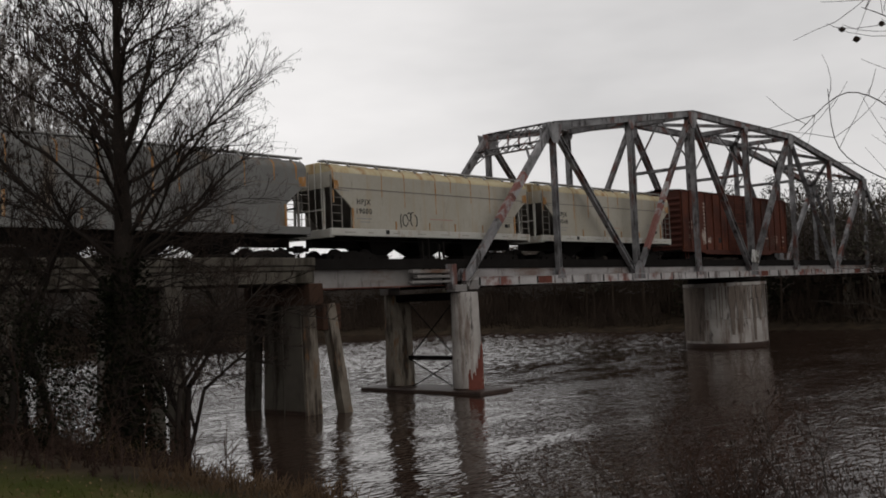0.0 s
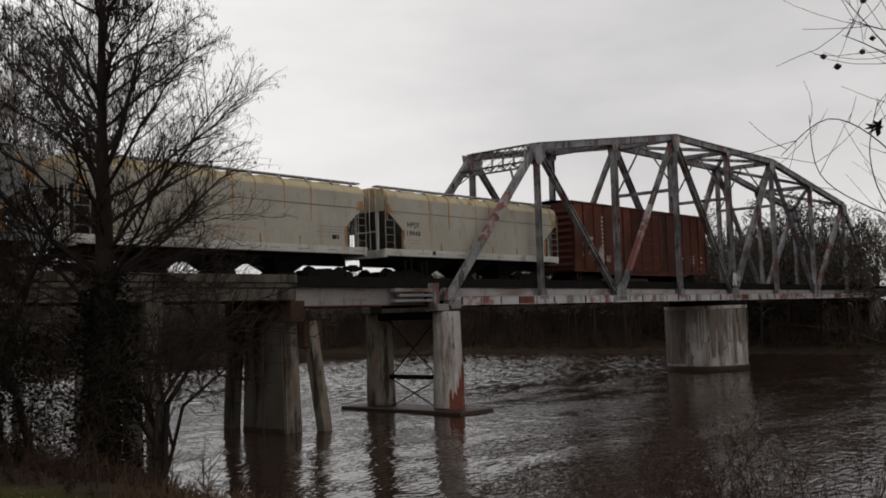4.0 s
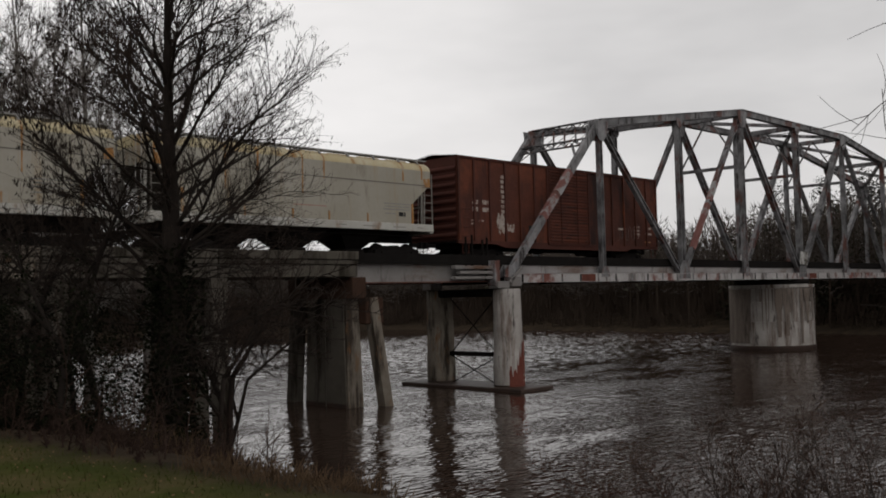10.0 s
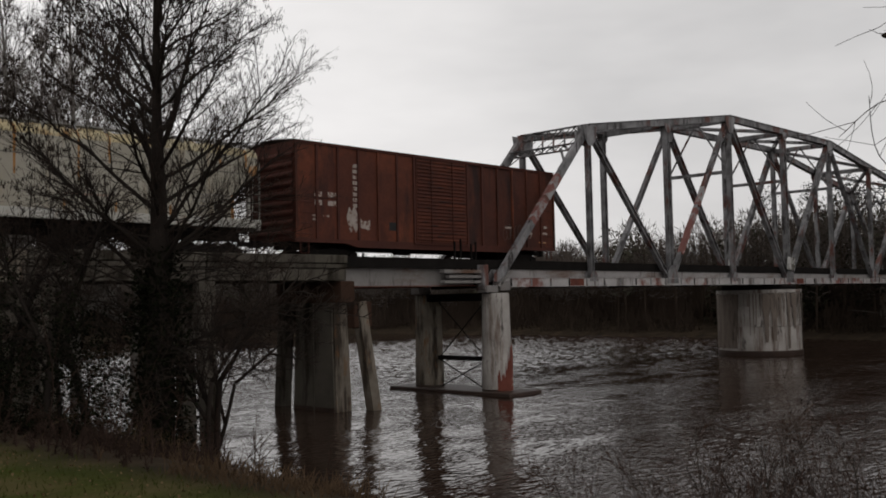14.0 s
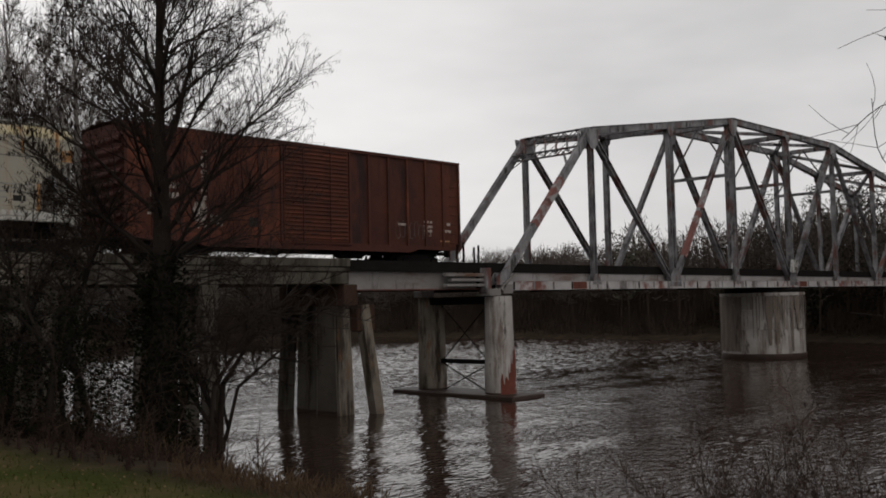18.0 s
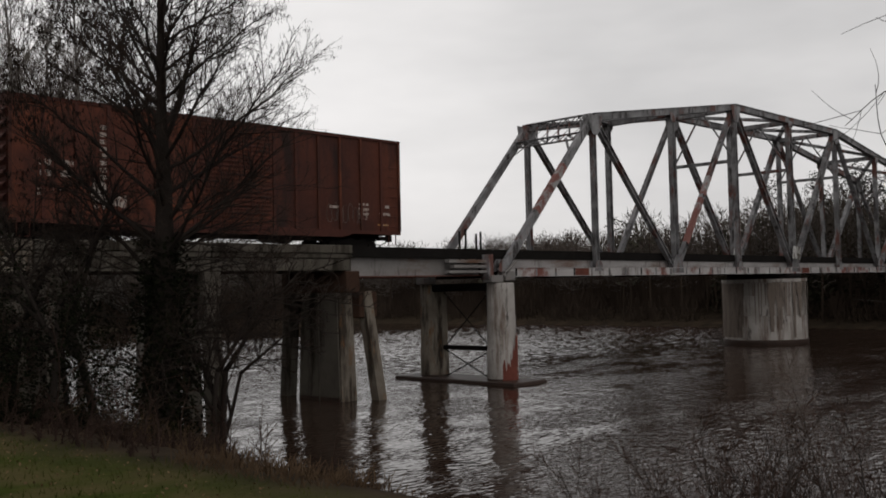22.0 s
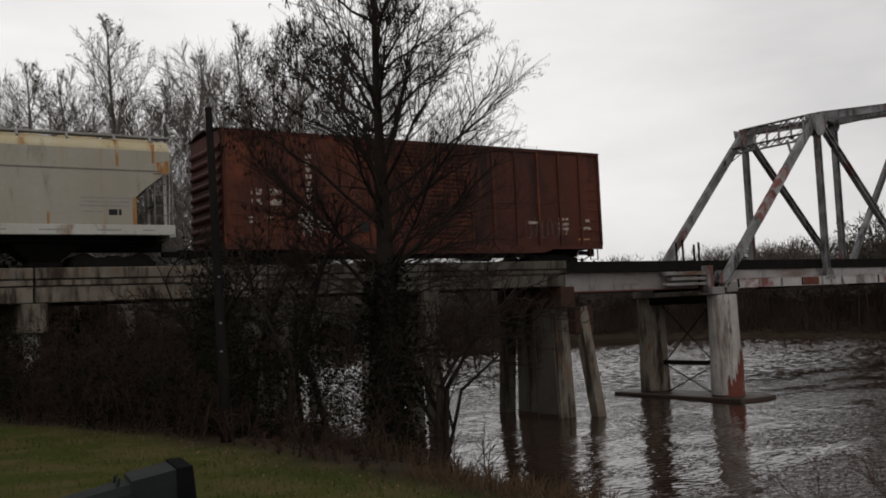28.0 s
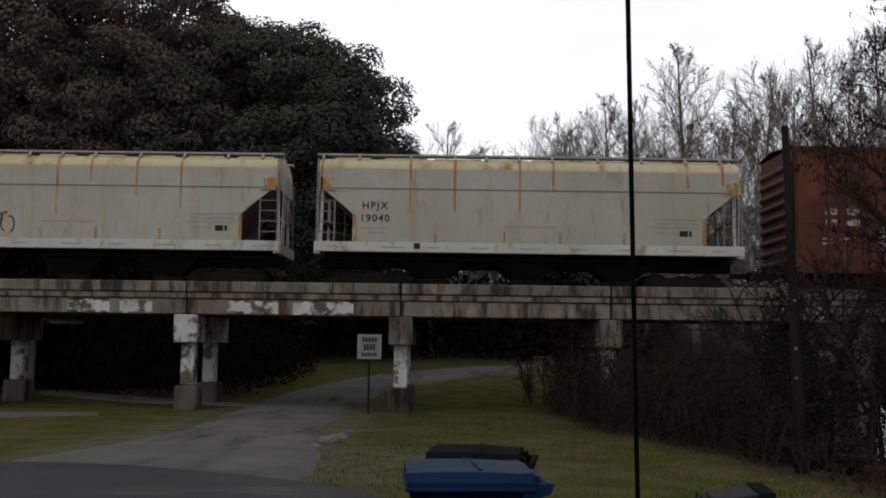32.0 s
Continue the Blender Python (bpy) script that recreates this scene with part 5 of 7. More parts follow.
    if marks:
        for k, (x, z, w) in enumerate(((-4.86, 2.12, 0.9), (-4.8, 1.98, 0.6), (4.65, 2.5, 1.5), (4.65, 2.38, 1.4), (4.6, 2.26, 1.5), (4.25, 2.08, 0.6), (0.05, 2.22, 1.6), (-5.9, 3.28, 0.5))):
            part("stencil_bar", Mesh().box(x - w / 2, x + w / 2, y, y + 0.003, z - 0.025, z + 0.025), M["red_ink"] if k == 6 else M["grey_ink"], car)
        part("stencil_block", Mesh().box(4.72, 4.98, y - 0.001, y + 0.003, 1.98, 2.16).box(5.02, 5.1, y - 0.001, y + 0.003, 1.98, 2.16), M["black_ink"], car)
        for k in range(9):
            x = -6.2 + k * 1.5 + rng.uniform(-0.2, 0.2)
            part("sill_mark", Mesh().box(x, x + rng.uniform(0.3, 0.8), -W - 0.045, -W - 0.04, 1.5, 1.54), M["grey_ink"], car)
    MOVERS.append((car, x_mid))
    return car


def build_graffiti(car):
    """Black scrawled loops on the side sheet."""
    m = Mesh()
    for cx, cz, rx, rz, a0, a1 in ((-2.35, 2.12, 0.16, 0.26, 0.2, 6.0), (-2.1, 2.3, 0.12, 0.18, -2.2, 2.6), (-1.88, 2.2, 0.14, 0.3, 1.2, 4.6), (-1.72, 2.12, 0.12, 0.25, -1.4, 2.0), (-2.6, 2.1, 0.05, 0.3, 1.4, 4.6)):
        pts = [(cx + rx * math.cos(a0 + (a1 - a0) * i / 14), -1.527, cz + rz * math.sin(a0 + (a1 - a0) * i / 14)) for i in range(15)]
        m.tube(pts, [0.022] * 15, 4)
    part("graffiti_scrawl", m, M["black_ink"], car, "black spray-painted loops")


def build_boxcar(x_mid):
    car = thing("boxcar", "red-brown steel boxcar with ribbed sides and a corrugated door", "freight car", pose(x_mid, YC, RAIL), "freight train")
    HL, W, z0, z1 = 8.18, 1.5, 0.98, 4.93
    rng = random.Random(21)
    for s in (-1, 1):
        lo, hi = sorted((s * W, s * (W - 0.05)))
        for a, b in ((-HL, -1.66), (1.6, HL)):
            part("side_wall", Mesh().box(a, b, lo, hi, z0 + 0.1, z1 - 0.08), M["box"], car, "faded red-brown side wall")
            n = 6
            for i in range(n + 1):
                x = a + (b - a) * i / n
                x = min(max(x, a + 0.07), b - 0.07)
                lo2, hi2 = sorted((s * (W + 0.075), s * W))
                rib = Mesh().prism([(x - 0.05, z0 + 0.1), (x + 0.05, z0 + 0.1), (x + 0.05, z1 - 0.1), (x - 0.05, z1 - 0.1)], lo2, hi2)
                part("side_post", rib, M["box"] if rng.random() < 0.4 else M["box_dark"], car)
        # door with horizontal corrugations
        lo3, hi3 = sorted((s * (W + 0.05), s * (W - 0.02)))
        door = part("door", Mesh().box(-1.62, 1.58, lo3, hi3, z0 + 0.12, z1 - 0.12), M["box"], car, "corrugated sliding door")
        for k in range(23):
            z = z0 + 0.24 + k * 0.157
            lo4, hi4 = sorted((s * (W + 0.095), s * (W + 0.05)))
            part("corrugation", Mesh().box(-1.58, 1.54, lo4, hi4, z - 0.04, z + 0.04, 0.02), M["box_dark"] if k % 5 == 3 else M["box"], door)
        for x in (-0.75, 0.6):
            part("lock_rod", Mesh().tube([(x, s * (W + 0.12), z0 + 0.1), (x, s * (W + 0.12), z1 - 0.15)], [0.022, 0.022], 6), M["box_dark"], door)
        for z in (z0 + 0.05, z1 - 0.1):
            lo5, hi5 = sorted((s * (W + 0.1), s * W))
            part("door_track", Mesh().box(-1.75, 4.9 if z > 2 else 1.7, lo5, hi5, z - 0.03, z + 0.03), M["box_dark"], car)
        lo6, hi6 = sorted((s * (W + 0.02), s * (W - 0.12)))
        part("side_sill", Mesh().prism([(-HL, z0 + 0.1), (-HL, z0 - 0.05), (-5.6, z0 - 0.05), (-5.0, z0 - 0.2), (5.0, z0 - 0.2), (5.6, z0 - 0.05), (HL, z0 - 0.05), (HL, z0 + 0.1)], lo6, hi6), M["box_dark"], car)
        lo7, hi7 = sorted((s * (W + 0.06), s * (W - 0.06)))
        part("top_plate", Mesh().box(-HL, HL, lo7, hi7, z1 - 0.1, z1), M["box_dark"], car)
        for e in (-1, 1):
            for k in range(7 if e > 0 else 4):
                z = 1.25 + 0.42 * k
                part("grab_iron", Mesh().tube([(e * 7.95, s * (W + 0.12), z), (e * 7.45, s * (W + 0.12), z)], [0.018, 0.018], 6), M["box_dark"], car)
            part("stirrup_step", Mesh().beam((e * 7.9, s * W, 0.95), (e * 7.9, s * W, 0.5), 0.05, 0.02).beam((e * 7.5, s * W, 0.95), (e * 7.5, s * W, 0.5), 0.05, 0.02).beam((e * 7.9, s * W, 0.5), (e * 7.5, s * W, 0.5), 0.05, 0.02), M["box_dark"], car)
    for e in (-1, 1):
        part("end_wall", Mesh().box(min(e * HL, e * (HL - 0.05)), max(e * HL, e * (HL - 0.05)), -W, W, z0, z1 - 0.02), M["box_dark"], car, "dark corrugated end wall")
        for k in range(9):
            z = 1.3 + k * 0.38
            r = Mesh()
            prof = [(0.0, -0.13), (0.09, -0.05), (0.1, 0.0), (0.09, 0.05), (0.0, 0.13)]
            vs = [(e * (HL + dx), y, z + dz) for y in (-W + 0.06, W - 0.06) for dx, dz in prof]
            r.add(vs, [(i, i + 1, i + 6, i + 5) for i in range(4)])
            part("end_rib", r, M["box_dark"], car, "", True)
        build_coupler(car, e * HL, e)
    rf = Mesh()
    n = 16
    for i in range(n):
        a, b = -HL - 0.05 + (2 * HL + 0.1) * i / n, -HL - 0.05 + (2 * HL + 0.1) * (i + 1) / n
        for ya, za, yb, zb in ((-W - 0.08, z1, 0, z1 + 0.16), (0, z1 + 0.16, W + 0.08, z1)):
            rf.add([(a, ya, za), (b, ya, za), (b, yb, zb), (a, yb, zb)], [(0, 1, 2, 3)])
        rf.add([(a - 0.03, -W - 0.08, z1 + 0.01), (a + 0.03, -W - 0.08, z1 + 0.01), (a + 0.03, 0, z1 + 0.2), (a - 0.03, 0, z1 + 0.2)], [(0, 1, 2, 3)])
        rf.add([(a - 0.03, 0, z1 + 0.2), (a + 0.03, 0, z1 + 0.2), (a + 0.03, W + 0.08, z1 + 0.01), (a - 0.03, W + 0.08, z1 + 0.01)], [(0, 1, 2, 3)])
    rf.add([(-HL - 0.05, -W - 0.08, z1 - 0.002), (HL + 0.05, -W - 0.08, z1 - 0.002), (HL + 0.05, W + 0.08, z1 - 0.002), (-HL - 0.05, W + 0.08, z1 - 0.002)], [(3, 2, 1, 0)])
    part("roof", rf, M["box_dark"], car, "dark seamed roof")
    part("floor", Mesh().box(-HL, HL, -W, W, z0 - 0.02, z0 + 0.1), M["dark_steel"], car)
    part("centre_sill", Mesh().box(-7.9, 7.9, -0.25, 0.25, 0.7, 1.0), M["dark_steel"], car)
    part("brake_cylinder", Mesh().tube([(-2.2, -0.7, 0.72), (-1.3, -0.7, 0.72)], [0.16, 0.16], 10), M["dark_steel"], car)
    part("air_reservoir", Mesh().tube([(1.6, -0.75, 0.7), (2.9, -0.75, 0.7)], [0.2, 0.2], 10), M["dark_steel"], car)
    for x in (-5.9, 5.9):
        build_bogie(car, x)
    # stencils: numbers as bars, emblem as a plain shape, a pale smear of paint
    y = -W - 0.006
    for k, (x, z, w, h) in enumerate(((-7.0, 2.86, 0.38, 0.2), (-6.3, 2.86, 0.42, 0.2), (-7.0, 2.52, 0.36, 0.2), (-6.3, 2.52, 0.42, 0.2), (-7.15, 2.0, 0.3, 0.08), (-6.6, 2.0, 0.3, 0.08), (-7.15, 1.85, 0.3, 0.08),
                                      (4.6, 1.98, 0.5, 0.1), (6.15, 2.15, 0.5, 0.1), (6.15, 1.95, 0.55, 0.1), (6.15, 1.75, 0.5, 0.1), (7.3, 1.78, 0.6, 0.12), (7.45, 2.1, 0.25, 0.12))):
        part("stencil_bar", Mesh().box(x - w / 2, x + w / 2, y, y + 0.005, z - h / 2, z + h / 2), M["decal"], car)
    for k in range(8):
        z = 2.42 + k * 0.235
        part("emblem_bar", Mesh().box(-5.2, -4.93, y, y + 0.005, z, z + 0.15), M["decal"], car)
    sm = [(-5.55 + 0.14 * i, 1.95 + rng.uniform(0.0, 0.4) + 0.25 * math.sin(i * 0.7)) for i in range(10)]
    low = [(-5.45 + 0.13 * i, 1.45 + rng.uniform(-0.15, 0.2)) for i in range(10)]
    part("paint_smear", Mesh().prism(sm + low[::-1], y - 0.001, y + 0.004), M["decal"], car, "white smeared paint")
    # pale looping scrawl low on the side, and a white panel in it
    for k in range(7):
        cx, cz = 4.35 + 0.27 * k, 1.72 + 0.08 * math.sin(k * 2.1)
        a0 = rng.uniform(0, 6)
        pts = [(cx + 0.15 * math.cos(a0 + 0.36 * i) * (1 + 0.2 * math.sin(k)), y - 0.002, cz + 0.36 * math.sin(a0 + 0.36 * i)) for i in range(15)]
        part("graffiti_loop", Mesh().tube(pts, [0.009] * 15, 4), M["stain"], car, "pale sprayed loop")
    part("stencil_frame", Mesh().box(5.92, 6.32, y, y + 0.005, 1.52, 1.56).box(5.92, 6.32, y, y + 0.005, 1.86, 1.9).box(5.92, 5.96, y, y + 0.005, 1.57, 1.85).box(6.28, 6.32, y, y + 0.005, 1.57, 1.85), M["decal"], car)
    part("stencil_bar", Mesh().box(6.9, 7.5, y, y + 0.005, 1.3, 1.36), M["streak"], car, "yellowed stripe")
    part("dark_panel", Mesh().box(-3.2, -2.75, y, y + 0.005, 1.55, 1.9), M["black_ink"], car)
    MOVERS.append((car, x_mid))
    return car


build_boxcar(19.16)
build_hopper("hopper_car", 2.66, ("HPJX", "19040"), M["hopper"], M["hopper_roof"], M["hopper_sill"], "cream covered hopper car with orange rust streaks and black stencils", 3)
hop1 = build_hopper("hopper_car", -11.93, ("HPJX", "19000"), M["hopper"], M["hopper_roof"], M["hopper_sill"], "cream covered hopper car with a black graffiti scrawl and rust streaks", 5)
build_graffiti(hop1)
build_hopper("hopper_car", -26.5, None, M["hopper_grey"], M["hopper_grey"], M["hopper_grey"], "dull grey covered hopper car at the head of the cut", 8)


# ---------------------------------------------------------------- trees and brush
def wander(p, d, length, n, rng, bend=0.15, lift=0.0):
    """A crooked line of n steps from p along d."""
    pts, p, d = [Vector(p)], Vector(p), Vector(d).normalized()
    for _ in range(n):
        d = (d + Vector((rng.uniform(-1, 1), rng.uniform(-1, 1), rng.uniform(-1, 1))) * bend + Vector((0, 0, lift))).normalized()
        p = p + d * (length / n)
        pts.append(p.copy())
    return pts, d


def side_way(d, rng, lo, hi):
    """A direction that leaves d by lo to hi degrees, any way round."""
    d = Vector(d).normalized()
    a = d.orthogonal().normalized()
    b = d.cross(a)
    t = rng.uniform(0, 2 * math.pi)
    s = math.radians(rng.uniform(lo, hi))
    return (d * math.cos(s) + (a * math.cos(t) + b * math.sin(t)) * math.sin(s)).normalized()


def leaf_quad(m, p, size, rng, hang=False):
    n = Vector((rng.uniform(-1, 1), rng.uniform(-1, 1), rng.uniform(-1, 1))).normalized()
    a = n.orthogonal().normalized()
    b = n.cross(a)
    if hang:
        b = Vector((rng.uniform(-0.3, 0.3), rng.uniform(-0.3, 0.3), -1)).normalized()
        a = b.orthogonal().normalized()
    s, t = size * rng.uniform(0.6, 1.3), size * rng.uniform(0.35, 0.7)
    m.add([p + b * s, p + a * t + b * s * 0.1, p - b * s * 0.8, p - a * t], [(0, 1, 2, 3)])


def twiggy(wood, twigs, leaves, p, d, length, radius, rng, side=10, fine=6, leaf=0.0, leaf_size=0.04, lift=0.05, spread=(30, 65), start=0.15, twig_r=0.006):
    """A limb with side branches and twigs; some withered leaves at the tips."""
    pts, dd = wander(p, d, length, 6, rng, 0.13, lift)
    wood.tube(pts, [radius * (1 - 0.85 * i / 6) + 0.004 for i in range(7)], 5, False)
    for k in range(side):
        u = start + (1 - start) * (k + rng.random()) / side
        i = min(5, int(u * 6))
        q = pts[i].lerp(pts[i + 1], u * 6 - i)
        d2 = side_way(pts[i + 1] - pts[i], rng, *spread)
        d2 = (d2 + Vector((0, 0, 0.35))).normalized()
        l2 = length * rng.uniform(0.22, 0.42) * (1.15 - 0.6 * u)
        pt2, _ = wander(q, d2, l2, 4, rng, 0.16, lift)
        wood.tube(pt2, [max(twig_r, radius * 0.35 * (1 - u * 0.6)) * (1 - 0.8 * j / 4) + twig_r * 0.6 for j in range(5)], 4, False)
        for f in range(fine):
            w = rng.uniform(0.15, 1.0)
            j = min(3, int(w * 4))
            r = pt2[j].lerp(pt2[j + 1], w * 4 - j)
            d3 = (side_way(pt2[j + 1] - pt2[j], rng, 20, 60) + Vector((0, 0, 0.25))).normalized()
            l3 = l2 * rng.uniform(0.3, 0.65)
            pt3, _ = wander(r, d3, l3, 2, rng, 0.2, lift)
            twigs.tube(pt3, [twig_r, twig_r * 0.8, twig_r * 0.45], 3, False)
            if leaf and rng.random() < leaf:
                for _ in range(rng.randint(1, 4)):
                    leaf_quad(leaves, pt3[-1] + Vector((rng.uniform(-1, 1), rng.uniform(-1, 1), rng.uniform(-1.4, 0.3))) * leaf_size * 1.3, leaf_size, rng, True)


def finish_tree(name, wood, twigs, leaves, label, at, bark="bark", leaf_mat="dry_leaf", group=""):
    t = thing(name, label, "tree", at, group)
    part("trunk", wood, M[bark], t, "", True)
    if twigs.v:
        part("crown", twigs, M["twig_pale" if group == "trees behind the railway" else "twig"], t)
    if leaves.v:
        part("foliage", leaves, M[leaf_mat], t)
    return t


def arching_limb(wood, twigs, leaves, p, tip, radius, rng, side=14, fine=7, leaf=0.5, leaf_size=0.05, arch=0.08, start=0.28, twig_r=0.0045, reach=0.34, rise=0.45):
    """A limb that bends from p to tip, with upswept side branches, fine twigs and hanging withered leaves on the outer ones."""
    p, tip = Vector(p), Vector(tip)
    ln = (tip - p).length
    mid = (p + tip) / 2 + Vector((rng.uniform(-0.07, 0.07), rng.uniform(-0.07, 0.07), arch + rng.uniform(-0.04, 0.04))) * ln
    n = 8
    pts = [p * (1 - u) ** 2 + mid * 2 * u * (1 - u) + tip * u * u + Vector((rng.gauss(0, 1), rng.gauss(0, 1), rng.gauss(0, 1))) * ln * 0.008 for u in [i / n for i in range(n + 1)]]
    pts[0] = p
    wood.tube(pts, [radius * (1 - 0.86 * i / n) + twig_r * 0.5 for i in range(n + 1)], 6, False)
    for k in range(side):
        u = start + (1 - start) * (k + rng.random()) / side
        i = min(n - 1, int(u * n))
        q = pts[i].lerp(pts[i + 1], u * n - i)
        d = side_way(pts[i + 1] - pts[i], rng, 25, 60)
        d = (d + Vector((0, 0, rise))).normalized()
        l2 = ln * reach * rng.uniform(0.55, 1.1) * (1.15 - 0.65 * u)
        pt2, _ = wander(q, d, l2, 5, rng, 0.13, 0.03)
        r2 = max(twig_r, radius * 0.42 * (1 - 0.6 * u))
        wood.tube(pt2, [r2 * (1 - 0.8 * j / 5) + twig_r * 0.5 for j in range(6)], 4, False)
        for f in range(fine):
            w = 0.15 + 0.85 * (f + rng.random()) / fine
            j = min(4, int(w * 5))
            r = pt2[j].lerp(pt2[j + 1], w * 5 - j)
            d3 = (side_way(pt2[j + 1] - pt2[j], rng, 20, 55) + Vector((0, 0, 0.3))).normalized()
            pt3, _ = wander(r, d3, l2 * rng.uniform(0.3, 0.7), 3, rng, 0.2, -0.03)
            twigs.tube(pt3, [twig_r, twig_r * 0.85, twig_r * 0.7, twig_r * 0.45], 3, False)
            if leaf and rng.random() < leaf * (0.35 + 0.9 * u):
                for _ in range(rng.randint(2, 6)):
                    b = Vector((rng.uniform(-0.45, 0.45), rng.uniform(-0.45, 0.45), -1)).normalized()
                    a = b.orthogonal().normalized()
                    o = pt3[-1] + Vector((rng.uniform(-1, 1), rng.uniform(-1, 1), rng.uniform(-0.6, 0.6))) * leaf_size
                    sz = leaf_size * rng.uniform(0.7, 1.7)
                    leaves.add([o, o + b * sz * 0.5 + a * sz * 0.3, o + b * sz * 1.1, o + b * sz * 0.5 - a * sz * 0.3], [(0, 1, 2, 3)])


def build_bank_tree():
    """The big bare tree on the near bank, with withered leaves in its outer crown and vines on its trunk."""
    rng = random.Random(31)
    wood, twigs, leaves = Mesh(), Mesh(), Mesh()
    bx, by = 9.55, 16.75
    base = ground_z(bx, by) - 0.15
    H = 12.9 - base
    trunk = [(0.16 * noise.noise((0, 0, z * 0.3)), 0.12 * noise.noise((5, 0, z * 0.3)), z) for z in [i * H / 16 for i in range(17)]]
    rad = [0.42, 0.29, 0.245, 0.225, 0.21, 0.195, 0.18, 0.16, 0.135, 0.11, 0.088, 0.07, 0.055, 0.042, 0.03, 0.02, 0.01]
    wood.tube(trunk, rad, 12)

    def on_trunk(z):
        u = min(15.99, max(0.0, z / H * 16))
        return Vector(trunk[int(u)]).lerp(Vector(trunk[int(u) + 1]), u - int(u))

    crown = [(6.0, 1.5), (7.0, 2.45), (7.8, 2.95), (8.6, 2.9), (9.4, 2.55), (10.2, 2.15), (11.2, 1.85), (12.2, 1.2), (13.2, 0.3)]
    n = 44
    for k in range(n):
        za = 6.7 + 6.3 * ((k + rng.random()) / n) ** 0.9
        az = k * 2.4 + rng.uniform(-0.35, 0.35)
        rr = lerp_table(crown, za) * rng.uniform(0.78, 1.08)
        zs = za - rr * rng.uniform(0.55, 0.95)
        tip = Vector((rr * math.cos(az), rr * math.sin(az), za - base))
        u = (za - 6.7) / 6.3
        arching_limb(wood, twigs, leaves, on_trunk(max(4.6, zs) - base), tip, 0.024 + 0.024 * (1 - u), rng, side=15, fine=9, leaf=0.8, leaf_size=0.066, arch=rng.uniform(-0.05, 0.07), twig_r=0.0046, reach=0.46, start=0.3, rise=0.25)
    # inner, steeper limbs
    for k in range(9):
        az = k * 2.4 + 1.0
        zs = rng.uniform(5.2, 8.5)
        za = zs + rng.uniform(2.2, 3.6)
        rr = min(lerp_table(crown, za) * 0.75, 1.0 + 0.35 * rng.random())
        arching_limb(wood, twigs, leaves, on_trunk(zs - base), (rr * math.cos(az), rr * math.sin(az), za - base), 0.04, rng, side=9, fine=6, leaf=0.3, leaf_size=0.055, arch=-0.03, reach=0.4, twig_r=0.0048)
    # long bare sprays low down, bending out and over
    for k in range(36):
        zs = rng.uniform(2.6, 6.2)
        az = rng.uniform(0, 2 * math.pi) if k % 2 else rng.uniform(-1.3, 0.5)
        rr = rng.uniform(1.6, 3.7)
        tip = (rr * math.cos(az), rr * math.sin(az), zs - base + rng.uniform(-0.5, 1.3))
        arching_limb(wood, twigs, leaves, on_trunk(zs - base), tip, 0.018, rng, side=11, fine=7, leaf=0.08, arch=0.18, twig_r=0.0042, reach=0.42, rise=0.2)
    t = finish_tree("bare_bank_tree", wood, twigs, leaves, "tall bare winter tree with withered leaves and vines on its trunk", pose(bx, by, base), "bark_dark")
    vines = Mesh()
    for k in range(6000):
        z = 4.4 * rng.random() ** 1.5
        a = rng.uniform(0, 2 * math.pi)
        r = (0.26 + 0.55 * rng.random() ** 2) * (1.2 - 0.13 * z) + 0.2 * noise.noise((a, z, 1))
        leaf_quad(vines, Vector((r * math.cos(a), r * math.sin(a), z)), 0.06, rng)
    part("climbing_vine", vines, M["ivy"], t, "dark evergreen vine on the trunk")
    return t


build_bank_tree()


def build_side_tree(x, y, lean, h, seed, label, r0=0.09, fork=True):
    rng = random.Random(seed)
    wood, twigs, leaves = Mesh(), Mesh(), Mesh()
    pts, d = wander((0, 0, 0), (lean[0] * 0.5, lean[1] * 0.5, 1), h * 0.5, 6, rng, 0.08)
    wood.tube(pts, [r0 * (1 - 0.06 * i) for i in range(7)], 7)
    for s in ((1, -1) if fork else (1,)):
        dd = (Vector((lean[0], lean[1], 0.9)) + Vector((0.55, -0.3, 0)) * s).normalized()
        q, d2 = wander(pts[-1] if s > 0 else pts[4], dd, h * 0.55, 6, rng, 0.1, 0.03)
        wood.tube(q, [r0 * 0.65 * (1 - 0.13 * i) for i in range(7)], 6)
        for k in range(12):
            i = rng.randint(1, 5)
            twiggy(wood, twigs, leaves, q[i], side_way(d2, rng, 30, 80), rng.uniform(0.8, 1.7), 0.014, rng, side=8, fine=5, leaf=0.1, lift=rng.uniform(-0.1, 0.05))
    return finish_tree("young_bank_tree", wood, twigs, leaves, label, pose(x, y, ground_z(x, y) - 0.1), "bark_dark", group="bank saplings")


build_side_tree(11.0, 17.2, (0.25, 0.1), 5.2, 5, "young forked tree leaning over the water beside a bare tree")
build_side_tree(10.4, 16.4, (0.05, 0.15), 4.6, 6, "slim bare sapling beside the water", 0.07)
build_side_tree(8.7, 17.8, (-0.1, 0.2), 5.0, 7, "slim dark sapling on the muddy bank", 0.09)
build_side_tree(7.6, 17.2, (0.1, 0.1), 4.6, 8, "slim dark sapling hung with vines", 0.08)
build_side_tree(8.2, 20.5, (-0.15, 0.1), 4.4, 9, "crooked bare sapling by the trestle", 0.08)
build_side_tree(6.6, 19.5, (0.2, 0.0), 4.2, 10, "bare sapling in the brush by the trestle", 0.07)
build_side_tree(11.7, 18.6, (0.55, 0.0), 5.6, 14, "slim sapling with fine brown sprays leaning over the water", 0.06)
build_side_tree(10.2, 22.5, (0.1, 0.1), 4.6, 12, "bare sapling at the water's edge", 0.08)


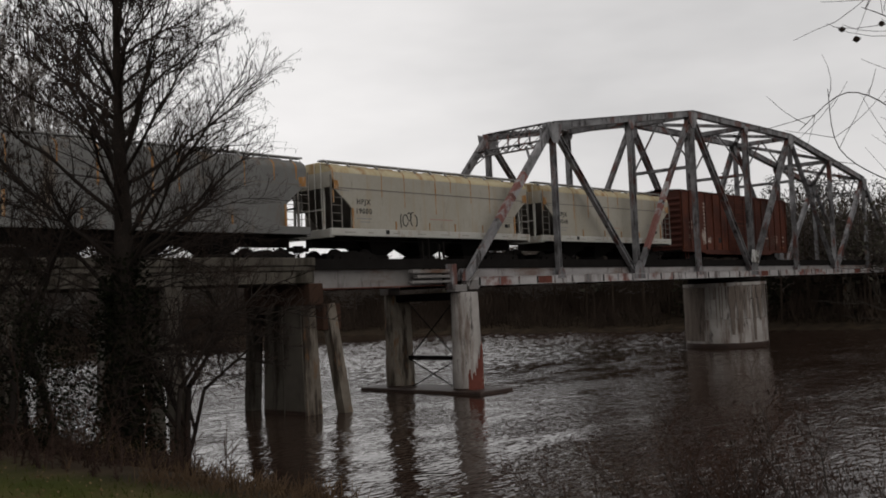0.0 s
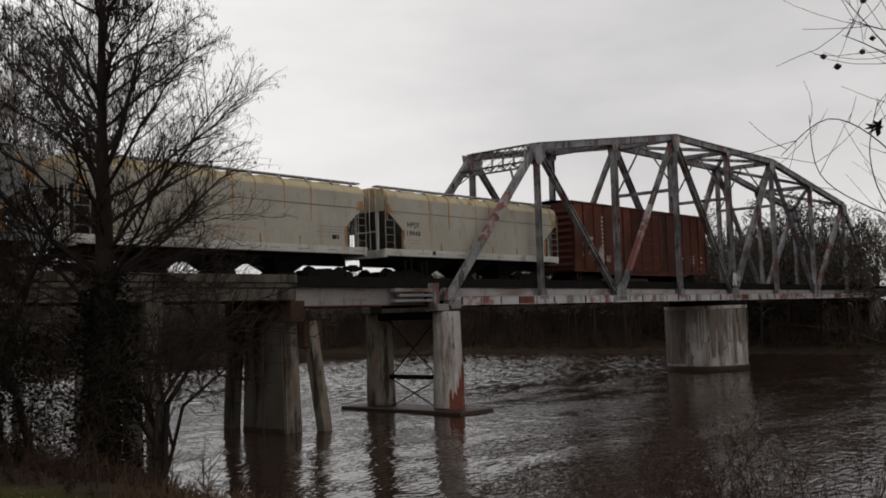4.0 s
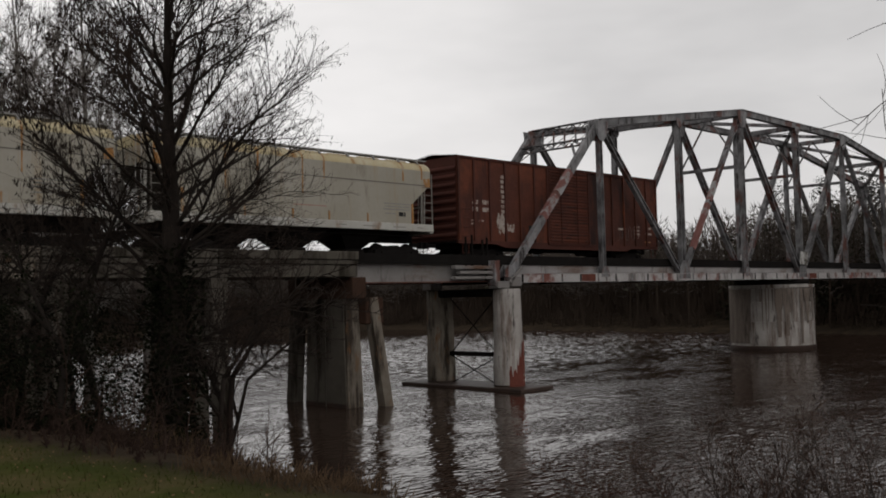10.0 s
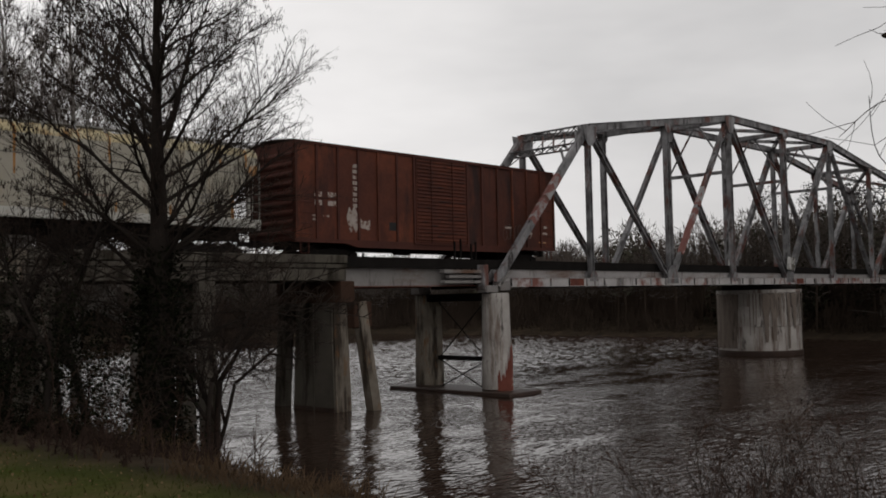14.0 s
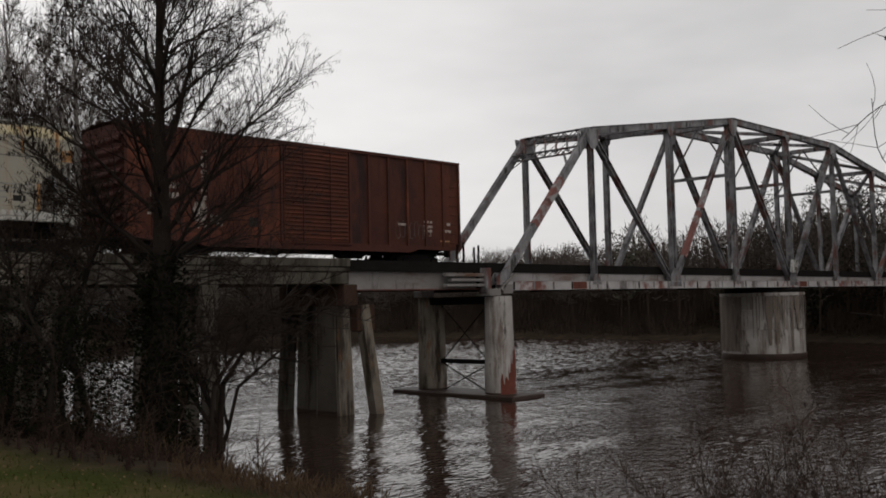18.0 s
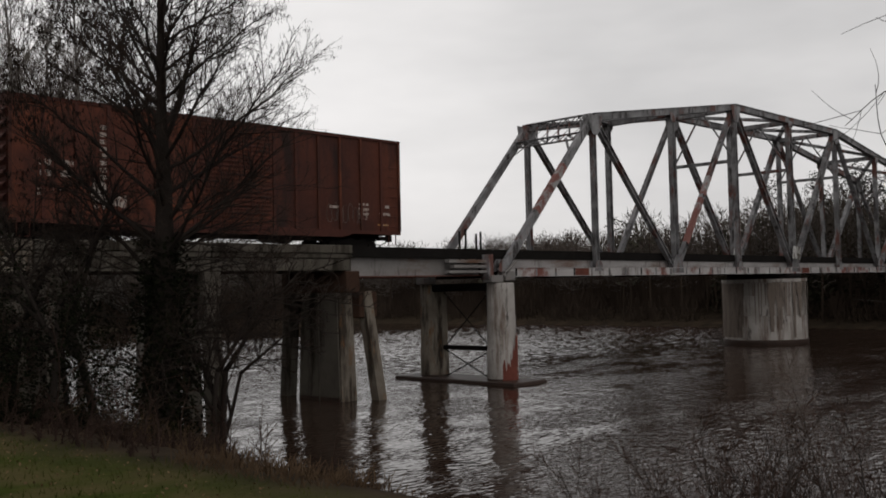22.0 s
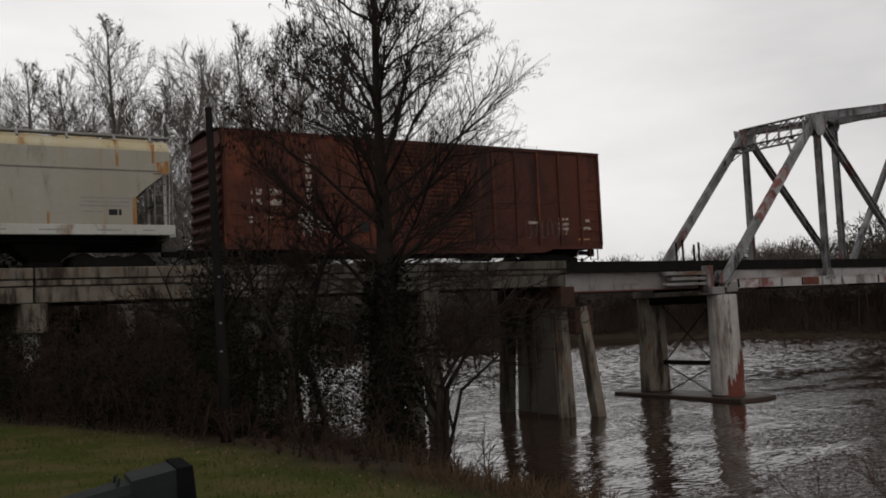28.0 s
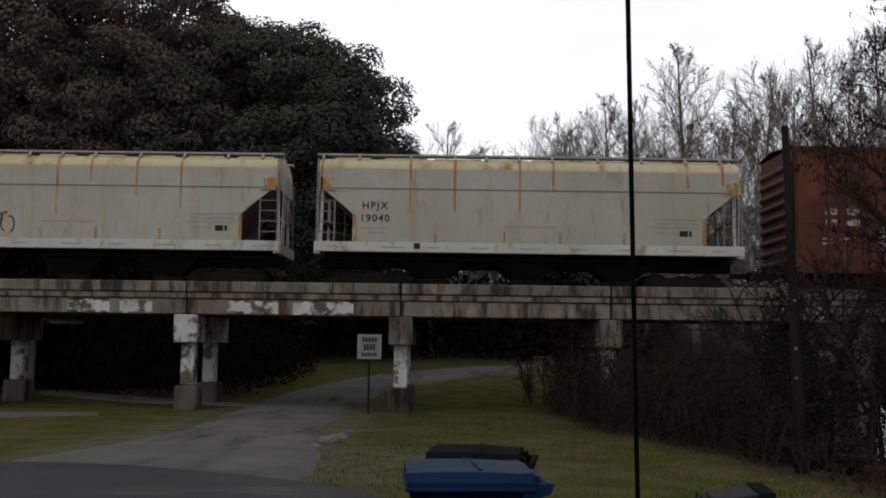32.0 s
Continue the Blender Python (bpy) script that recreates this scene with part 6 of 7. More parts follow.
def build_thicket():
    """Tangled stems, twigs and evergreen vine leaves along the bank."""
    rng = random.Random(77)
    stems, leaves = Mesh(), Mesh()
    for k in range(1050):
        y = rng.uniform(9.8, 33)
        e, s = lerp_table(EDGE, y), lerp_table(SHORE, y)
        u = rng.random() ** 1.3
        x = e + 0.15 + (s - e - 0.3) * u
        if 24 < y and x > 11:
            continue
        z = ground_z(x, y)
        tall = rng.uniform(0.6, 1.6) + 1.3 * smooth(17, 24, y) * rng.random() + (0.7 if u > 0.25 else 0.0)
        if x > 0.39 * y:
            tall = rng.uniform(0.25, 0.75) if rng.random() < 0.9 else tall
        if y < 15:
            tall *= 0.45 + 0.02 * (y - 9.8)
        pts, d = wander((x, y, z - 0.05), (rng.uniform(-0.35, 0.35), rng.uniform(-0.35, 0.35), 1), tall, 5, rng, 0.22)
        stems.tube(pts, [0.014, 0.012, 0.01, 0.008, 0.006, 0.004], 4, False)
        for f in range(13):
            i = rng.randint(1, 4)
            q, _ = wander(pts[i], side_way(d, rng, 25, 80), tall * rng.uniform(0.2, 0.5), 3, rng, 0.3, -0.02)
            stems.tube(q, [0.006, 0.005, 0.004, 0.003], 3, False)
    for c in range(300):
        y = rng.uniform(15.5, 32)
        e, s = lerp_table(EDGE, y), lerp_table(SHORE, y)
        x = e + 0.5 + (s - e - 1.0) * rng.random() ** 1.6
        z = ground_z(x, y)
        top = z + rng.uniform(0.4, 1.5) + 1.4 * smooth(18, 25, y) * rng.random()
        if x > 0.38 * y:
            top = z + rng.uniform(0.15, 0.5)
        r = rng.uniform(0.3, 0.8)
        for f in range(150):
            a, b = rng.uniform(0, 2 * math.pi), rng.random() ** 0.5
            p = Vector((x + r * b * math.cos(a), y + r * b * math.sin(a), z + (top - z) * rng.random() ** 0.7))
            leaf_quad(leaves, p, 0.04, rng)
    for c in range(95):
        y = rng.uniform(15.5, 21.5)
        x = rng.uniform(0.34, 0.53) * y - 0.2
        z, low = ground_z(x, y), rng.uniform(0.2, 2.2)
        hang, r = rng.uniform(0.5, 1.6), rng.uniform(0.18, 0.5)
        for f in range(110):
            a, b = rng.uniform(0, 2 * math.pi), rng.random() ** 0.5
            leaf_quad(leaves, Vector((x + r * b * math.cos(a), y + r * b * math.sin(a), z + low + hang * rng.random())), 0.042, rng)
    solid("thicket_stems", stems, M["twig_dark"], "tangled leafless brush stems on the river bank", "brush", kind="stuff")
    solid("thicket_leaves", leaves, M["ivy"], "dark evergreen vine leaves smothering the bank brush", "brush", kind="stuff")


build_thicket()


def build_reeds():
    rng = random.Random(15)
    m = Mesh()
    for k in range(900):
        y = rng.uniform(6.8, 9.6) if k % 4 else rng.uniform(11, 24)
        e = lerp_table(EDGE, y)
        x = e + 0.15 + abs(rng.gauss(0.3, 0.8))
        if x > lerp_table(SHORE, y) + 0.4:
            continue
        z = max(-0.05, ground_z(x, y))
        h = rng.uniform(0.08, 0.3) if y < 11.5 else rng.uniform(0.05, 0.16)
        pts, _ = wander((x, y, z - 0.03), (rng.uniform(-0.5, 0.5), rng.uniform(-0.5, 0.5), 1), h, 3, rng, 0.25, -0.12)
        m.tube(pts, [0.006, 0.005, 0.004, 0.002], 3, False)
    # a taller stand of dry grass where the lawn meets the water
    for k in range(1500):
        y = rng.uniform(13.4, 18.2)
        x = lerp_table(EDGE, y) + 0.55 * (lerp_table(SHORE, y) - lerp_table(EDGE, y)) + rng.gauss(0.9, 0.75)
        if x > lerp_table(SHORE, y) + 0.3:
            continue
        z = max(-0.05, ground_z(x, y))
        pts, _ = wander((x, y, z - 0.03), (rng.uniform(-0.5, 0.5), rng.uniform(-0.5, 0.5), 1), rng.uniform(0.25, 0.75), 4, rng, 0.22, -0.14)
        m.tube(pts, [0.006, 0.005, 0.004, 0.003, 0.002], 3, False)
    solid("dry_reeds", m, M["dry_grass"], "dry tan reeds and grass at the water's edge", "grass", kind="stuff")
    f = Mesh()
    for k in range(1500):
        y = rng.uniform(3, 30)
        e = lerp_table(EDGE, y)
        x = e - abs(rng.gauss(0, 1.0)) if rng.random() < 0.75 else rng.uniform(-2, e)
        p = Vector((x, y, ground_z(x, y) + 0.05))
        leaf_quad(f, p - Vector((0, 0, 0.03)), 0.022, rng)
    solid("fallen_leaves", f, M["fallen_leaf"], "fallen dry leaves scattered over the lawn", "leaf litter", kind="stuff")
    g = Mesh()
    for k in range(15000):
        y = 2.5 + 26 * rng.random() ** 1.5
        e = lerp_table(EDGE, y) + 0.2
        x = rng.uniform(-2.0, e)
        z = ground_z(x, y) - 0.01
        a = rng.uniform(0, math.pi)
        h, w = rng.uniform(0.03, 0.09), 0.007
        dx, dy = math.cos(a) * w, math.sin(a) * w
        lx, ly = rng.uniform(-0.04, 0.04), rng.uniform(-0.04, 0.04)
        g.add([(x - dx, y - dy, z), (x + dx, y + dy, z), (x + lx, y + ly, z + h)], [(0, 1, 2)])
    solid("grass_blades", g, M["lawn_blade"], "short green winter grass blades on the lawn", "grass", kind="stuff")


build_reeds()


def build_bare_tree(seed, h, width, leaf=0.25, twig_r=0.0068, limbs=34, clear=0.25):
    """A bare, rounded crown on a straight stem for the trees behind the railway; built at the origin."""
    rng = random.Random(seed)
    wood, twigs, leaves = Mesh(), Mesh(), Mesh()
    pts, _ = wander((0, 0, 0), (0, 0, 1), h, 14, rng, 0.04, 0.06)
    top = pts[-1].z
    wood.tube(pts, [h * 0.0135 * (1 - 0.95 * (i / 14)) + 0.012 for i in range(15)], 8)
    for k in range(limbs):
        w = (k + rng.random()) / limbs
        zt = top * (clear + 0.12 + (0.9 - clear) * w)
        s = (zt / top - clear) / (1 - clear)
        rr = width * math.sin(math.pi * min(1.0, max(0.08, 0.12 + 0.86 * s)) ** 0.85) ** 0.75 * rng.uniform(0.7, 1.03)
        az = k * 2.4 + rng.uniform(-0.4, 0.4)
        zs = max(top * clear * 0.8, zt - rr * rng.uniform(0.8, 1.35) - 0.04 * top)
        u = min(13.99, zs / top * 14)
        p = pts[int(u)].lerp(pts[int(u) + 1], u - int(u))
        arching_limb(wood, twigs, leaves, p, (p.x + rr * math.cos(az), p.y + rr * math.sin(az), zt), 0.02 + 0.04 * (1 - w), rng, side=14, fine=10, leaf=leaf, leaf_size=0.07,
                     arch=rng.uniform(-0.08, 0.06), twig_r=twig_r, reach=0.5, start=0.2, rise=0.3)
    return wood, twigs, leaves


def build_back_trees():
    shapes = ((41, 15.0, 4.8, 0.03, 0.25), (42, 13.0, 5.8, 0.015, 0.22), (43, 16.0, 3.9, 0.16, 0.2))
    kinds = [build_bare_tree(seed, h, w, leaf, clear=clear) for seed, h, w, leaf, clear in shapes]
    spots = []  # x, y, height over the ground, turn, kind
    for az, r, el, turn, k in ((14.9, 52, 17.3, 0, 2), (5.9, 64, 13.4, 40, 1), (10.0, 58, 14.8, 130, 0), (12.0, 60, 14.6, 200, 1), (18.2, 54, 15.6, 20, 0), (21.4, 50, 17.2, 160, 1), (25.0, 52, 17.0, 250, 0),
                               (28.0, 56, 15.6, 60, 1), (3.2, 74, 11.6, 300, 1), (23.2, 62, 14.6, 90, 2), (8.2, 66, 12.9, 210, 1), (16.4, 64, 13.8, 330, 0), (7.2, 72, 12.2, 270, 0), (13.4, 70, 13.0, 100, 1), (20.0, 66, 14.5, 70, 0),
                               (-31, 62, 19, 10, 0), (-20.5, 60, 17.0, 290, 0), (-0.8, 60, 13.2, 120, 1)):
        x, y = r * math.sin(math.radians(az)), r * math.cos(math.radians(az))
        spots.append((x, y, EYE + r * math.tan(math.radians(el)) - ground_z(x, y), turn, k))
    made = {}
    for x, y, h, turn, k in spots:
        at = pose(x, y, ground_z(x, y) - 0.1, 0, 0, turn)
        if k not in made:
            w, tw, lv = kinds[k]
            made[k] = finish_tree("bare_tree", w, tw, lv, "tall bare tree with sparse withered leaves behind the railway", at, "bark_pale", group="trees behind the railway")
            ob = made[k]
        else:
            ob = copy_thing(made[k], at)
        s = h / shapes[k][1]
        ob.scale = (s, s, s)


build_back_trees()


def build_oak(x, y, h, r, seed, label, count=300, leaf=0.13, base=0.16, leaf_mat="oak_leaf", gaps=0.1):
    """A broad evergreen crown: domed clumps of small leaves on spreading limbs, lit above and dark below, with gaps."""
    rng = random.Random(seed)
    wood, limbs, leaves = Mesh(), Mesh(), Mesh()
    wood.tube([(0, 0, 0), (0.2, 0, h * 0.12), (0.1, 0.2, h * 0.3), (0, 0, h * 0.55)], [h * 0.035, h * 0.028, h * 0.022, h * 0.008], 10)
    zc, hz = h * (0.5 + base / 2), h * (0.5 - base / 2)
    for k in range(count):
        # spread over the crown, most of them near its outside
        w = 1 - 2 * (k + 0.5) / count
        az = k * 2.39996 + rng.uniform(-0.25, 0.25)
        d = Vector((math.sqrt(1 - w * w) * math.cos(az), math.sqrt(1 - w * w) * math.sin(az), w))
        bulge = 1 + 0.13 * noise.noise((d.x * 1.8 + seed, d.y * 1.8, d.z * 1.8)) + 0.08 * noise.noise((d.x * 5, d.y * 5 + seed, d.z * 5))
        deep = 1.0 if k % 3 else rng.uniform(0.45, 0.85)
        c = Vector((d.x * r, d.y * r, d.z * hz)) * bulge * deep + Vector((0, 0, zc))
        if deep == 1.0 and noise.noise((c.x * 0.45, c.y * 0.45, c.z * 0.45 + seed)) > 0.5 - gaps:
            continue
        s = r * rng.uniform(0.10, 0.19) * (1.25 if deep < 1 else 1.0)
        root = Vector((0.1, 0.1, h * (0.14 + 0.4 * max(0.0, (c.z / h - base)))))
        if k % 2:
            mid = root.lerp(c, 0.5) + Vector((rng.uniform(-0.6, 0.6), rng.uniform(-0.6, 0.6), -0.4))
            limbs.tube([root, mid, c], [h * 0.008, h * 0.005, 0.03], 5, False)
        n = int(62 * (s / leaf) ** 2 * 0.055) + 40
        for _ in range(n):
            v = Vector((rng.gauss(0, 1), rng.gauss(0, 1), rng.gauss(0, 0.8)))
            if v.length < 1e-3:
                continue
            v.normalize()
            if v.z < -0.35 and rng.random() < 0.6:
                v.z = -v.z
            lump = 1 + 0.3 * noise.noise((v.x * 2.2 + k, v.y * 2.2, v.z * 2.2))
            o = c + Vector((v.x, v.y, v.z * 0.72)) * s * lump * (1 - 0.45 * rng.random() ** 2)
            nn = (v + Vector((rng.uniform(-1, 1), rng.uniform(-1, 1), rng.uniform(-0.4, 1))) * 0.8).normalized()
            a = nn.orthogonal().normalized()
            b = nn.cross(a)
            q = rng.uniform(0, math.pi)
            a, b = a * math.cos(q) + b * math.sin(q), b * math.cos(q) - a * math.sin(q)
            sa, sb = leaf * rng.uniform(0.7, 1.4), leaf * rng.uniform(0.45, 0.8)
            leaves.add([o + a * sa, o + b * sb, o - a * sa, o - b * sb], [(0, 1, 2, 3)])
    t = finish_tree("evergreen_oak", wood, Mesh(), leaves, label, pose(x, y, ground_z(x, y) - 0.2), "bark", leaf_mat, "evergreen oaks")
    part("branchwork", limbs, M["bark"], t, "spreading dark limbs", kind="stuff")
    return t


build_oak(-9.9, 51.0, 17.6, 7.7, 51, "broad dark evergreen oak towering behind the railway", 600, 0.09, gaps=0.16)
build_oak(-16.0, 49.0, 20.6, 6.6, 52, "tall dark evergreen oak with brown-tinged foliage", 430, 0.095, leaf_mat="brown_leaf", gaps=0.26)
build_oak(-25.0, 50.0, 23.0, 7.2, 54, "dense dark evergreen oak deep in the wood", 300, 0.13, leaf_mat="brown_leaf", gaps=0.34)
build_oak(-21.5, 61.0, 17.0, 7.0, 55, "evergreen oak filling the gap between broader oaks", 260, 0.16)


def build_understory():
    """Evergreen undergrowth below the trees beyond the trestle; the shade there is put into its leaf colour."""
    rng = random.Random(61)
    m = Mesh()
    for c in range(520):
        x, y = rng.uniform(-50, 8), rng.uniform(53, 70)
        if rng.random() < 0.35:
            x, y = rng.uniform(-45, -10.5), rng.uniform(38, 50)
        if x > -3 and y < 54:
            y += 6
        z = ground_z(x, y)
        h, r = rng.uniform(2.2, 7.0), rng.uniform(1.2, 2.6)
        for k in range(130):
            a, b = rng.uniform(0, 2 * math.pi), rng.random() ** 0.5
            leaf_quad(m, Vector((x + r * b * math.cos(a), y + r * b * math.sin(a), z + h * rng.random() ** 0.8)), 0.26, rng)
    for c in range(190):
        x, y = rng.uniform(-42, -9.2), rng.uniform(35.3, 41)
        if x > -11:
            y += 3
        z, h, r = ground_z(x, y), rng.uniform(1.4, 4.4), rng.uniform(0.8, 1.5)
        for k in range(170):
            a, b = rng.uniform(0, 2 * math.pi), rng.random() ** 0.5
            leaf_quad(m, Vector((x + r * b * math.cos(a), y + r * b * math.sin(a), z + h * rng.random() ** 0.9)), 0.2, rng)
    # low clumps stand in for the shadowy lawn left of the lane
    for c in range(260):
        x, y = rng.uniform(-36, -6.6), rng.uniform(34.4, 48)
        if x > -7.4 and y < 36.5:
            x -= 2
        z, h, r = ground_z(x, y), rng.uniform(0.9, 2.6), rng.uniform(0.8, 1.6)
        for k in range(220):
            a, b = rng.uniform(0, 2 * math.pi), rng.random() ** 0.5
            leaf_quad(m, Vector((x + r * b * math.cos(a), y + r * b * math.sin(a), z + h * rng.random() ** 0.8)), 0.105, rng)
    for c in range(210):
        x, y = rng.uniform(4.6, 9.5), rng.uniform(28.5, 38)
        if y < 31 and x < 5.5:
            continue
        z, h, r = ground_z(x, y), rng.uniform(1.2, 2.7) * (1.0 if x < 8 else 0.7), rng.uniform(0.5, 1.0)
        for k in range(150):
            a, b = rng.uniform(0, 2 * math.pi), rng.random() ** 0.5
            leaf_quad(m, Vector((x + r * b * math.cos(a), y + r * b * math.sin(a), z + h * rng.random() ** 0.8)), 0.085, rng)
    solid("undergrowth", m, M["ivy"], "evergreen undergrowth in the wood beyond the trestle, coloured shade-dark", "brush", kind="stuff")
    b = Mesh()
    for k in range(420):
        y = rng.uniform(33, 62)
        e = lerp_table(EDGE, y)
        x = e + rng.uniform(-1.0, 9)
        if abs(y - 47) < 4 and x < 14:
            continue
        z = max(0, ground_z(x, y))
        h = rng.uniform(1.2, 3.6)
        pts, d = wander((x, y, z), (rng.uniform(-0.3, 0.3), rng.uniform(-0.3, 0.3), 1), h, 4, rng, 0.2)
        b.tube(pts, [0.03, 0.025, 0.02, 0.014, 0.008], 4, False)
        for f in range(10):
            q, _ = wander(pts[rng.randint(1, 3)], side_way(d, rng, 25, 75), h * rng.uniform(0.2, 0.5), 3, rng, 0.3)
            b.tube(q, [0.012, 0.01, 0.008, 0.005], 3, False)
    solid("bank_scrub", b, M["twig"], "leafless scrub on the bank beyond the trestle", "brush", kind="stuff")


build_understory()


def build_far_woods():
    """Bare woods along the far bank: stems and rounded crowns of fine twigs, a rim of scrub at the water, and a few evergreens."""
    rng = random.Random(71)
    wood, scrub, green, shade = Mesh(), Mesh(), Mesh(), Mesh()

    def sliver(m, p, d, ln, w):
        """One far twig: a thin three-sided spike."""
        d = d.normalized()
        a = d.orthogonal().normalized() * w
        b = d.cross(a)
        m.add([p + a, p - a * 0.5 + b * 0.87, p - a * 0.5 - b * 0.87, p + d * ln], [(0, 1, 3), (1, 2, 3), (2, 0, 3)])

    n = 0
    while n < 1150:
        x, y = rng.uniform(20, 200), rng.uniform(-45, 210)
        f = far_land(x, y)
        if n > 960:
            x, y = rng.uniform(-95, 16), rng.uniform(74, 118)
            f = 5.0
        if not 2.0 < f < 55 or rng.random() < f / 75:
            continue
        if abs(y - YC) < 4.5 and x > 92:
            continue
        n += 1
        z = ground_z(x, y)
        h = rng.uniform(6.5, 9.5) + (2.6 if x > 86 and y < 60 else 0.0) + (2.0 if y < 26 else 0.0) + 0.05 * f
        r = h * rng.uniform(0.24, 0.36)
        top = Vector((x + rng.uniform(-0.6, 0.6), y + rng.uniform(-0.6, 0.6), z + h * 0.85))
        scrub.tube([(x, y, z), ((x + top.x) / 2 + rng.uniform(-0.3, 0.3), (y + top.y) / 2, z + h * 0.45), top], [0.15, 0.1, 0.03], 4, False)
        ev = rng.random() < 0.04
        zc = z + h * 0.66
        for k in range(250):
            v = Vector((rng.gauss(0, 1), rng.gauss(0, 1), rng.gauss(0, 1))).normalized() * rng.random() ** 0.4
            p = Vector((x + v.x * r, y + v.y * r, zc + v.z * h * 0.36))
            d = Vector((v.x + rng.uniform(-0.6, 0.6), v.y + rng.uniform(-0.6, 0.6), 0.45 + 0.6 * v.z + rng.uniform(-0.2, 0.4)))
            ln = rng.uniform(0.4, 1.1)
            sliver(wood, p - d.normalized() * ln * 0.5, d, ln, rng.uniform(0.03, 0.06))
            if ev and k % 2:
                for w in range(5):
                    leaf_quad(green, p + Vector((rng.uniform(-0.6, 0.6), rng.uniform(-0.6, 0.6), rng.uniform(-0.5, 0.5))), 0.26, rng)
    n = 0
    while n < 4600:
        x, y = rng.uniform(20, 150), rng.uniform(-45, 170)
        f = far_land(x, y)
        if n > 3700:
            x, y = rng.uniform(-95, 18), rng.uniform(68, 110)
            f = 20.0
        if not 1.6 < f < 34 or (abs(y - YC) < 3.5 and x > 90):
            continue
        n += 1
        z = ground_z(x, y)
        h = rng.uniform(1.4, 3.2) + 0.17 * f + (1.5 if y < 28 else 0)
        for k in range(30):
            a = rng.uniform(0, 2 * math.pi)
            d = Vector((math.cos(a) * 0.5, math.sin(a) * 0.35, 1))
            p = Vector((x + rng.uniform(-1.2, 1.2), y + rng.uniform(-1.2, 1.2), z + h * 0.6 * rng.random() ** 1.5))
            sliver(scrub, p, d, h * rng.uniform(0.25, 0.8), rng.uniform(0.03, 0.07))
    for k in range(80):
        x, y = rng.uniform(88, 118), rng.uniform(10, 48)
        if abs(y - YC) < 4:
            continue
        z, h, r = ground_z(x, y), rng.uniform(4, 9), rng.uniform(1.5, 3.0)
        for w in range(170):
            a, b = rng.uniform(0, 2 * math.pi), rng.random() ** 0.5
            leaf_quad(shade, Vector((x + r * b * math.cos(a), y + r * b * math.sin(a), z + h * rng.random() ** 0.8)), 0.3, rng)
    for k in range(46):
        x, y = rng.uniform(91, 125), (rng.uniform(8, 26.5) if k % 2 else rng.uniform(36.5, 46))
        z, h = ground_z(x, y), rng.uniform(9, 14.5)
        shade.tube([(x, y, z), (x, y, z + h * 0.8)], [0.2, 0.05], 5, False)
        for c in range(26):
            u = rng.uniform(0.15, 1.0)
            r = (1.15 - u) * rng.uniform(1.2, 3.0)
            a = rng.uniform(0, 2 * math.pi)
            o = Vector((x + r * math.cos(a), y + r * math.sin(a), z + h * u))
            for w in range(44):
                leaf_quad(shade, o + Vector((rng.gauss(0, 0.45), rng.gauss(0, 0.45), rng.gauss(0, 0.3))), 0.13, rng)
    solid("far_thicket", shade, M["far_dark"], "evergreen thicket on the far bank by the bridge, shade in its colour", "brush", kind="stuff")
    solid("far_bare_woods", wood, M["far_wood"], "bare winter woods along the far bank, haze mixed into their colour", "woods", kind="stuff")
    solid("far_scrub", scrub, M["far_scrub"], "brown leafless scrub rimming the far bank", "brush", kind="stuff")
    solid("far_evergreens", green, M["far_evergreen"], "dull green crowns among the far bare woods", "woods", kind="stuff")


build_far_woods()


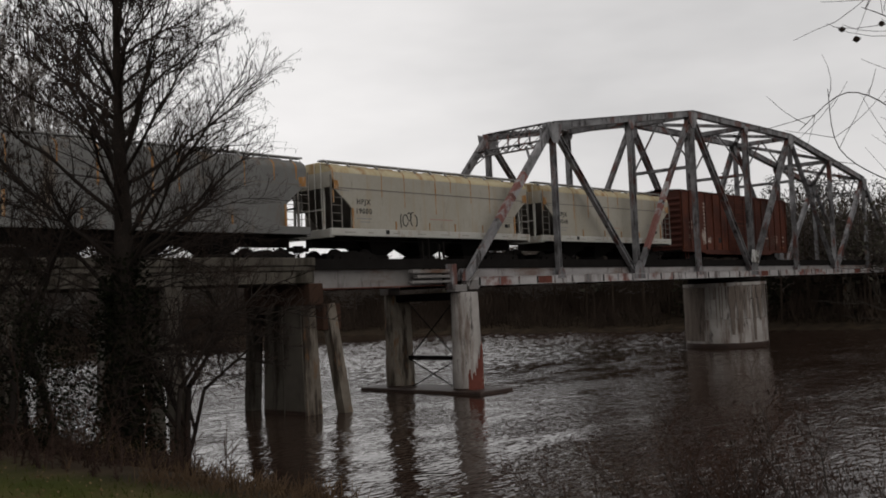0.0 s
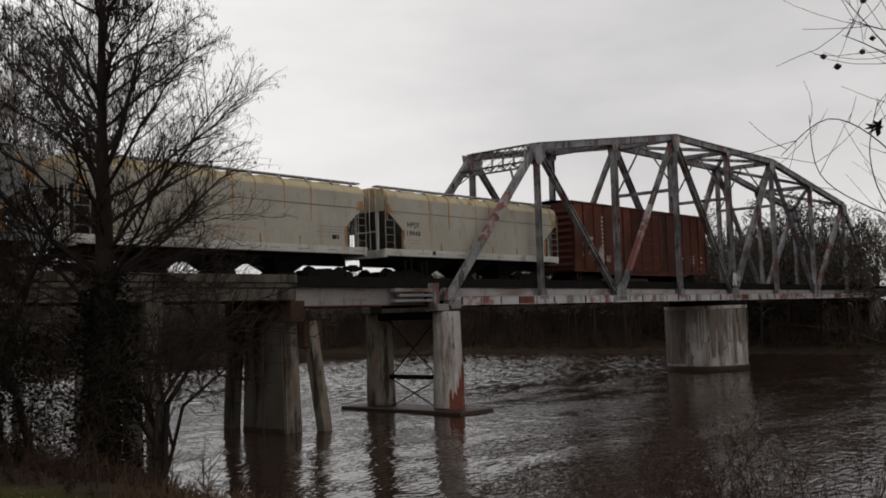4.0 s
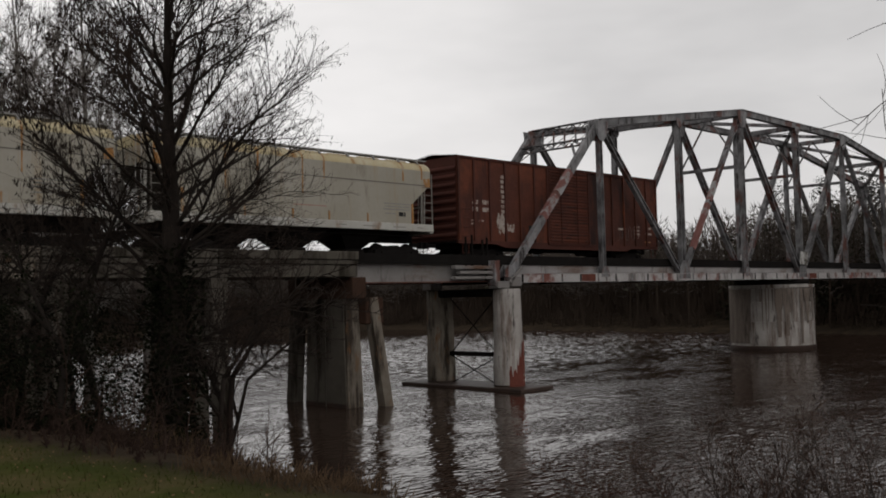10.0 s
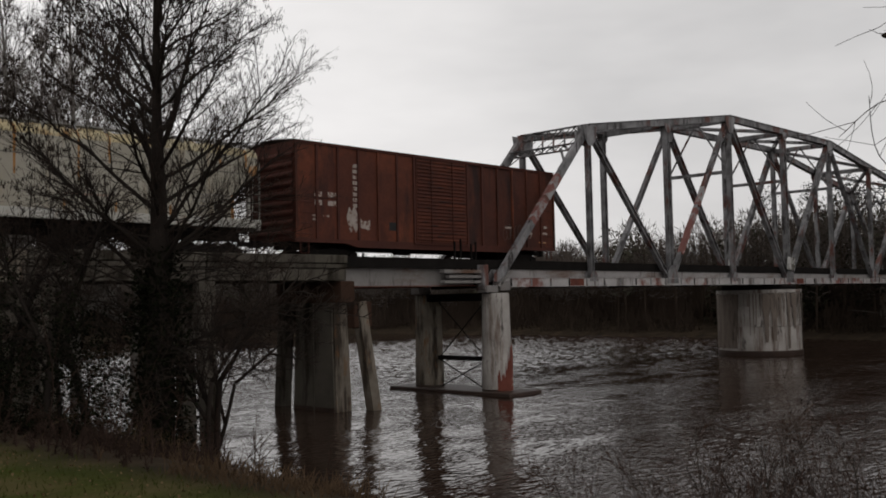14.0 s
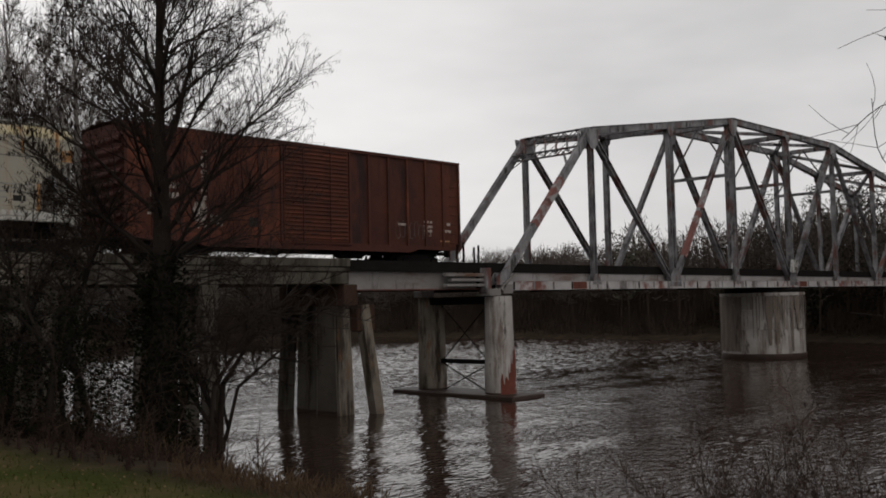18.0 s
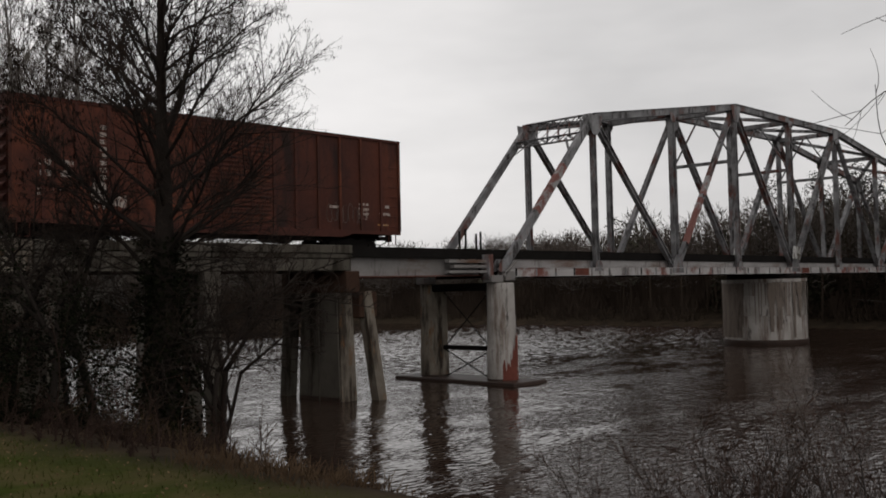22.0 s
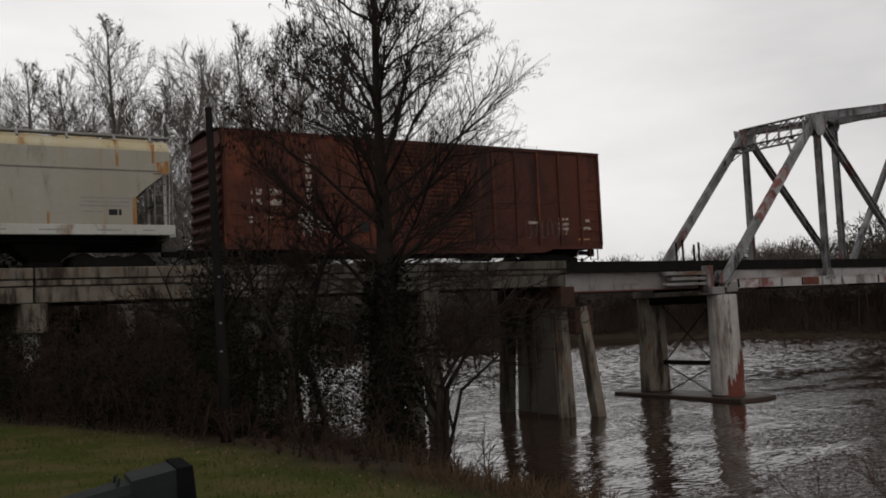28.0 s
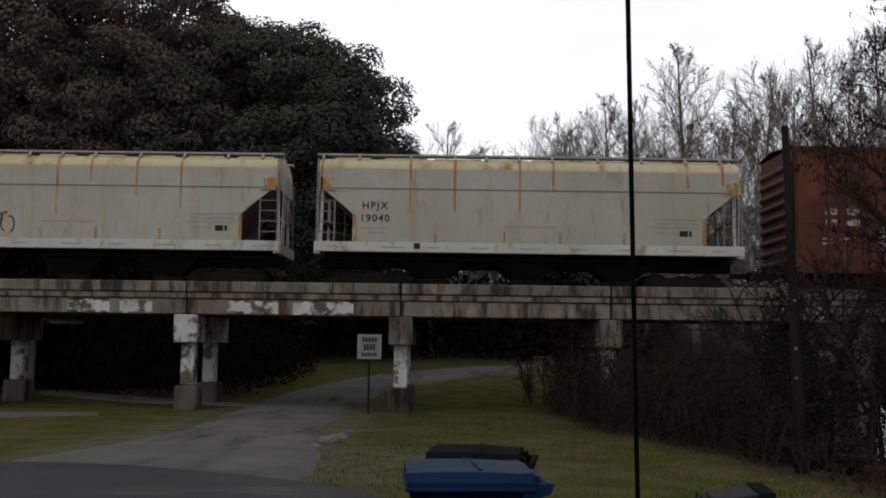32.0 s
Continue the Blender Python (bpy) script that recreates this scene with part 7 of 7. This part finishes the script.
def build_right_foreground():
    """The gum tree beside the viewpoint, of which a few twigs with seed balls hang into view, and low shrubs on the bank."""
    rng = random.Random(91)
    wood, balls, leaves, tw = Mesh(), Mesh(), Mesh(), Mesh()
    bx, by = 9.0, 0.9
    gz = ground_z(bx, by)
    trunk = [(0, 0, 0), (0.05, 0.05, 1.5), (-0.02, 0.08, 3.2), (0.05, 0.0, 5.2), (0.0, 0.05, 7.5), (0.0, 0.0, 10.0)]
    wood.tube(trunk, [0.17, 0.14, 0.125, 0.1, 0.07, 0.02], 10)
    eye = Vector((0.2, 0, EYE))

    def at(az, el, r):
        az += 2.9
        return eye + Vector((math.sin(math.radians(az)) * math.cos(math.radians(el)), math.cos(math.radians(az)) * math.cos(math.radians(el)), math.sin(math.radians(el)))) * r - Vector((bx, by, gz - 0.1))

    def ball(p):
        n = 8
        for j in range(n):
            a = 2 * math.pi * j / n
            q = p + Vector((math.cos(a), math.sin(a), 0)) * 0.008
            balls.tube([q, q + Vector((math.cos(a), math.sin(a), rng.uniform(-0.5, 0.5))) * 0.016], [0.006, 0.001], 3, False)
        balls.tube([p + Vector((0, 0, -0.017)), p + Vector((0, 0, -0.01)), p, p + Vector((0, 0, 0.01)), p + Vector((0, 0, 0.017))], [0.004, 0.014, 0.018, 0.014, 0.004], 8)

    limbs = [  # azimuth and elevation of a limb as it comes into view: from, by way of, to
        [(76, 6), (74, 9.5), (71.5, 13.5), (69.4, 16.5)], [(76, 9), (73, 12.0), (70.6, 13.8), (69.2, 14.6)], [(76, 12.5), (73.5, 14), (71.3, 14.6), (69.6, 15.4)],
        [(76, 1.5), (73.2, 5.0), (70.8, 8.6), (68.2, 10.2), (65.6, 8.4)], [(76, 3.0), (73, 4.0), (70, 5.2), (67.6, 7.2), (67.2, 10.5)], [(76, -1.0), (73.6, 1.5), (71.0, 5.0), (70.2, 8.0), (70.8, 11.0)],
        [(76, 15), (73.6, 17), (71.6, 18.6)], [(76, -2.5), (72.8, -0.8), (70.2, 0.5), (68.4, 1.8)], [(76, -4.0), (73, -2.6), (70.4, -2.2), (68.0, -1.2)], [(76, 0.5), (73.4, 3.0), (71.8, 7.0), (71.9, 11)]]
    for k, lim in enumerate(limbs):
        r0 = rng.uniform(6.6, 7.6)
        pts = [at(a, e, r0 - 0.25 * i) for i, (a, e) in enumerate(lim)]
        root = Vector((0, 0.02, max(0.6, pts[0].z - 0.7)))
        ctl = [root] + pts
        fine = []
        for i in range(len(ctl) - 1):
            p0, p1, p2, p3 = ctl[max(0, i - 1)], ctl[i], ctl[i + 1], ctl[min(len(ctl) - 1, i + 2)]
            for s in range(5):
                t = s / 5
                fine.append(0.5 * ((2 * p1) + (p2 - p0) * t + (2 * p0 - 5 * p1 + 4 * p2 - p3) * t * t + (3 * p1 - p0 - 3 * p2 + p3) * t ** 3))
        fine.append(ctl[-1])
        n = len(fine)
        wood.tube(fine, [0.006 * (1 - i / n) + 0.002 for i in range(n)], 5, False)
        for f in range(7):
            i = rng.randint(n // 2, n - 2)
            q, _ = wander(fine[i], side_way(fine[i + 1] - fine[i], rng, 25, 70), rng.uniform(0.2, 0.6), 4, rng, 0.15, 0.06)
            wood.tube(q, [0.0022, 0.002, 0.0018, 0.0016, 0.0013], 4, False)
            if k in (0, 1, 2, 6) and rng.random() < 0.55:
                ball(q[-1] + Vector((0, 0, -0.03)))
    for a, e in ((70.6, 9.4), (71.7, 8.1)):
        for _ in range(9):
            leaf_quad(leaves, at(a, e, 6.6) + Vector((rng.uniform(-1, 1), rng.uniform(-1, 1), rng.uniform(-1, 1))) * 0.03, 0.045, rng)
    for k in range(10):
        twiggy(wood, tw, leaves, (0, 0, rng.uniform(5, 9.5)), (0.8 + rng.uniform(-0.2, 0.4), rng.uniform(-0.8, 0.1), 0.8), 2.4, 0.03, rng, side=8, fine=5)
    t = thing("gum_tree", "slim bare gum tree with dangling seed balls on fine twigs", "tree", pose(bx, by, gz - 0.1))
    part("trunk", wood, M["bark"], t, "", True)
    part("crown", tw, M["twig"], t)
    part("seed_balls", balls, M["twig"], t, "dark spiny seed balls", kind="stuff")
    part("foliage", leaves, M["dry_leaf"], t)
    spots = [(55.5, 10.6, 1.55, 9), (57.5, 9.8, 1.75, 12), (59.5, 10.2, 2.0, 13), (61.5, 9.4, 2.0, 14), (63.5, 9.9, 2.3, 14), (65.5, 9.2, 2.25, 14), (67.2, 9.7, 2.7, 13),
             (69.0, 9.0, 2.5, 13), (71.0, 9.4, 2.9, 12), (73.2, 8.9, 2.8, 11)]
    for seed, (az, r, h, dense) in enumerate(spots):
        g = random.Random(300 + seed)
        x, y = 0.2 + r * math.sin(math.radians(az)), r * math.cos(math.radians(az))
        stems, fine, lv = Mesh(), Mesh(), Mesh()
        for k in range(int(dense * 0.7)):
            d = (g.uniform(-0.45, 0.45), g.uniform(-0.45, 0.45), 1)
            twiggy(stems, fine, lv, (g.uniform(-0.4, 0.4), g.uniform(-0.4, 0.4), 0), d, h * g.uniform(0.6, 1.12), 0.007, g, side=14, fine=9, leaf=0.15, leaf_size=0.022, lift=0.02, start=0.25, twig_r=0.0024)
        s = thing("bank_shrub", "leafless brown shrub on the near river bank", "shrub", pose(x, y, max(0.2, ground_z(x, y)) - 0.1), "bank shrubs")
        part("woody_base", stems, M["bark"], s)
        part("crown", fine, M["shrub_twig"], s)
        part("foliage", lv, M["dry_leaf"], s)


build_right_foreground()


# ---------------------------------------------------------------- things on the lawn and the road side
def build_wheeled_bin(name, x, y, turn, mat, label, w=0.62, d=0.66, h=1.04):
    b = thing(name, label, "waste bin", pose(x, y, bumpy(x, y) + 0.01, 0, 0, turn), "wheeled bins")
    body = Mesh()
    rings = [(0.40, 0.42, 0.03), (0.43, 0.45, 0.06), (0.53, 0.56, 0.62), (0.545, 0.578, 0.66), (0.575, 0.61, 0.672), (0.578, 0.613, 0.70), (0.56, 0.594, 0.712), (0.585, 0.622, 0.87), (0.61, 0.648, 0.882), (0.612, 0.65, 0.93)]
    k = 0
    for dx, dy, z in rings:
        c = 0.05
        body.v += [(sx * (dx * 1.06 / 2 - (c if e else 0)) * d / 0.6, sy * (dy / 2 - (0 if e else c)) * w / 0.6, z * h / 1.04)
                   for sx, sy, e in ((-1, -1, 0), (-1, -1, 1), (1, -1, 1), (1, -1, 0), (1, 1, 0), (1, 1, 1), (-1, 1, 1), (-1, 1, 0))]
    for i in range(len(rings) - 1):
        for j in range(8):
            a, c2 = i * 8 + j, i * 8 + (j + 1) % 8
            body.f.append((a, c2, c2 + 8, a + 8))
    body.f.append(tuple(reversed(range(8))))
    # the blue bin's body takes the blue with shade in its colour
    part("body", body, M["shaded_blue_plastic"] if name == "blue_bin" else mat, b)
    lid = Mesh()
    nx = 9
    for i in range(nx):
        u = i / (nx - 1)
        x0 = (-0.335 + 0.66 * u) * d / 0.6
        dome = 0.048 * math.sin(math.pi * min(1, u * 1.1 + 0.02)) ** 0.6 if u < 0.9 else 0.02
        for yy, zz in ((-0.335, -0.03), (-0.338, 0.0), (-0.3, 0.045 + dome * 0.25), (0, 0.055 + dome * 0.6), (0.3, 0.045 + dome * 0.25), (0.338, 0.0), (0.335, -0.03)):
            lid.v.append((x0, yy * w / 0.6, h * 0.9 + zz))
    for i in range(nx - 1):
        for j in range(6):
            a = i * 7 + j
            lid.f.append((a, a + 7, a + 8, a + 1))
    lid.f.append(tuple(range(7)))
    lid.f.append(tuple(reversed(range((nx - 1) * 7, nx * 7))))
    part("lid", lid, mat, b, "moulded lid with a raised rim")
    part("lid_rim", Mesh().box(-0.345 * d / 0.6, 0.335 * d / 0.6, -0.35 * w / 0.6, 0.35 * w / 0.6, h * 0.9 - 0.055, h * 0.9 - 0.028, 0.01), mat, b, "thin lip round the lid")
    part("lid_ridge", Mesh().tube([(0.06, -0.26 * w / 0.6, h * 0.9 + 0.056), (0.04, -0.1, h * 0.9 + 0.074), (0.02, 0.1, h * 0.9 + 0.074), (0.0, 0.26 * w / 0.6, h * 0.9 + 0.056)], [0.014] * 4, 8), mat, b)
    hx = 0.37 * d / 0.6
    part("handle_bar", Mesh().tube([(hx + 0.04, -0.29 * w / 0.6, h * 0.875), (hx + 0.04, 0.29 * w / 0.6, h * 0.875)], [0.022, 0.022], 10), mat, b)
    for s in (-1, 1):
        part("handle_bracket", Mesh().prism([(0.27 * d / 0.6, h * 0.79), (hx + 0.05, h * 0.83), (hx + 0.075, h * 0.89), (0.27 * d / 0.6, h * 0.89)], s * 0.29 * w / 0.6 - 0.018, s * 0.29 * w / 0.6 + 0.018), mat, b)
        part("hinge", Mesh().tube([(hx - 0.02, s * 0.2 - 0.05, h * 0.905), (hx - 0.02, s * 0.2 + 0.05, h * 0.905)], [0.022, 0.022], 8), mat, b)
        wh = part("wheel", Mesh().tube([(0.26, s * 0.26, 0.13), (0.26, s * 0.32, 0.13)], [0.13, 0.13], 16), M["tyre"], b)
        part("hub", Mesh().tube([(0.26, s * 0.32, 0.13), (0.26, s * 0.33, 0.13)], [0.07, 0.05], 10), mat, wh)
    part("axle", Mesh().tube([(0.26, -0.3, 0.13), (0.26, 0.3, 0.13)], [0.014, 0.014], 6), M["galv"], b)
    for s in (-1, 1):
        for k in range(3):
            xx = -0.15 + 0.15 * k
            part("body_rib", Mesh().beam((xx * 0.8, s * 0.245 * w / 0.6, 0.2), (xx, s * 0.285 * w / 0.6, 0.58), 0.03, 0.02), mat, b)
    return b


build_wheeled_bin("blue_bin", 0.15, 5.9, 4, M["blue_plastic"], "blue plastic wheeled bin with a closed lid on the lawn edge")
build_wheeled_bin("black_bin", 0.26, 7.15, -8, M["black_plastic"], "black plastic wheeled bin behind a blue one", 0.56, 0.6, 1.04)


def build_fallen_can():
    c = thing("fallen_bin", "dark green plastic bin lying tipped over on the lawn", "waste bin", pose(2.15, 7.75, bumpy(2.2, 7.75) + 0.005, 0, 0, -8))
    body = Mesh()
    for i in range(7):
        u = i / 6
        xx = -0.52 + 0.86 * u
        hh, ww = 0.44 + 0.16 * u, 0.40 + 0.14 * u
        body.v += [(xx, sy * (ww / 2 - (0.06 if e else 0)), 0.02 + (hh if sz > 0 else 0) + (-0.06 if (sz > 0 and not e) else 0.06 if (sz < 0 and not e) else 0))
                   for sy, sz, e in ((-1, -1, 0), (-1, -1, 1), (1, -1, 1), (1, -1, 0), (1, 1, 0), (1, 1, 1), (-1, 1, 1), (-1, 1, 0))]
    for i in range(6):
        for j in range(8):
            a, b = i * 8 + j, i * 8 + (j + 1) % 8
            body.f.append((a, a + 8, b + 8, b))
    body.f.append(tuple(range(8)))
    part("body", body, M["green_plastic"], c)
    rim = Mesh().prism([(0.312, 0.0), (0.5, 0.0), (0.46, 0.35), (0.43, 0.66), (0.312, 0.655)], -0.29, 0.29)
    part("mouth_rim", rim, M["black_plastic"], c, "black rim and lid at the mouth")
    collar = Mesh().add([(x, sy * (0.245 + 0.05 * (x + 0.02)), z) for x, z1 in ((-0.02, 0.585), (0.31, 0.64)) for sy, z in ((-1, 0.012), (1, 0.012), (1, z1), (-1, z1))],
                       [(3, 2, 1, 0), (4, 5, 6, 7), (0, 1, 5, 4), (1, 2, 6, 5), (2, 3, 7, 6), (3, 0, 4, 7)])
    part("collar", collar, M["green_plastic"], c, "wider dark green collar near the mouth")
    part("handle", Mesh().tube([(-0.12, -0.12, 0.5), (-0.1, -0.12, 0.59), (-0.1, 0.12, 0.59), (-0.12, 0.12, 0.5)], [0.012] * 4, 6), M["green_plastic"], c)
    for s in (-1, 1):
        part("wheel", Mesh().tube([(-0.46, s * 0.2, 0.12), (-0.46, s * 0.26, 0.12)], [0.12, 0.12], 14), M["tyre"], c)
    return c


build_fallen_can()


def build_poles():
    x, y = 5.55, 15.05
    p = thing("utility_pole", "short dark creosoted pole stub leaning at the brush edge", "utility pole", pose(x, y, ground_z(x, y) - 0.3))
    part("shaft", Mesh().tube([(0, 0, 0), (-0.02, 0, 1.5), (-0.07, 0, 3.6), (-0.13, 0, 5.75)], [0.1, 0.085, 0.07, 0.055], 12), M["pole"], p, "", True)
    for k, z in enumerate((1.75, 2.2, 2.95)):
        part("tag", Mesh().box(-0.085, -0.05, -0.1, -0.075, z, z + 0.03 + 0.01 * (k % 2)), M["galv"], p, "small pale tag nailed to the pole")
    g = thing("slender_rod", "slender black rod leaning close to the viewpoint", "rod", pose(0.345, 1.66, 2.74))
    a, b = Vector((0.03, 0.11, -0.1)), Vector((-0.195, -0.79, 3.46))
    part("shaft", Mesh().tube([a.lerp(b, 0.36), a.lerp(b, 0.7), b], [0.0034, 0.0032, 0.0028], 8), M["black_plastic"], g, "", True)
    part("sleeve", Mesh().tube([a, a.lerp(b, 0.3), a.lerp(b, 0.365)], [0.005, 0.0046, 0.0042], 10), M["black_plastic"], g, "thicker black grip", True)
    part("ferrule", Mesh().tube([a.lerp(b, 0.363), a.lerp(b, 0.372)], [0.0048, 0.0046], 8), M["galv"], g)


build_poles()


def build_sign():
    x, y = -2.2, 28.8
    s = thing("road_sign", "small white square road sign with faded black legend on a post", "road sign", pose(x, y, ground_z(x, y) - 0.1, 0, 0, 4))
    part("post", Mesh().beam((0, 0.03, 0), (0, 0.03, 2.46), 0.06, 0.03, (0, 1, 0)), M["pole"], s)
    pl = part("panel", Mesh().box(-0.36, 0.36, -0.012, 0.0, 1.72, 2.46, 0.005), M["sign"], s)
    brd = Mesh().box(-0.33, 0.33, -0.016, -0.013, 2.405, 2.43).box(-0.33, 0.33, -0.016, -0.013, 1.75, 1.775).box(-0.335, -0.31, -0.016, -0.013, 1.75, 2.43).box(0.31, 0.335, -0.016, -0.013, 1.75, 2.43)
    part("border", brd, M["grey_ink"], pl)
    for z, w, h in ((2.3, 0.46, 0.13), (2.08, 0.36, 0.18), (1.86, 0.46, 0.1)):
        n = max(3, int(w / 0.09))
        for k in range(n):
            xx = -w / 2 + w * (k + 0.5) / n
            part("legend_bar", Mesh().box(xx - 0.034, xx + 0.034, -0.016, -0.013, z - h / 2, z + h / 2), M["black_ink"], pl)
    return s


build_sign()


def build_roadside():
    rng = random.Random(8)
    for k, (x, y, r) in enumerate(((-2.15, 20.2, 0.2), (-2.25, 19.3, 0.24), (-2.05, 21.3, 0.16), (-2.4, 18.3, 0.13))):
        m = Mesh()
        m.lathe([(r * 0.75, -0.08), (r, r * 0.12), (r * 0.8, r * 0.42), (r * 0.35, r * 0.55)], 9)
        m.v = [(px * rng.uniform(0.8, 1.2), py * rng.uniform(0.7, 1.1), pz * rng.uniform(0.8, 1.15)) for px, py, pz in m.v]
        solid("kerb_stone", m, M["stone"], "pale rough stone at the lane edge", "stone", pose(x, y, ground_z(x, y), 0, 0, rng.uniform(0, 180)), "stones by the lane")
    x, y = 4.7, 44.6
    u = thing("meter_box", "squat grey concrete meter box beside the lane", "utility box", pose(x, y, ground_z(x, y) - 0.1))
    part("base", Mesh().box(-0.45, 0.45, -0.4, 0.4, 0, 0.75, 0.04), M["concrete"], u)
    part("lid", Mesh().box(-0.5, 0.5, -0.45, 0.45, 0.75, 0.85, 0.03), M["concrete_dark"], u)


build_roadside()


def build_carport():
    """A low dark carport on pale posts beyond the trestle."""
    x0, x1, y0, y1 = -22.0, -14.75, 34.6, 39.5
    c = thing("carport", "low dark carport with pale posts beyond the trestle", "carport", pose(0, 0, 0))
    rf = Mesh().add([(x, y, z) for dz in (0, 0.14) for x, y, z in ((x0, y0 - 0.4, 5.5 + dz), (x1 + 0.6, y0 - 0.4, 4.92 + dz), (x1 + 0.6, y1, 4.98 + dz), (x0, y1, 5.6 + dz))],
                    [(3, 2, 1, 0), (4, 5, 6, 7), (0, 1, 5, 4), (1, 2, 6, 5), (2, 3, 7, 6), (3, 0, 4, 7)])
    part("roof", rf, M["tie"], c, "dark weathered roof")
    part("gutter", Mesh().beam((x1 + 0.66, y0 - 0.4, 4.98), (x1 + 0.66, y1, 5.04), 0.1, 0.1), M["galv"], c)
    for x, y in ((x1, y0), (x1, y1 - 0.3), (-18.4, y0), (-18.4, y1 - 0.3), (x0 + 0.2, y0), (x0 + 0.2, y1 - 0.3)):
        z = ground_z(x, y) - 0.2
        part("post", Mesh().box(x - 0.09, x + 0.09, y - 0.09, y + 0.09, z, 4.93 + 0.08 * (x1 - x), 0.01), M["sign"], c, "pale painted post")
    part("back_wall", Mesh().box(x0, x1, y1 - 0.1, y1, 2.2, 4.9), M["tie"], c, "dark boarded back wall")
    return c


build_carport()


# ---------------------------------------------------------------- what moves
def motions():
    """The train rolls off the bridge to the west, slows and stops."""
    ROLL = [(0.0, 44.9), (1.0, 42.25), (2.0, 39.55), (3.0, 36.95), (3.5, 35.7), (4.5, 33.25), (6.0, 29.75), (7.0, 27.2), (8.0, 24.75), (9.0, 22.4), (10.0, 20.2), (11.0, 18.05), (12.0, 15.95),
            (13.0, 13.85), (14.0, 11.72), (14.5, 10.65), (15.5, 8.65), (16.5, 6.8), (17.0, 5.98), (17.5, 5.24), (18.0, 4.52), (18.5, 3.86), (19.0, 3.24), (19.5, 2.70), (20.0, 2.2), (20.5, 1.72), (21.0, 1.31),
            (21.5, 0.97), (22.0, 0.68), (22.5, 0.43), (23.0, 0.26), (23.5, 0.15), (24.0, 0.08), (24.5, 0.04), (26.0, 0.0), (32.0, 0.0)]
    fine = []
    for (a, p), (b, q) in zip(ROLL, ROLL[1:]):
        k = max(1, math.ceil(abs(q - p) / 0.55))
        fine += [(a + (b - a) * i / k, p + (q - p) * i / k) for i in range(k)]
    fine.append(ROLL[-1])
    for car, x in MOVERS:
        walk(car, [(t, pose(x + s, YC, RAIL - dip(x + s), 0, math.degrees(0.0027) * smooth(-3, 9, x + s), 0)) for t, s in ROLL])
    for axle, k in AXLES:
        walk(axle, [(t, pose(k, 0, 0.425, 0, math.degrees(s / 0.425), 0)) for t, s in fine])


motions()
